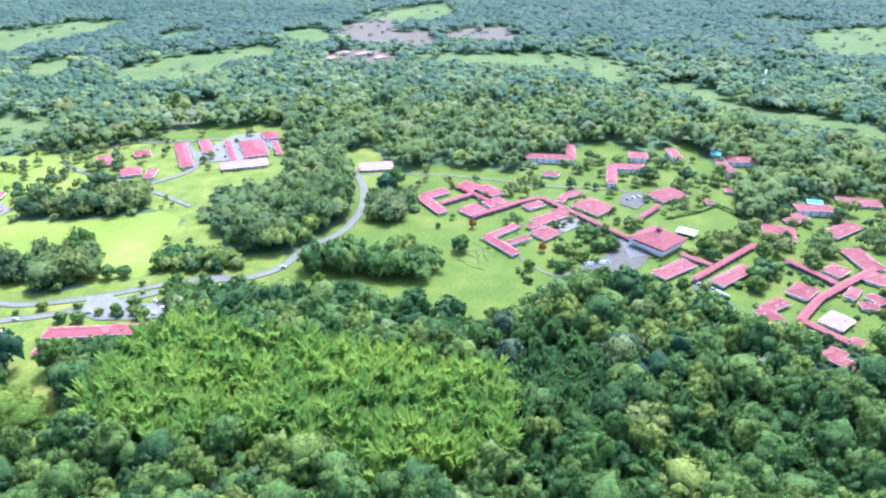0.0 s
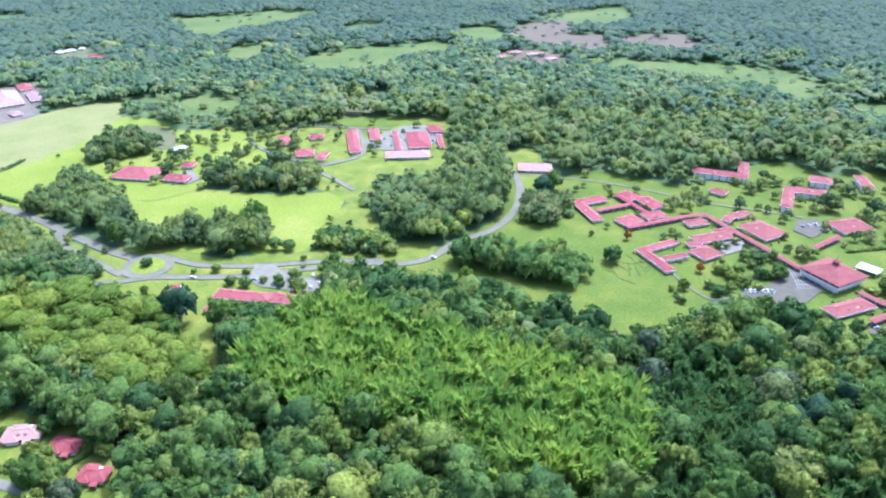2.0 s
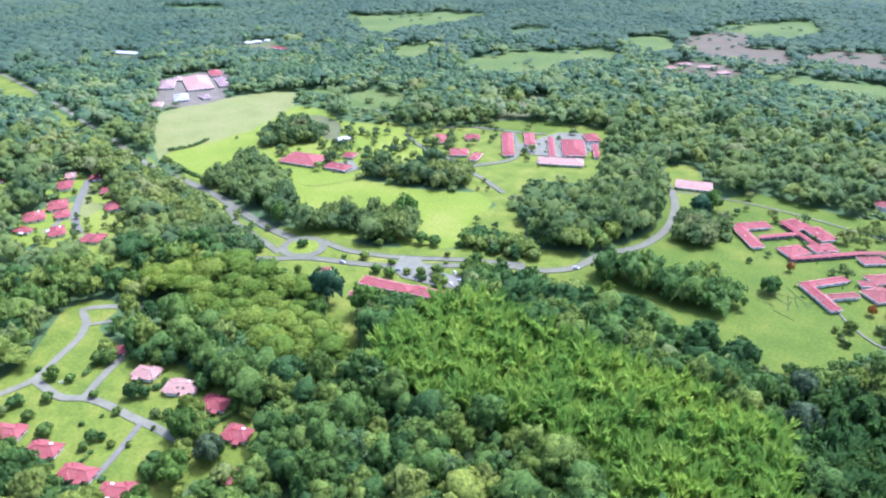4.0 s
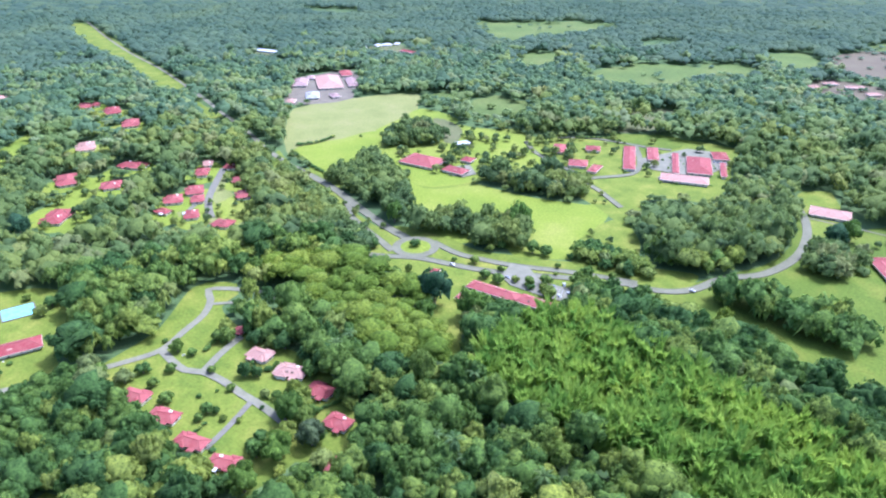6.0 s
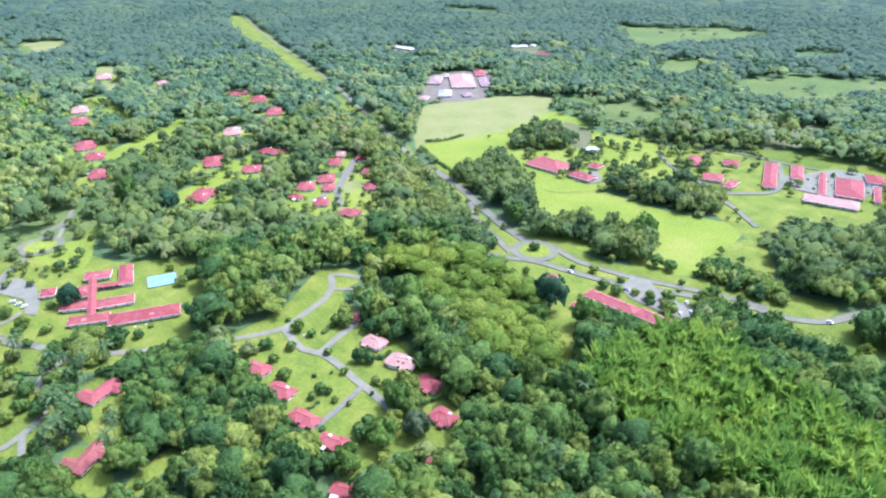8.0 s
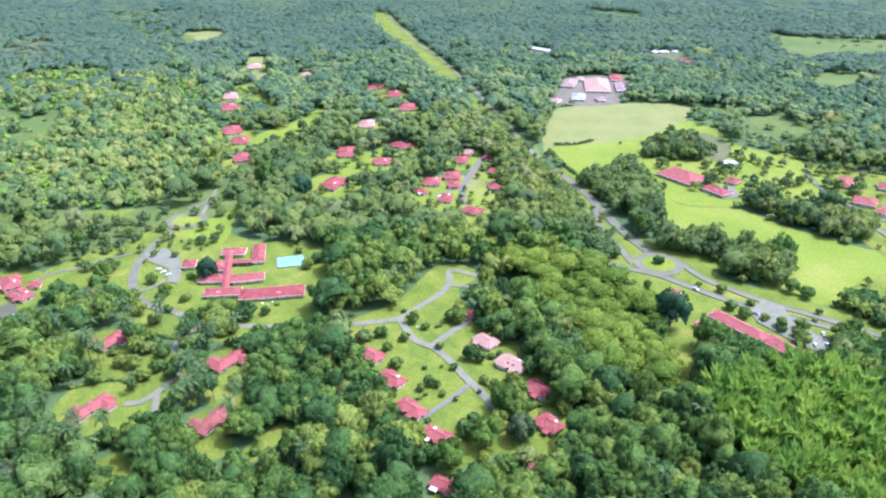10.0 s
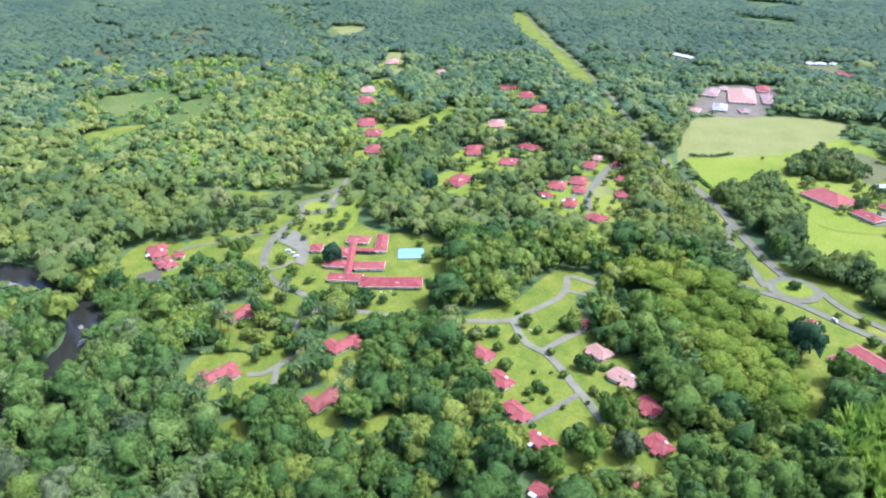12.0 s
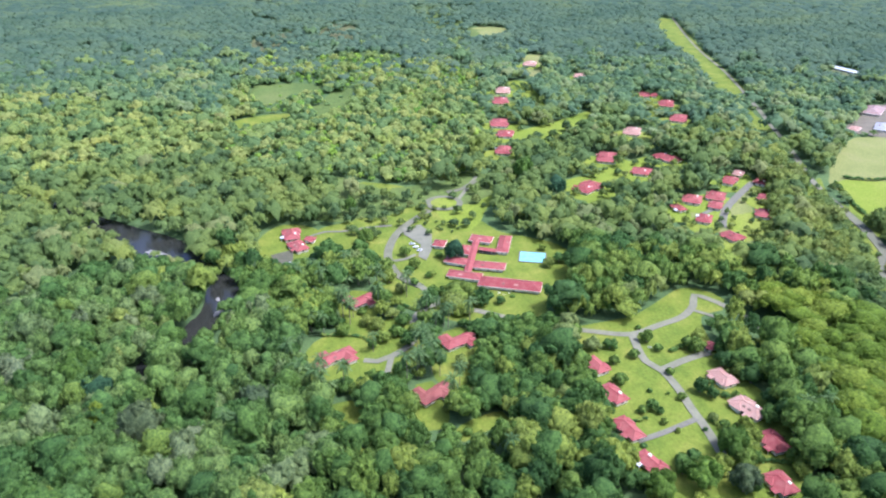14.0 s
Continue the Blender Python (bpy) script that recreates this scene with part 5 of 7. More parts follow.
rows = np.column_stack([thicket, np.full(n, -0.3), R.uniform(12, 18, n), R.uniform(7, 12, n), R.uniform(0, 6.28, n), R.uniform(0, 0.99, n), R.integers(0, 60, n)])
joined("bamboo_thicket", rows, PLUMES, LEAF_REED, "deep green bamboo thicket with drooping feathery plumes", "bamboo")
rows = []
for x, y in P:
    tone, size, first = R.uniform(0.05, 0.95), R.uniform(0.72, 1.12), R.uniform(0, 6.28)
    for k in range(7):
        a = first + 0.9 * k + R.uniform(-0.3, 0.3)
        out = 0.3 if k == 0 else R.uniform(0.8, 2.3)
        rows.append((x + out * math.cos(a), y + out * math.sin(a), -0.3, size * R.uniform(13.0, 17.0), size * R.uniform(11.5, 16.0), a, min(0.99, max(0.0, tone + R.uniform(-0.15, 0.15))), R.integers(0, 60)))
rows = np.array(rows)
joined("bamboo_grove", rows, PLUMES, LEAF_BAMBOO, "bright green giant bamboo with arching feathery plumes", "bamboo")


# single trees
def tree_kind(k, label, material, flat=1.0):
    V, F = NEAR[k]
    me = mesh_of("crown", (V * (1, 1, flat)).tolist(), F.tolist(), material, True)
    base = new("tree")
    bm = bmesh.new()
    bmesh.ops.create_cone(bm, cap_ends=True, segments=7, radius1=0.06, radius2=0.035, depth=0.6)
    for v in bm.verts:
        v.co.z += 0.3
        if v.co.z < 0.1:
            v.co.x, v.co.y = v.co.x * 1.5, v.co.y * 1.5
    for a in range(3):
        m = Matrix.Translation((0, 0, 0.4)) @ Euler((0.7, 0, a * 2.1)).to_matrix().to_4x4() @ Matrix.Translation((0, 0, 0.25))
        bmesh.ops.create_cone(bm, cap_ends=False, segments=5, radius1=0.035, radius2=0.012, depth=0.5, matrix=m)
    tm = bpy.data.meshes.new("trunk")
    bm.to_mesh(tm)
    bm.free()
    tm.materials.append(BARK)
    part_of("trunk", tm, base)
    part_of("crown", me, base, pose(0, 0, 0.04))
    return tagged(base, label, "tree", "trees of the wood and lawns")


KINDS = [tree_kind(0, "broadleaf tree with a rounded deep green crown", LEAF), tree_kind(1, "broadleaf tree with a full green crown", LEAF), tree_kind(2, "tall broadleaf tree with a domed crown", LEAF), tree_kind(3, "spreading broadleaf tree with a flat crown", LEAF)]
for k in KINDS:
    k.matrix_basis = pose(-60 - 30 * KINDS.index(k), 60, 0) @ Matrix.Diagonal((5, 5, 6, 1))


TONES = [("pale_canopy_leaves", "large tree with a pale grey-green thin crown", (0.105, 0.145, 0.070)), ("bright_canopy_leaves", "large tree with a bright fresh green crown", (0.115, 0.195, 0.035)), ("yellow_canopy_leaves", "tree with a yellow-green flowering crown", (0.20, 0.26, 0.03)), ("dark_canopy_leaves", "large tree with a dark blue-green crown", (0.043, 0.092, 0.045)), ("dry_canopy_leaves", "tree with a thin brownish pink crown", (0.108, 0.142, 0.066)), ("orange_blossom", "small tree covered in orange flowers", (0.30, 0.14, 0.03))]
SPECIMENS = []
for tone_name, tone_label, tone in TONES:
    lo_t, hi_t = tuple(v * 0.88 for v in tone), tuple(v * 1.12 for v in tone)
    SPECIMENS.append(tree_kind(len(SPECIMENS), tone_label, leafy(tone_name, [(0.0, lo_t), (1.0, hi_t)], 0.38)))
    SPECIMENS[-1].matrix_basis = pose(-40 - 25 * len(SPECIMENS), 35, 0) @ Matrix.Diagonal((5, 5, 6, 1))


def specimen(x, y, r, k):
    ob = copy_thing(SPECIMENS[k], Matrix.Identity(4))
    ob.matrix_basis = pose(x, y, 0, 0, 0, R.uniform(0, 360)) @ Matrix.Diagonal((r, r, max(9.0 if r > 4 else 2.0, r * R.uniform(1.5, 1.8)), 1))


DISTANT = []   # lawn trees too far off to be told one from another


def tree(x, y, r, kind=None, h=None):
    for bx, by, a, b, t in BLOCKS:
        u, v = (x - bx) * math.cos(t) + (y - by) * math.sin(t), (y - by) * math.cos(t) - (x - bx) * math.sin(t)
        if abs(u) < a + 0.4 * r and abs(v) < b + 0.4 * r:
            return
    if math.hypot(x, y) > 395:
        DISTANT.append((x, y, 0.1 * r, 0.85 * r, r * R.uniform(0.9, 1.25), R.uniform(0, 6.28), R.uniform(0.1, 0.95), R.integers(0, 60)))
        return
    k = KINDS[R.integers(0, 4) if kind is None else kind]
    h = h or r * R.uniform(1.05, 1.4)
    if roofs_behind(np.array([(x, y)]), np.array([h * 1.2]))[0]:
        r, h = 0.6 * r, 0.4 * h
    src = copy_thing(k, Matrix.Identity(4))
    src.matrix_basis = pose(x, y, 0, 0, 0, R.uniform(0, 360)) @ Matrix.Diagonal((r, r, h, 1))
    return src


def palm_kind():
    base = new("palm")
    vs, fs = [], []
    for i in range(7):
        u = i / 6
        for k in range(6):
            a = math.pi * k / 3
            r = 0.055 - 0.02 * u
            vs.append((r * math.cos(a) + 0.06 * u * u, r * math.sin(a), 3.0 * u))
        if i:
            b = 6 * i
            fs += [(b + k - 6, b + (k + 1) % 6 - 6, b + (k + 1) % 6, b + k) for k in range(6)]
    part_of("trunk", mesh_of("trunk", vs, fs, BARK, True), base)
    vs, fs, n = [], [], 0
    spine = [(1.05 * u, 0.0, 0.42 * u - 0.85 * u * u) for u in np.linspace(0, 1, 8)]
    for i in range(7):
        for s in (-1, 1):
            p, q = spine[i], spine[i + 1]
            wid = 0.24 * math.sin(math.pi * (i + 0.7) / 8.2) + 0.03
            vs += [p, q, ((p[0] + q[0]) / 2 + 0.16, s * wid, (p[2] + q[2]) / 2 - 0.10)]
            fs.append((n, n + 1, n + 2))
            vs += [((p[0] + q[0]) / 2, 0, (p[2] + q[2]) / 2), q, (q[0] + 0.13, s * wid * 0.9, q[2] - 0.12)]
            fs.append((n + 3, n + 4, n + 5))
            n += 6
    me = mesh_of("frond", vs, fs, LEAF_PALM)
    for i in range(13):
        part_of("frond", me, base, pose(0.06, 0, 3.0, 0, -28 + 30 * (i % 3), i * 138))
    return tagged(base, "feather palm with a slim trunk and arching green fronds", "palm", "palms of the gardens")


PALM = palm_kind()
PALM.matrix_basis = pose(-190, 60, 0) @ Matrix.Diagonal((3, 3, 5, 1))


def palm(x, y, r):
    ob = copy_thing(PALM, Matrix.Identity(4))
    s = r * R.uniform(0.95, 1.2)
    ob.matrix_basis = pose(x, y, 0, 0, 0, R.uniform(0, 360)) @ Matrix.Diagonal((s, s, s * R.uniform(1.1, 1.45), 1))


def hedge(half, pts):
    rows = [(p.x + R.uniform(-0.2, 0.2), p.y + R.uniform(-0.2, 0.2), 0.0, half * R.uniform(0.9, 1.25), half * R.uniform(0.9, 1.3), R.uniform(0, 6.28), R.uniform(0.0, 0.5), R.integers(0, 60)) for p in smooth_line(pts, half * 1.1)]
    ob = joined("hedge", np.array(rows), MID, LEAF, "clipped dark green garden hedge on the grass", "hedge")
    del ob["kind"]


def low_hedge(half, pts):
    rows = [(p.x, p.y, -0.1, half * R.uniform(0.9, 1.2), 0.3, R.uniform(0, 6.28), R.uniform(0.2, 0.8), R.integers(0, 60)) for p in smooth_line(pts, half)]
    ob = joined("low_hedge", np.array(rows), FAR, LEAF_PALE, "low clipped green border hedge on the lawn", "hedge")
    del ob["kind"]


PAINTS = [plain("car_paint_white", (0.6, 0.6, 0.6), (0.66, 0.66, 0.66), 1, 0.25), plain("car_paint_silver", (0.35, 0.36, 0.38), (0.4, 0.41, 0.43), 1, 0.25, 0.5), plain("car_paint_dark", (0.03, 0.035, 0.05), (0.04, 0.045, 0.06), 1, 0.25)]


def car_shape(name, outline, half, material, tuck=0.85):
    """A body from its side outline, narrower towards the top."""
    top = max(z for _, z in outline)
    vs = [(x, s * half * (1 - (1 - tuck) * z / top), z) for s in (-1, 1) for x, z in outline]
    k = len(outline)
    fs = [tuple(range(k)), tuple(range(2 * k - 1, k - 1, -1))] + [((i + 1) % k, i, k + i, k + (i + 1) % k) for i in range(k)]
    return mesh_of(name, vs, fs, material)


WHEEL_ME = rod("wheel", (0, -0.11, 0), (0, 0.11, 0), 0.32, RUBBER, 10)
BODIES = [car_shape("body", [(-2.1, 0.3), (2.1, 0.3), (2.15, 0.65), (1.2, 0.88), (-1.9, 0.92), (-2.15, 0.7)], 0.88, m, 0.96) for m in PAINTS]
CABIN = car_shape("cabin", [(-1.7, 0.9), (1.0, 0.88), (0.35, 1.42), (-1.2, 1.44)], 0.8, GLASS_M, 0.8)
TOPS = [box_mesh("roof", 1.5, 1.2, 0.06, m, 0.02) for m in PAINTS]
WORDS = ["white", "silver", "dark"]


def car(x, y, deg):
    k = int(R.choice([0, 0, 1, 1, 2]))
    base = new("car")
    base.matrix_basis = pose(x, y, road_lift[0] + 0.02, 0, 0, deg) @ Matrix.Scale(1 / PLAN, 4)
    part_of("body", BODIES[k], base)
    part_of("cabin", CABIN, base)
    part_of("roof", TOPS[k], base, pose(-0.4, 0, 1.46))
    for sx in (-1.3, 1.3):
        for sy in (-0.8, 0.8):
            part_of("wheel", WHEEL_ME, base, pose(sx, sy, 0.32))
    tagged(base, "parked %s car on grey asphalt" % WORDS[k], "car", "parked cars")


def car_row(x1, y1, x2, y2, n, deg):
    for i in range(n):
        u = i / max(1, n - 1)
        car(x1 + (x2 - x1) * u, y1 + (y2 - y1) * u, deg + R.uniform(-4, 4))


for x, y in single:
    r = R.uniform(4.2, 6.6)
    tree(x, y, r, None, R.uniform(7.0, 12.0))
# low planting round the buildings
shrubs = []
for x, y, a, b, t in BLOCKS:
    if y > 150 and math.hypot(x, y) < 600:
        for _ in range(int((a + b) / 4)):
            u, v = (R.choice([-1, 1]) * (a + R.uniform(1.2, 3.0)), R.uniform(-b, b)) if R.random() < 0.4 else (R.uniform(-a, a), R.choice([-1, 1]) * (b + R.uniform(1.2, 3.0)))
            shrubs.append((x + u * math.cos(t) - v * math.sin(t), y + u * math.sin(t) + v * math.cos(t), 0.0, R.uniform(0.7, 1.7), R.uniform(0.8, 1.8), R.uniform(0, 6.28), R.uniform(0, 0.95), R.integers(0, 60)))
shrubs = np.array(shrubs)
shrubs = shrubs[built_free(shrubs[:, :2], 0.6)]
joined("shrubbery", shrubs, MID, LEAF, "low green shrubs planted round the buildings", "shrubs")
# large trees between the campus buildings and round the loop
tree(114, 393, 4.5)
tree(142, 358, 6)
tree(153, 361, 6.5)
tree(176, 376, 7)
tree(188, 387, 6)
tree(163, 353, 4)
tree(165, 334, 6)
tree(173, 334, 6.5)
tree(162, 317, 5.5)
tree(217, 362, 7.5)
tree(259, 410, 6)
tree(148, 465, 7)
tree(169, 465, 7)
tree(206, 450, 7)
tree(216, 443, 7.5)
tree(221, 473, 7)
tree(189, 410, 5)
tree(189, 355, 6)
tree(199, 368, 5.5)
tree(89, 379, 4.5)
tree(97, 384, 4.5)
tree(88, 363, 4)
tree(98, 363, 4.5)
tree(221, 355, 5)
tree(172, 423, 5)
tree(197, 473, 6)
tree(-248, 165, 4)
tree(-236, 172, 4.5)
tree(-222, 177, 5.5)
tree(-207, 177, 5)
tree(-197, 170, 4.5)
tree(-190, 176, 5.5)
tree(-176, 171, 5)
tree(-184, 152, 5.5)
tree(-176, 145, 5)
tree(-175, 136, 4.5)
tree(-166, 142, 5)
tree(-177, 122, 4)
tree(-270, 112, 5)
tree(-258, 118, 4.5)
tree(-234, 107, 5)
tree(-213, 105, 5)
tree(-193, 105, 5)
tree(-173, 107, 4.5)
tree(-246, 124, 2.6)
tree(-212, 122, 2.2)
tree(-260, 146, 3.6)
tree(-252, 148, 2.4)
# trees beside the guest house lanes
tree(-470, 34, 5)
tree(-461, 44, 4.5)
tree(-452, 58, 5)
tree(-447, 30, 5.5)
tree(-438, 48, 4.5)
tree(-432, 20, 5)
tree(-424, 33, 4)
tree(-463, 74, 4.5)
tree(-474, 98, 5)
tree(-455, 108, 5)
tree(-440, 104, 4.5)
tree(-424, 88, 4.5)
tree(-404, 82, 4)
tree(-397, 30, 5)
tree(-389, 24, 5.5)
tree(-404, 18, 4.5)
tree(-378, 20, 5)
tree(-366, 24, 4.5)
tree(-352, 28, 5)
tree(-340, 33, 4)
# trees round the sunny field
tree(-272, 523, 5.2)
tree(-241, 501, 5.5)
tree(-302, 501, 4)
tree(-313, 500, 4)
tree(-335, 490, 4.5)
tree(-272, 469, 4)
tree(-297, 472, 3.5)
tree(-313, 463, 3.5)
tree(-332, 447, 4)
tree(-317, 446, 3.5)
tree(-313, 432, 3.5)
tree(-349, 421, 4.5)
tree(-285, 438, 5)
tree(-271, 422, 4.5)
tree(-248, 471, 3)
tree(-259, 467, 2)
tree(-248, 457, 3)
tree(-291, 418, 2)
tree(-286, 509, 4)
tree(-292, 523, 4)
tree(-226, 510, 3.5)
tree(-225, 498, 3)
tree(-216, 533, 2.5)
tree(-219, 554, 1.5)
tree(-200, 568, 4)
tree(-172, 549, 3)
tree(-160, 569, 4.5)
tree(-167, 551, 2.5)
tree(-180, 505, 4)
tree(-177, 514, 4)
tree(-173, 492, 3)
tree(-185, 437, 2)
tree(-177, 425, 2)
tree(-183, 422, 2)
tree(-308, 527, 4.5)
tree(-323, 524, 4)
tree(-288, 540, 5)
tree(-278, 546, 5)
tree(-265, 555, 5)
tree(-276, 556, 4)
tree(-253, 558, 4.5)
tree(-240, 566, 4)
tree(-353, 506, 2.5)
tree(-341, 506, 3)
tree(-358, 489, 3)
tree(-346, 454, 3)
tree(-343, 431, 2.5)
tree(-395, 457, 2.5)
tree(-395, 471, 2.5)
tree(-392, 483, 3)
tree(-399, 449, 2)
tree(-408, 433, 2)
tree(-407, 477, 3)
tree(-274, 462, 4.9)
tree(-241, 494, 5.3)
tree(-355, 424, 5.4)
tree(-263, 451, 2.6)
tree(-322, 491, 4.0)
tree(-326, 527, 2.9)
tree(-299, 413, 4.8)
tree(-319, 410, 2.7)
tree(-313, 520, 2.2)
tree(-279, 540, 2.9)
tree(-231, 486, 3.2)
tree(-250, 515, 4.5)
tree(-305, 404, 4.5)
tree(-231, 483, 3.2)
tree(-339, 487, 2.7)
tree(-363, 442, 4.3)
tree(-342, 404, 3.3)
tree(-302, 424, 3.8)
tree(-323, 453, 4.6)
tree(-318, 387, 2.3)
tree(-256, 466, 2.3)
tree(-278, 514, 4.2)
tree(-389, 459, 2.8)
tree(-270, 550, 4.8)
tree(-233, 475, 3.4)
tree(-316, 453, 4.8)
tree(-327, 409, 4.9)
tree(-291, 558, 5.4)
tree(-357, 441, 4.3)
tree(-266, 531, 5.3)
tree(-309, 493, 3.3)
tree(-367, 475, 2.7)
tree(-254, 447, 2.7)
tree(-318, 385, 4.0)
tree(-329, 485, 4.2)
tree(-269, 509, 3.6)
tree(-322, 391, 2.3)
tree(-282, 441, 2.6)
tree(-252, 455, 4.3)
tree(-295, 542, 3.7)
tree(-317, 406, 3.2)
tree(-277, 424, 5.1)
tree(-253, 525, 3.9)
tree(-278, 497, 3.2)
tree(-336, 494, 3.5)
tree(-226, 479, 4.3)
tree(-312, 486, 2.5)
tree(-308, 423, 5.1)
tree(-299, 432, 4.8)
tree(-271, 476, 4.8)
tree(-303, 438, 3.2)
tree(-287, 445, 4.5)
tree(-296, 412, 4.4)
tree(-325, 528, 4.1)
tree(-317, 430, 3.8)
tree(-259, 490, 4.9)
tree(-309, 442, 4.7)
tree(-275, 520, 5.1)
tree(-252, 492, 5.5)
tree(-252, 517, 4.0)
tree(-316, 408, 5.4)
tree(-292, 451, 4.6)
tree(-297, 528, 4.9)
tree(-283, 464, 3.6)
tree(-272, 459, 4.4)
tree(-308, 543, 2.7)
tree(-299, 451, 2.9)
tree(-274, 478, 2.3)
tree(-323, 494, 2.4)
tree(-354, 448, 2.8)
tree(-369, 481, 3.8)
tree(-307, 448, 4.2)
tree(-304, 410, 2.2)
tree(-326, 481, 3.6)
tree(-321, 403, 3.5)
tree(-343, 412, 2.5)
tree(-307, 490, 4.2)
tree(-236, 489, 3.6)
tree(-260, 490, 3.5)
tree(-333, 425, 4.1)
tree(-229, 476, 4.3)
tree(-293, 422, 2.2)
tree(-339, 424, 4.3)
tree(-331, 422, 5.2)
tree(-319, 463, 3.0)
tree(-295, 410, 3.5)
tree(-231, 481, 4.2)
tree(-298, 406, 3.9)
tree(-323, 478, 5.5)
tree(-316, 490, 3.8)
tree(-334, 420, 3.7)
tree(-306, 425, 5.0)
tree(-351, 416, 3.1)
tree(-240, 490, 3.0)
tree(-351, 478, 5.6)
tree(-317, 439, 3.8)
tree(-280, 476, 4.7)
tree(-325, 409, 3.2)
tree(-308, 490, 3.2)
tree(-301, 477, 3.4)
tree(-270, 488, 2.3)
tree(-331, 448, 5.3)
tree(-257, 507, 2.2)
tree(-276, 507, 4.2)
tree(-272, 480, 3.8)
tree(-223, 551, 2.8)
tree(-230, 559, 2.6)
tree(-235, 566, 3.7)
tree(-230, 540, 2.6)
tree(-215, 518, 2.3)
tree(-235, 525, 3.0)
tree(-252, 541, 3.2)
tree(-235, 565, 2.5)
tree(-216, 525, 3.3)
tree(-248, 499, 4.0)
tree(-211, 537, 2.1)
tree(-230, 557, 3.3)
tree(249, 359, 3.4)
tree(188, 335, 3.4)
tree(242, 399, 3.5)
tree(273, 461, 3.3)
tree(248, 455, 3.2)
tree(218, 355, 5.6)
tree(202, 397, 3.9)
tree(236, 388, 5.8)
tree(249, 458, 5.1)
tree(192, 369, 4.5)
tree(256, 379, 4.9)
tree(205, 380, 3.8)
tree(246, 385, 3.4)
tree(214, 406, 5.2)
tree(190, 359, 5.0)
tree(185, 365, 3.3)
tree(192, 374, 3.7)
tree(259, 390, 4.0)
tree(291, 463, 5.2)
tree(213, 442, 5.9)
tree(263, 429, 3.3)
tree(253, 365, 5.5)
tree(192, 370, 4.1)
tree(217, 412, 4.8)
tree(223, 404, 3.4)
tree(244, 367, 5.4)
tree(202, 342, 4.6)
tree(230, 377, 5.2)
tree(248, 451, 3.1)
tree(235, 461, 5.7)
tree(210, 353, 3.0)
tree(202, 338, 4.9)
tree(224, 392, 3.3)
tree(221, 440, 4.1)
tree(197, 339, 3.5)
tree(222, 420, 3.5)
tree(228, 427, 4.4)
tree(169, 334, 4.1)
tree(249, 362, 5.0)
tree(200, 332, 3.4)
tree(256, 418, 5.0)
tree(272, 439, 3.6)
tree(205, 428, 3.2)
tree(193, 329, 4.1)
tree(214, 392, 3.8)
tree(232, 358, 3.5)
tree(197, 364, 5.8)
tree(244, 397, 5.9)
tree(189, 322, 3.6)
tree(207, 323, 3.1)
tree(215, 292, 2.7)
tree(192, 321, 3.8)
tree(183, 268, 2.1)
tree(199, 322, 2.8)
tree(185, 308, 2.8)
tree(202, 322, 2.1)
tree(226, 313, 3.0)
tree(191, 291, 2.2)
tree(129, 501, 4.1)
tree(206, 465, 5.1)
tree(116, 508, 4.1)
tree(146, 467, 3.6)
tree(163, 456, 5.2)
tree(123, 476, 5.0)
tree(116, 500, 3.4)
tree(88, 454, 5.0)
tree(129, 499, 2.7)
tree(120, 503, 3.8)
tree(165, 490, 2.7)
tree(188, 505, 3.1)
tree(121, 481, 2.8)
tree(141, 485, 4.8)
tree(150, 445, 4.5)
tree(184, 467, 3.8)
tree(190, 461, 5.4)
tree(177, 458, 3.3)
tree(196, 480, 2.9)
tree(92, 496, 3.3)
tree(179, 487, 2.7)
tree(185, 468, 2.6)
tree(90, 499, 3.6)
tree(190, 442, 4.3)
tree(113, 477, 3.6)
tree(134, 508, 4.3)
tree(190, 456, 2.8)
tree(160, 496, 4.6)
tree(135, 443, 4.9)
tree(98, 485, 5.2)
tree(145, 477, 3.8)
tree(178, 443, 4.1)
tree(213, 465, 2.8)
tree(196, 477, 2.7)
tree(180, 475, 3.4)
tree(70, 376, 2.9)
tree(30, 443, 2.5)
tree(92, 433, 3.8)
tree(35, 434, 2.6)
tree(151, 380, 4.0)
tree(101, 428, 2.3)
tree(137, 417, 2.1)
tree(23, 467, 3.7)
tree(159, 453, 3.9)
tree(46, 396, 4.1)
tree(94, 384, 2.9)
tree(-7, 415, 3.4)
tree(24, 429, 2.8)
tree(-4, 439, 2.9)
tree(71, 394, 3.0)
tree(152, 383, 4.2)
tree(108, 398, 3.3)
tree(135, 432, 3.4)
tree(109, 414, 2.7)
tree(5, 468, 2.9)
tree(88, 388, 3.7)
tree(41, 372, 2.7)
tree(128, 470, 3.8)
tree(98, 369, 4.2)
tree(104, 380, 3.8)
tree(105, 452, 3.2)
tree(157, 448, 4.3)
tree(88, 429, 2.0)
tree(64, 456, 3.6)
tree(136, 373, 3.5)
tree(64, 465, 3.7)
tree(84, 393, 2.9)
tree(156, 451, 2.7)
tree(-628, 187, 5.7)
tree(-632, 181, 5.3)
tree(-748, 227, 4.7)
tree(-553, 203, 5.2)
tree(-655, 210, 4.6)
tree(-648, 252, 3.8)
tree(-552, 185, 3.6)
tree(-749, 209, 4.7)
tree(-693, 242, 3.6)
tree(-604, 205, 5.1)
tree(-712, 263, 4.5)
tree(-541, 198, 4.0)
tree(-588, 221, 5.8)
tree(-617, 180, 5.5)
tree(-721, 241, 3.6)
tree(-745, 220, 3.5)
tree(-710, 251, 5.3)
tree(-568, 202, 5.4)
tree(-553, 194, 5.9)
tree(-552, 186, 3.3)
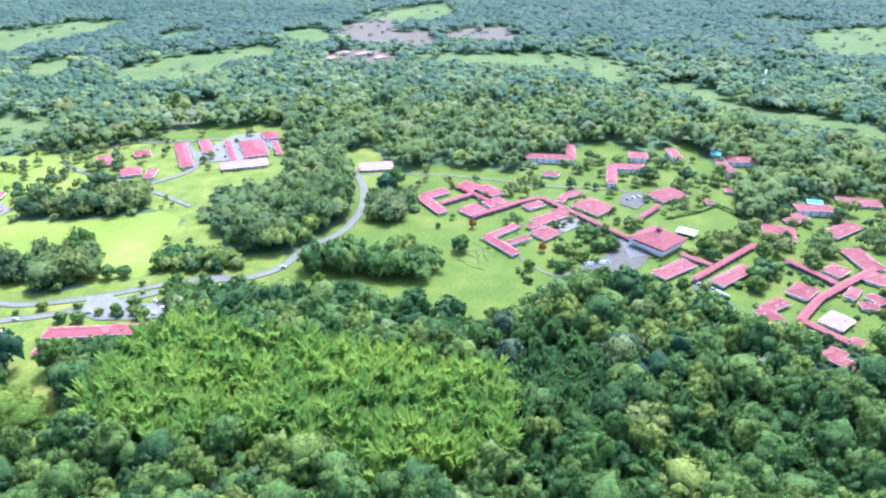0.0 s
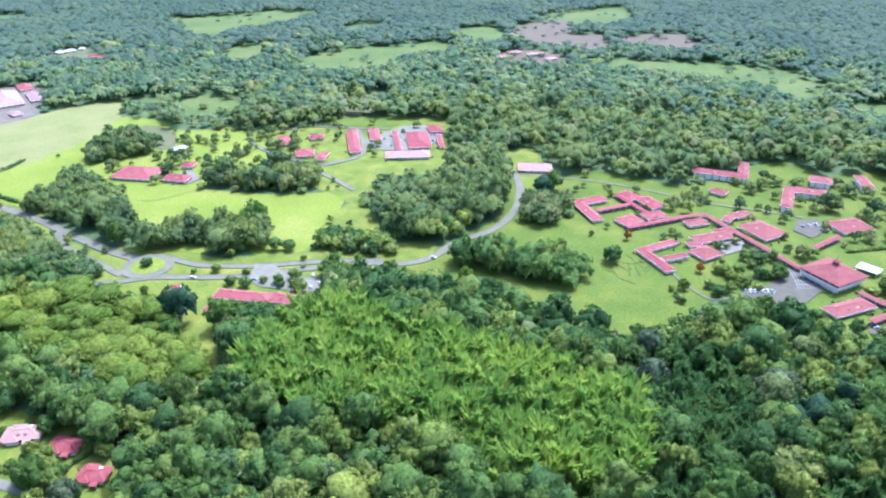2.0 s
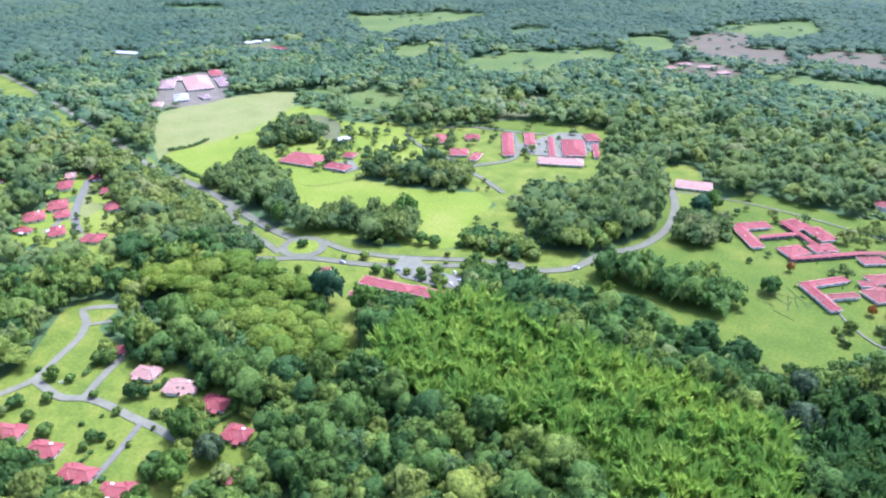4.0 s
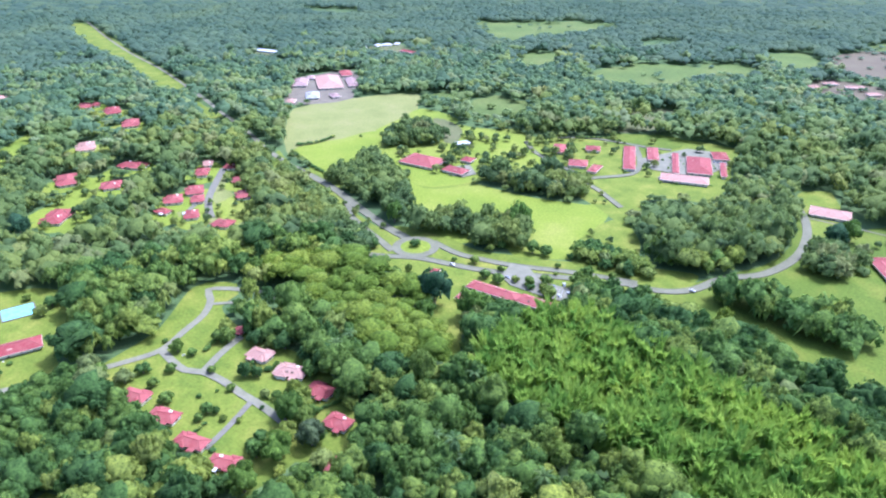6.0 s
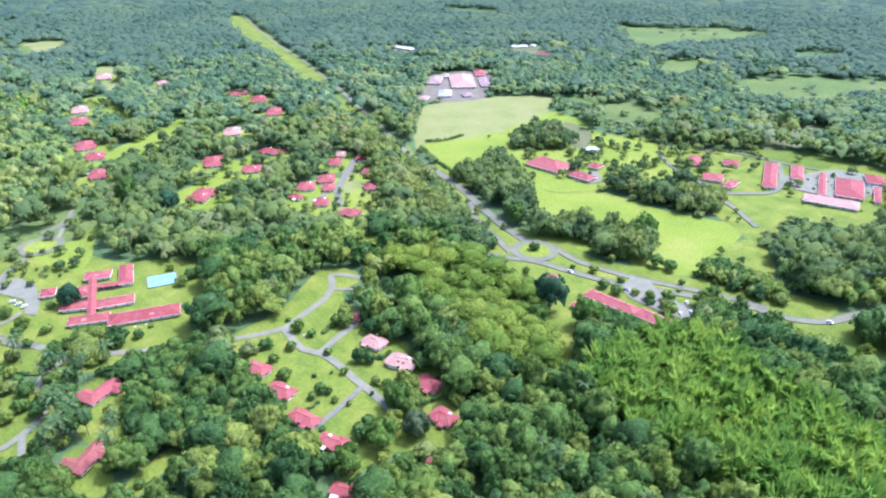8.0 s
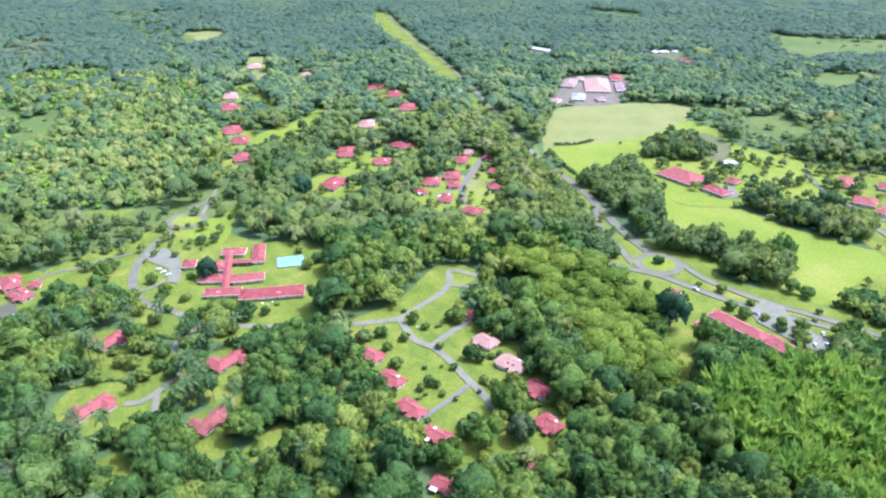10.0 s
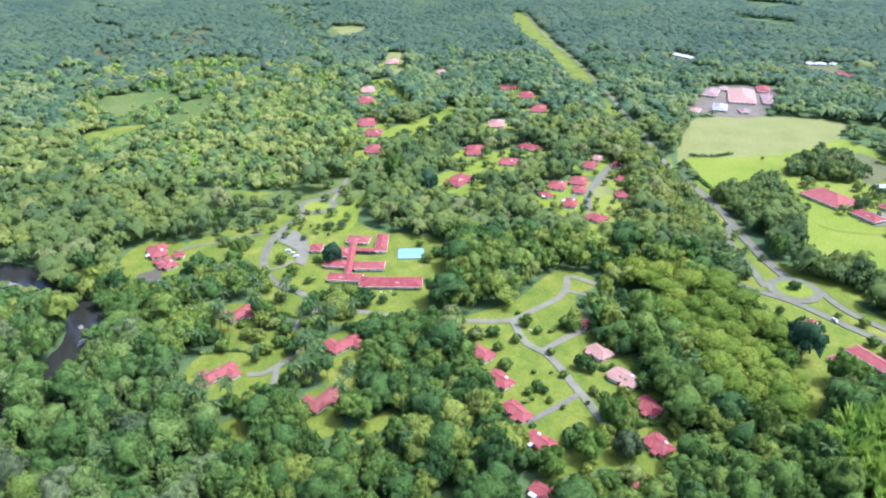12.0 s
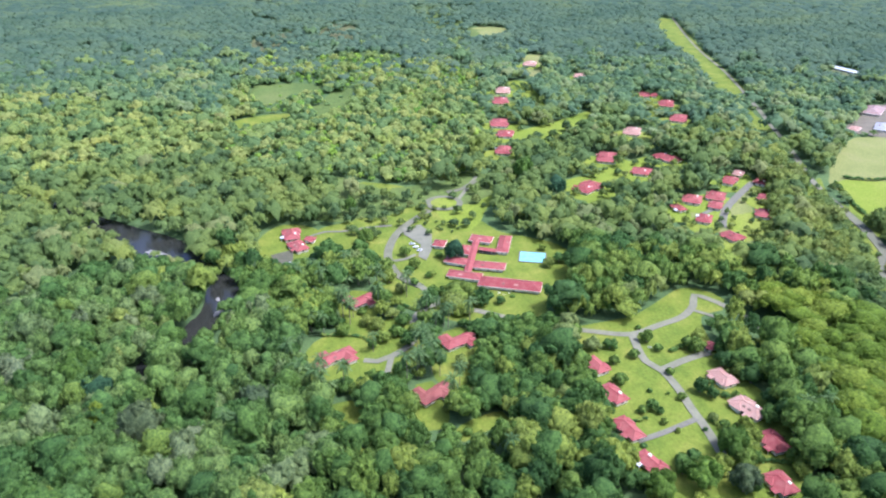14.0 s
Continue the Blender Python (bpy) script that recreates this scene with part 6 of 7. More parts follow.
tree(-756, 219, 3.6)
tree(-652, 205, 5.0)
tree(-706, 261, 4.2)
tree(-657, 222, 3.4)
tree(-654, 226, 5.1)
tree(-559, 179, 5.8)
tree(-616, 167, 5.2)
tree(-730, 227, 4.4)
tree(-603, 185, 5.8)
tree(-685, 219, 4.5)
tree(-574, 202, 4.7)
tree(-681, 209, 5.5)
tree(-730, 249, 4.3)
tree(-622, 183, 3.2)
tree(-736, 228, 4.4)
tree(-598, 237, 4.2)
tree(-691, 274, 4.1)
tree(-720, 274, 5.3)
tree(-749, 241, 3.8)
tree(-661, 216, 4.6)
tree(-651, 268, 5.9)
tree(-540, 254, 3.3)
tree(-436, 185, 5.1)
tree(-683, 338, 4.2)
tree(-528, 282, 4.8)
tree(-466, 257, 4.9)
tree(-736, 306, 5.3)
tree(-445, 201, 5.5)
tree(-535, 301, 6.0)
tree(-422, 218, 3.4)
tree(-531, 284, 5.9)
tree(-581, 339, 4.3)
tree(-552, 243, 3.9)
tree(-641, 334, 3.5)
tree(-678, 329, 4.1)
tree(-416, 226, 3.6)
tree(-477, 184, 5.9)
tree(-641, 326, 3.7)
tree(-405, 221, 3.1)
tree(-570, 243, 3.8)
tree(-548, 291, 5.3)
tree(-546, 228, 5.9)
tree(-652, 345, 3.3)
tree(-555, 283, 4.1)
tree(-508, 240, 5.9)
tree(-526, 227, 3.8)
tree(-468, 225, 3.4)
tree(-477, 224, 3.0)
tree(-533, 284, 4.5)
tree(-451, 221, 3.2)
tree(-691, 341, 4.2)
tree(-711, 332, 3.9)
tree(-491, 229, 5.8)
tree(-528, 241, 5.1)
tree(-402, 221, 6.0)
tree(-652, 297, 5.8)
tree(-571, 233, 5.2)
tree(-559, 273, 5.8)
tree(-527, 233, 5.5)
tree(-598, 252, 4.5)
tree(-617, 309, 4.4)
tree(-705, 294, 4.0)
tree(-441, 177, 3.8)
tree(-472, 203, 5.2)
tree(-463, 197, 4.9)
tree(-501, 228, 3.7)
tree(-453, 192, 4.3)
tree(-603, 340, 3.4)
tree(-495, 195, 4.7)
tree(-729, 300, 5.5)
tree(-441, 206, 3.1)
tree(-650, 330, 5.2)
tree(-492, 244, 3.7)
tree(-623, 359, 3.2)
tree(-652, 343, 3.2)
tree(-492, 230, 5.7)
tree(-659, 351, 4.9)
tree(-628, 349, 5.3)
tree(-607, 269, 3.0)
tree(-507, 267, 5.7)
tree(-451, 300, 2.4)
tree(-377, 232, 2.4)
tree(-447, 264, 2.2)
tree(-401, 261, 3.3)
tree(-469, 286, 3.0)
tree(-407, 286, 3.1)
tree(-429, 324, 2.5)
tree(-407, 270, 3.8)
tree(-391, 264, 2.8)
tree(-364, 262, 2.6)
tree(-457, 273, 2.7)
tree(-417, 311, 3.3)
tree(-360, 248, 2.2)
tree(-415, 299, 2.2)
tree(-370, 255, 3.2)
tree(-384, 221, 2.8)
tree(-381, 263, 2.5)
tree(-433, 282, 2.2)
tree(-408, 238, 2.8)
tree(-442, 329, 2.6)
tree(-381, 229, 3.6)
tree(-390, 291, 2.2)
tree(-445, 291, 2.1)
tree(-430, 293, 2.2)
tree(-368, 244, 3.9)
tree(-458, 304, 3.5)
tree(-440, 24, 1.8)
tree(-420, 67, 2.7)
tree(-436, 32, 4.1)
tree(-459, 44, 2.9)
tree(-434, 66, 3.2)
tree(-438, 67, 3.7)
tree(-462, 50, 1.7)
tree(-427, 66, 2.8)
tree(-420, 63, 2.9)
tree(-421, 31, 2.3)
tree(-416, 39, 3.2)
tree(-466, 28, 3.4)
tree(-461, 61, 4.2)
tree(-469, 29, 1.8)
tree(-427, 40, 3.8)
tree(-427, 25, 1.9)
tree(-452, 51, 2.5)
tree(-428, 20, 1.9)
tree(-441, 59, 3.1)
tree(-432, 51, 3.9)
tree(-442, 68, 2.5)
tree(-455, 68, 2.7)
tree(-402, 34, 1.9)
tree(-412, 48, 3.5)
tree(-413, 15, 2.4)
tree(-415, 59, 2.7)
tree(-400, 84, 1.7)
tree(-408, 80, 2.2)
tree(-400, 73, 1.4)
tree(-433, 74, 2.3)
tree(-396, 79, 1.3)
tree(-413, 72, 1.4)
tree(-402, 53, 2.4)
tree(-406, 56, 2.1)
tree(-410, 64, 1.5)
tree(-437, 63, 2.1)
tree(-403, 72, 1.9)
tree(-422, 69, 2.2)
tree(-323, 64, 3.1)
tree(-319, 69, 1.7)
tree(-321, 55, 1.9)
tree(-347, 45, 3.1)
tree(-335, 46, 2.5)
tree(-312, 95, 2.6)
tree(-329, 39, 3.1)
tree(-310, 80, 2.8)
tree(-307, 87, 2.8)
tree(-327, 38, 3.6)
tree(-341, 55, 2.3)
tree(-337, 46, 1.8)
tree(-342, 57, 2.5)
tree(-322, 58, 2.4)
tree(-203, 107, 2.1)
tree(-224, 160, 1.4)
tree(-221, 138, 0.9)
tree(-204, 128, 1.8)
tree(-196, 155, 1.9)
tree(-186, 149, 1.9)
tree(-210, 129, 1.8)
tree(-194, 156, 1.5)
tree(-233, 123, 1.2)
tree(-197, 142, 1.1)
tree(-198, 131, 1.4)
tree(-221, 110, 1.4)
tree(-236, 121, 0.9)
tree(-229, 118, 1.0)
tree(-226, 106, 2.1)
tree(-214, 165, 2.1)
tree(-246, 121, 0.9)
tree(-222, 108, 1.9)
# trees along the main road
tree(-419, 365, 3)
tree(-421, 352, 2.5)
tree(-317, 317, 2.5)
tree(-304, 316, 2.5)
tree(-285, 306, 2.5)
tree(-272, 305, 2.5)
tree(-239, 296, 2.2)
tree(-382, 337, 4)
tree(-361, 321, 4.2)
tree(-325, 309, 4.5)
tree(-318, 295, 4.5)
tree(-339, 309, 4)
tree(-294, 287, 5)
tree(-300, 301, 4)
tree(-285, 276, 5)
tree(-275, 283, 5)
tree(-299, 277, 5)
tree(-280, 296, 4)
tree(-351, 304, 5)
tree(-269, 272, 4)
# trees along the avenue
tree(-210, 295, 1.8)
tree(-199, 300, 3)
tree(-182, 301, 2.2)
tree(-185, 289, 3.5)
tree(-176, 289, 3.8)
tree(-161, 296, 3.3)
tree(-154, 302, 4)
tree(-146, 291, 4.5)
tree(-155, 315, 1.5)
tree(-139, 310, 5)
tree(-132, 303, 6)
tree(-128, 329, 2.5)
tree(-223, 270, 2.5)
tree(-171, 333, 4.5)
tree(-179, 331, 4.5)
tree(-182, 270, 3)
tree(-156, 251, 7)
tree(-150, 257, 6.5)
tree(-153, 277, 3.2)
tree(-147, 278, 3.2)
tree(-153, 239, 6)
tree(-150, 227, 6)
tree(-163, 265, 5)
tree(-139, 320, 4.5)
tree(-129, 310, 6)
tree(-121, 306, 6)
tree(-127, 290, 6)
tree(-158, 323, 2)
tree(-137, 340, 2.5)
tree(-122, 343, 3)
tree(-157, 337, 2.5)
tree(-154, 350, 3)
tree(-161, 358, 2.5)
tree(-145, 350, 2.5)
tree(-148, 370, 3)
tree(-162, 373, 3)
tree(41, 337, 1.8)
tree(43, 332, 1.6)
tree(44, 327, 2.0)
tree(46, 325, 1.8)
tree(74, 393, 2.5)
tree(72, 357, 3)
tree(77, 364, 3.5)
tree(67, 362, 3)
tree(-298, 17, 3.5)
tree(-293, 22, 4)
tree(-303, 30, 4)
tree(-296, 35, 4)
tree(-288, 40, 4)
tree(-286, 30, 3.5)
tree(-283, 23, 4)
tree(-296, 45, 4)
tree(-300, 50, 3.5)
tree(-292, 5, 4)
tree(-283, 45, 4)
tree(-278, 35, 4)
tree(-301, -0, 4)
tree(142, 466, 7)
tree(134, 459, 5)
tree(55, 454, 6)
tree(107, 493, 5.5)
tree(111, 513, 5)
tree(116, 446, 3.5)
tree(114, 393, 4.5)
tree(163, 497, 6)
tree(173, 494, 6)
tree(69, 464, 3)
tree(48, 450, 4)
tree(159, 511, 5)
tree(100, 482, 3)
tree(68, 393, 3.5)
tree(80, 401, 3.5)
tree(87, 412, 3)
tree(36, 451, 4)
tree(28, 439, 3)
tree(11, 414, 3.5)
tree(62, 473, 4.5)
tree(133, 490, 3.5)
tree(167, 448, 5)
tree(157, 425, 5)
tree(170, 370, 7.5)
tree(164, 363, 5)
tree(154, 362, 5)
tree(167, 325, 7)
tree(161, 322, 5)
tree(142, 322, 3.5)
tree(136, 317, 3)
tree(193, 369, 5)
tree(183, 389, 5)
tree(-156, 266, 3.2)
tree(-148, 267, 3.5)
tree(-138, 267, 3.8)
tree(-158, 293, 2.5)
tree(-152, 295, 2.5)
tree(-169, 295, 2.5)
# trees of the campus
tree(10, 362, 6)
tree(6, 405, 2.5)
tree(-3, 393, 1.8)
tree(39, 398, 3)
tree(44, 405, 3)
tree(6, 456, 3)
tree(46, 444, 6)
tree(55, 439, 5)
tree(40, 449, 4.5)
tree(-12, 488, 4)
tree(2, 470, 2)
tree(-12, 468, 2.5)
tree(-22, 439, 6)
tree(-27, 416, 5)
tree(-34, 407, 6)
tree(-42, 416, 6)
tree(-47, 440, 5)
tree(90, 467, 3)
tree(100, 456, 3)
tree(112, 439, 3.5)
tree(115, 389, 4.5)
tree(121, 394, 4)
tree(70, 362, 3.5)
tree(66, 364, 3)
tree(85, 374, 3)
tree(89, 362, 3.5)
tree(82, 381, 3)
tree(94, 363, 3)
tree(74, 353, 3.5)
tree(79, 350, 3.5)
tree(85, 348, 3)
tree(47, 340, 3.5)
tree(146, 465, 5.5)
tree(139, 469, 5.5)
tree(169, 465, 4.5)
tree(190, 464, 4.5)
tree(197, 459, 4)
tree(149, 421, 4.2)
tree(158, 421, 4.2)
tree(168, 426, 4.2)
tree(141, 412, 2.5)
tree(203, 449, 5)
tree(214, 453, 6)
tree(60, 345, 3)
tree(64, 338, 4)
tree(70, 342, 3.5)
tree(132, 491, 3)
tree(105, 491, 2.5)
tree(69, 459, 3)
tree(-17, 459, 3)
tree(191, 415, 5)
tree(195, 403, 5)
tree(201, 391, 4.2)
tree(162, 376, 4.8)
tree(167, 368, 5)
tree(179, 376, 5)
tree(149, 361, 5)
tree(151, 350, 5)
tree(167, 377, 3.5)
tree(212, 359, 7.5)
tree(222, 371, 6.5)
tree(202, 344, 6.5)
tree(251, 399, 6.5)
tree(247, 403, 5)
tree(179, 335, 5.5)
tree(172, 335, 5)
tree(179, 351, 5.5)
tree(162, 323, 5.5)
tree(155, 321, 5)
tree(178, 327, 1.8)
tree(237, 335, 4)
tree(201, 290, 3)
tree(162, 275, 7)
tree(155, 270, 7)
tree(153, 278, 6)
tree(262, 379, 4)
tree(273, 403, 4)
tree(188, 372, 4)
tree(200, 361, 3)
tree(223, 395, 3)
tree(206, 303, 2)
tree(136, 323, 2.5)
tree(201, 274, 3)
tree(110, 326, 4)
tree(103, 323, 4.5)
tree(98, 326, 5)
tree(117, 320, 5)
tree(124, 317, 4)
tree(86, 329, 4)
# trees round the housing loop
tree(-258, 127, 3.6)
tree(-249, 135, 2.8)
tree(-234, 145, 2.2)
tree(-220, 152, 3.6)
tree(-251, 163, 4)
tree(-256, 170, 3.6)
tree(-213, 127, 2.8)
tree(-232, 121, 3.6)
tree(-231, 116, 3.2)
tree(-245, 176, 4.2)
tree(-236, 175, 4.6)
tree(-215, 161, 3.6)
tree(-217, 142, 2.2)
tree(-224, 131, 1.3)
tree(-217, 108, 3)
tree(-228, 175, 4)
tree(-216, 155, 3)
tree(-271, 147, 1.5)
tree(-187, 147, 5)
tree(-194, 157, 3.5)
tree(-196, 162, 2.5)
tree(-193, 114, 2.6)
tree(-192, 109, 2.6)
tree(-183, 129, 3.2)
tree(-182, 124, 3)
tree(-201, 109, 2)
tree(-197, 150, 2.5)
tree(-202, 148, 2.2)
tree(-178, 152, 3)
tree(-175, 165, 3.5)
tree(-168, 164, 4)
tree(-174, 106, 3.5)
# trees round the guest house
tree(-354, 49, 4)
tree(-370, 46, 3.6)
tree(-442, 42, 3.6)
tree(-423, 30, 3.6)
tree(-429, 48, 2.6)
tree(-433, 22, 3.6)
tree(-422, 16, 3.6)
tree(-399, 31, 2)
tree(-409, 25, 1.4)
tree(-395, 64, 3)
tree(-409, 76, 2.2)
tree(-413, 82, 1.4)
tree(-403, 89, 4)
tree(-414, 96, 3.6)
tree(-364, 71, 3)
tree(-364, 65, 2.6)
tree(-355, 67, 2.6)
tree(-334, 71, 2.6)
tree(-319, 61, 4.5)
tree(-316, 70, 4.5)
tree(-315, 76, 3.6)
tree(-320, 54, 4)
tree(-351, 32, 5.5)
tree(-342, 55, 1.3)
tree(-432, 108, 2.6)
tree(-433, 81, 2.2)
tree(-397, 47, 1.5)
tree(-432, 9, 4)
tree(-425, 2, 4)
tree(-452, 27, 4)
tree(-449, 18, 4)
tree(-455, 37, 4)
tree(-457, 49, 3.5)
tree(-460, 62, 3.5)
tree(-414, 66, 2)
tree(-341, 92, 2)
tree(-362, 127, 2.5)
tree(-341, 124, 3.5)
tree(-346, 132, 4)
# trees in the villa gardens
tree(-254, 28, 4.4)
tree(-229, 45, 5.2)
tree(-212, 49, 2.2)
tree(-310, 16, 4.5)
tree(-307, 26, 4.5)
tree(-310, 48, 4)
tree(-247, 22, 4.5)
tree(-244, 12, 5)
tree(-248, 3, 4.5)
tree(-237, 23, 4.5)
tree(-266, 70, 3)
tree(-263, 45, 3)
tree(-256, 56, 4)
tree(-278, 18, 2.2)
tree(-287, 44, 2.2)
tree(-287, 34, 2.2)
# trees between the upper houses
tree(-654, 198, 5)
tree(-631, 199, 5)
tree(-683, 229, 5)
tree(-684, 204, 4)
tree(-606, 212, 4.5)
tree(-624, 227, 5)
tree(-570, 188, 5)
tree(-596, 181, 3.5)
tree(-562, 205, 5)
tree(-666, 186, 4)
tree(-482, 215, 3)
tree(-475, 198, 4)
tree(-474, 222, 4)
tree(-434, 194, 4)
tree(-443, 186, 3)
tree(-667, 328, 4)
tree(-629, 322, 4)
tree(-685, 325, 4)
tree(-405, 251, 2.5)
tree(-381, 254, 2.5)
tree(-376, 273, 2.5)
tree(-358, 262, 3)
tree(-412, 245, 3)
tree(-437, 275, 3)
tree(-428, 292, 2.5)
tree(-432, 314, 3)
tree(-377, 279, 2)
tree(-484, 273, 4)
tree(-492, 255, 4)
tree(-462, 105, 3.5)
tree(-469, 116, 4)
tree(-449, 90, 4)
# thin trees beside the avenue and on the roundabout
tree(-393, 332, 4)
tree(-364, 322, 4.5)
tree(-337, 308, 4)
tree(-326, 312, 3.5)
tree(-311, 288, 5)
tree(-298, 292, 4.5)
tree(-300, 309, 3)
tree(-287, 274, 5)
tree(-274, 275, 5)
tree(-256, 270, 4)
tree(-280, 291, 3.5)
tree(-377, 341, 3)
tree(-416, 360, 3.5)
tree(-259, 281, 3.5)
tree(-272, 263, 5)
tree(-302, 273, 5)
tree(-348, 303, 4.5)
tree(-325, 288, 5)
tree(-239, 296, 3.4, 3)
# trees that stand out
specimen(-182, 144, 6.5, 1)
specimen(-167, 108, 6, 1)
specimen(-169, 126, 6, 1)
specimen(-165, 139, 5.5, 0)
specimen(18, 392, 2.4, 5)
specimen(57, 361, 2.6, 5)
specimen(78, 252, 9, 0)
specimen(53, 189, 8.5, 1)
specimen(29, 252, 7, 0)
specimen(-81, 412, 6, 2)
specimen(73, 279, 6, 0)
specimen(103, 252, 8, 3)
specimen(90, 241, 7, 3)
specimen(79, 233, 7, 3)
specimen(28, 273, 7, 0)
specimen(-63, 313, 5, 2)
specimen(-32, 459, 6.5, 1)
specimen(-102, 182, 5, 4)
specimen(-38, 444, 7, 3)
specimen(-184, 234, 6, 1)
specimen(-242, -93, 4.5, 2)
specimen(-331, -21, 8, 1)
specimen(-274, -108, 8, 1)
specimen(-228, -74, 9, 4)
specimen(-237, -32, 7, 0)
specimen(-224, 50, 5.5, 1)
specimen(-256, -97, 7, 3)
specimen(-436, 18, 5, 1)
specimen(-190, 250, 9.5, 3)
specimen(-168, 251, 7.5, 1)
specimen(-307, 420, 2.6, 0)
specimen(-470, 146, 8.5, 1)
specimen(-441, 162, 7, 3)
specimen(-272, 316, 6, 1)
specimen(-203, 354, 8, 1)
specimen(-319, 143, 7, 1)
specimen(-359, 73, 6, 3)
joined("park_trees", np.array(DISTANT), HALF, LEAF_WARM, "scattered green park trees on the far lawns", "trees")
# palms
palm(-348, -8, 3.4)
palm(-333, -4, 3.4)
palm(-305, 6, 3.4)
palm(-274, -15, 3.2)
palm(-252, -11, 3)
palm(-244, -6, 3.2)
palm(-239, -3, 3)
palm(-275, 18, 2.4)
palm(-253, 38, 3)
palm(-251, 35, 3)
palm(-254, 42, 3)
palm(-270, 38, 3)
palm(-264, 41, 3)
palm(-251, 45, 3)
palm(-340, 16, 2.8)
palm(-339, 22, 2.8)
palm(-253, -16, 3)
palm(-299, 43, 2.8)
palm(-343, 4, 3)
palm(-328, 10, 3)
palm(-297, -21, 3)
palm(-293, -4, 3)
palm(-114, 161, 3.2)
palm(-123, 162, 3)
palm(-79, 164, 3.4)
palm(-158, 194, 3)
palm(-193, 181, 3)
palm(-108, 160, 3)
palm(-131, 200, 3)
palm(-329, -4, 3.2)
palm(-324, -0, 3)
palm(-307, 11, 3)
palm(-315, 6, 3.2)
palm(-343, 18, 2.8)
palm(-338, 26, 2.8)
palm(-301, 52, 3)
palm(-289, 56, 3)
palm(-272, 40, 3)
palm(-316, -6, 3)
palm(-320, -13, 3)
palm(-290, 54, 3)
palm(-272, 43, 3)
palm(-266, 39, 3.3)
palm(-257, 42, 3.6)
palm(-345, -3, 3)
palm(-308, 6, 3.3)
palm(-299, 47, 3.6)
palm(-250, -13, 3)
palm(-253, -6, 3.3)
palm(-244, -8, 3.6)
palm(-284, 49, 3)
palm(-247, 30, 3.3)
palm(-247, 3, 3.6)
palm(-228, -43, 3)
palm(-221, -37, 3.3)
palm(-339, -16, 3.6)
palm(-262, 44, 3)
palm(-252, 36, 3.3)
palm(-334, 4, 3.6)
palm(-329, 28, 3)
palm(-310, 24, 3.3)
palm(-301, 9, 3.6)
palm(-297, -10, 3)
palm(-282, -19, 3.3)
palm(-266, -20, 3.6)
palm(-242, 52, 3)
palm(-229, 46, 3.3)
palm(-350, 10, 3.6)
palm(-352, 22, 3)
palm(-322, 40, 3.3)
palm(-286, 66, 3.6)
palm(-199, 185, 3)
palm(-192, 189, 3.2)
# clipped hedges
hedge(1.6, [(141, 405), (166, 416), (174, 422)])
hedge(2.0, [(176, 428), (186, 412), (195, 393)])
hedge(1.8, [(-428, 373), (-400, 361), (-378, 354), (-363, 353)])
hedge(1.8, [(-436, 386), (-428, 402), (-428, 420)])
hedge(1.2, [(-293, -5), (-289, 12), (-279, 20)])
hedge(1.5, [(-250, 154), (-253, 163), (-249, 163)])
hedge(1.2, [(-178, 152), (-176, 160), (-172, 168)])
hedge(1.0, [(-206, 112), (-207, 117), (-208, 122)])
hedge(1.5, [(-201, 148), (-195, 149), (-195, 153)])
low_hedge(0.5, [(8, 366), (20, 362), (27, 367)])
low_hedge(0.5, [(11, 360), (19, 354), (21, 358)])
low_hedge(0.5, [(6, 352), (13, 348)])
low_hedge(0.5, [(13, 345), (20, 341)])
low_hedge(0.5, [(18, 373), (27, 360), (33, 367)])
low_hedge(0.45, [(19, 364), (20, 348)])
low_hedge(0.45, [(22, 363), (25, 350)])
low_hedge(0.45, [(25, 362), (29, 355)])
low_hedge(0.45, [(9, 352), (13, 350)])
low_hedge(0.45, [(12, 359), (17, 356)])
low_hedge(0.45, [(19, 342), (23, 339)])
low_hedge(0.45, [(29, 357), (32, 363)])
hedge(1.2, [(-324, 32), (-313, 38), (-307, 44)])
hedge(1.5, [(-232, 561), (-259, 544)])
car_row(78.6, 344.8, 91.6, 347.4, 7, 91)
car_row(133.7, 324.2, 137.4, 319.0, 4, 5)
car_row(138.8, 319.0, 144.7, 310.5, 5, 5)
car_row(-149.2, 301.9, -145.6, 307.1, 2, 125)
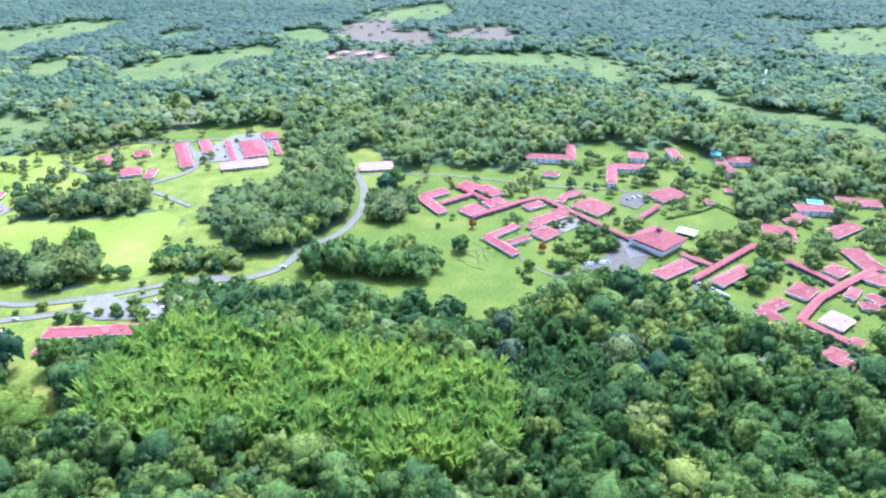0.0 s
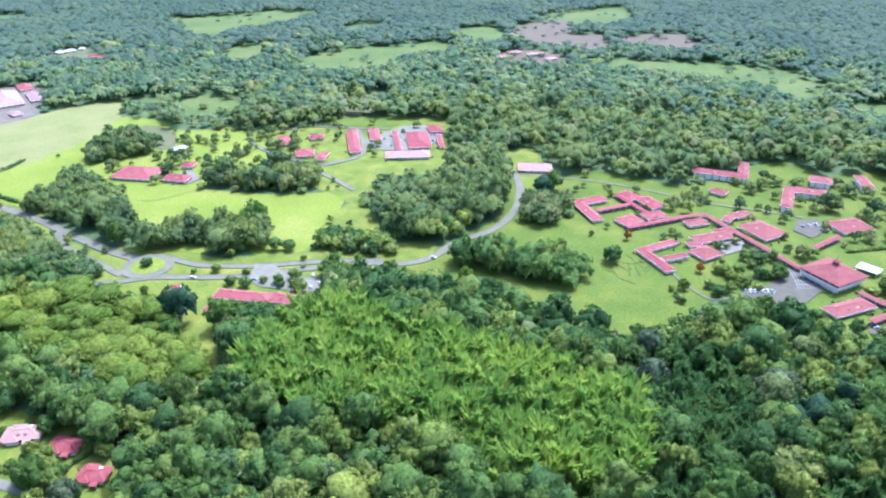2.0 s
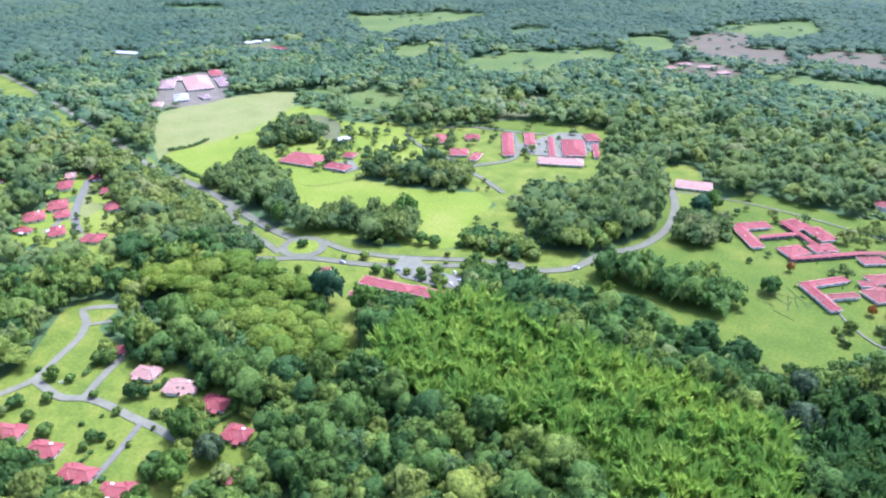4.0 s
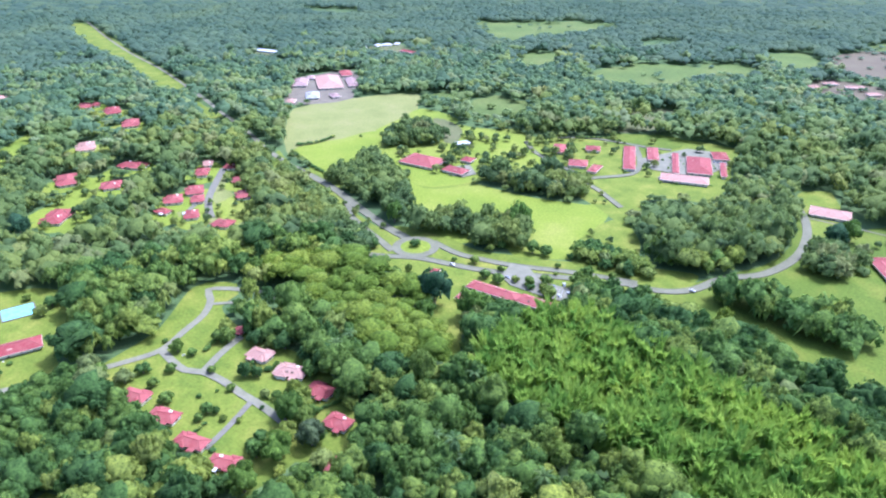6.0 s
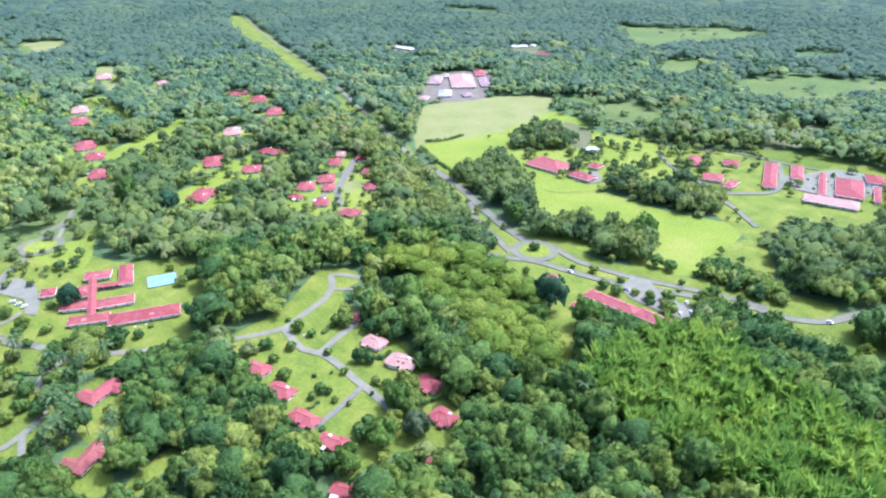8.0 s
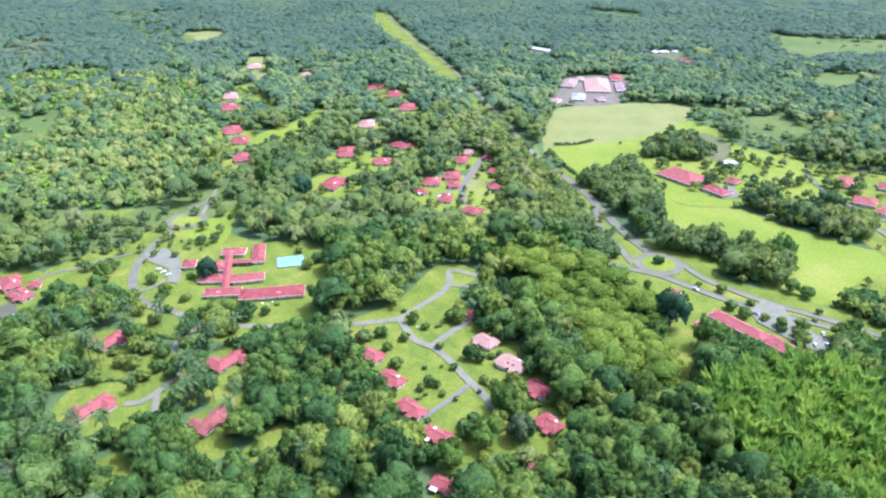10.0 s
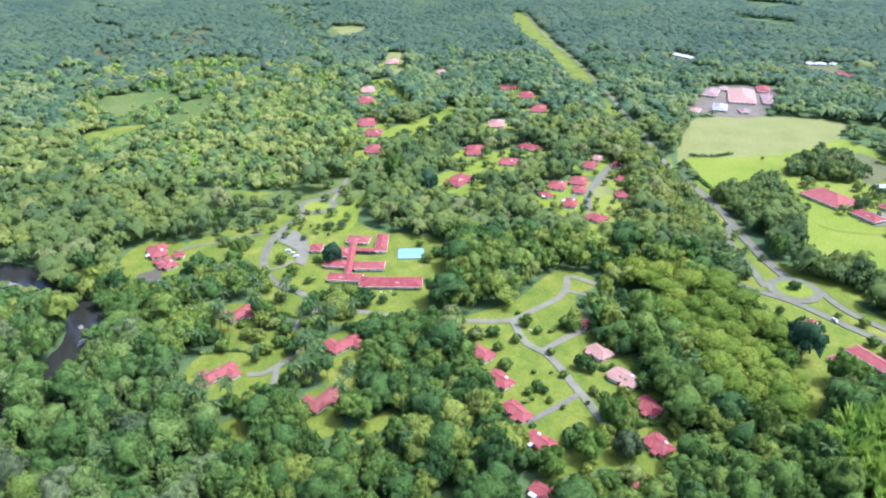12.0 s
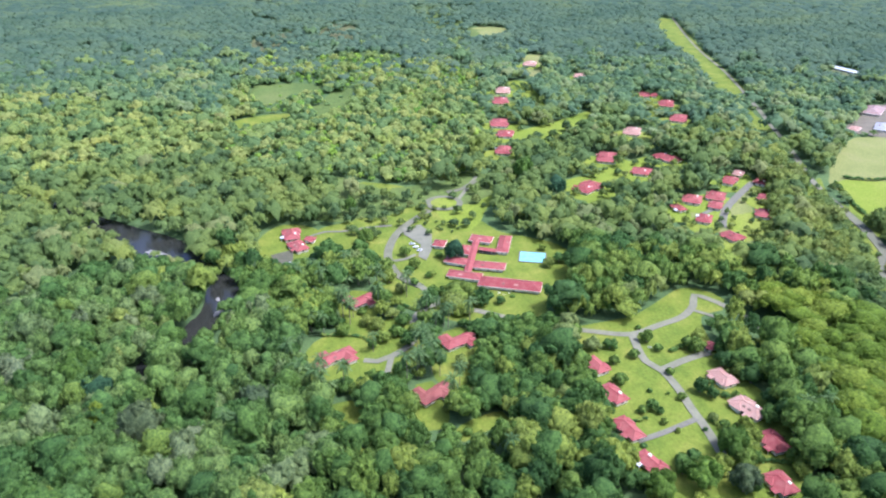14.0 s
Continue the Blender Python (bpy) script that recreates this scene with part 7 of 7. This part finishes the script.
car_row(-141.9, 294.9, -139.0, 300.0, 2, 141)
car_row(-174.5, 295.4, -171.6, 294.8, 1, 19)
car_row(-369.3, -25.3, -370.5, -20.5, 3, 184)
car_row(122.7, 434.3, 131.3, 439.0, 3, 118)
car_row(-149.5, 500.2, -136.7, 507.0, 5, 108)
car_row(-143.0, 551.1, -134.9, 552.7, 4, 91)
car_row(-87.8, 341.7, -84.7, 342.2, 1, 9)
car_row(-383.3, 51.8, -374.1, 54.9, 3, 98)
car_row(-207.6, 289.9, -204.3, 290.3, 1, 7)


# ---- small things on the lawns ----
def sign_board(x, y):
    base = new("sign_board")
    base.matrix_basis = pose(x, y, 0.04, 0, 0, 60) @ Matrix.Scale(1 / PLAN, 4)
    part_of("board", box_mesh("board", 2.2, 0.12, 1.1, WALL, 0.03), base, pose(0, 0, 1.5))
    for sx in (-0.9, 0.9):
        part_of("post", rod("post", (0, 0, 0), (0, 0, 1.2), 0.07, WALL), base, pose(sx, 0, 0))
    tagged(base, "small white sign board on two posts on the grass", "sign")


def garden_bench(x, y):
    base = new("garden_bench")
    base.matrix_basis = pose(x, y, 0.04, 0, 0, R.uniform(0, 360)) @ Matrix.Scale(1 / PLAN, 4)
    part_of("seat", box_mesh("seat", 1.7, 0.5, 0.08, WALL, 0.02), base, pose(0, 0, 0.45))
    part_of("backrest", box_mesh("backrest", 1.7, 0.07, 0.5, WALL, 0.02), base, pose(0, 0.24, 0.72, -8))
    for sx in (-0.75, 0.75):
        for sy in (-0.2, 0.2):
            part_of("leg", rod("leg", (0, 0, 0), (0, 0, 0.45), 0.04, WALL), base, pose(sx, sy, 0))
    tagged(base, "white painted garden bench on the lawn", "bench", "garden benches")


sign_board(-254, 145)
garden_bench(-317, 89)
garden_bench(-315, 91)
garden_bench(-316, 94)

# ---- from the plan's units to metres ----
for ob in scene.objects:
    if ob.parent is None and ob.type in ("MESH", "EMPTY"):
        ob.matrix_basis = Matrix.Scale(PLAN, 4) @ ob.matrix_basis
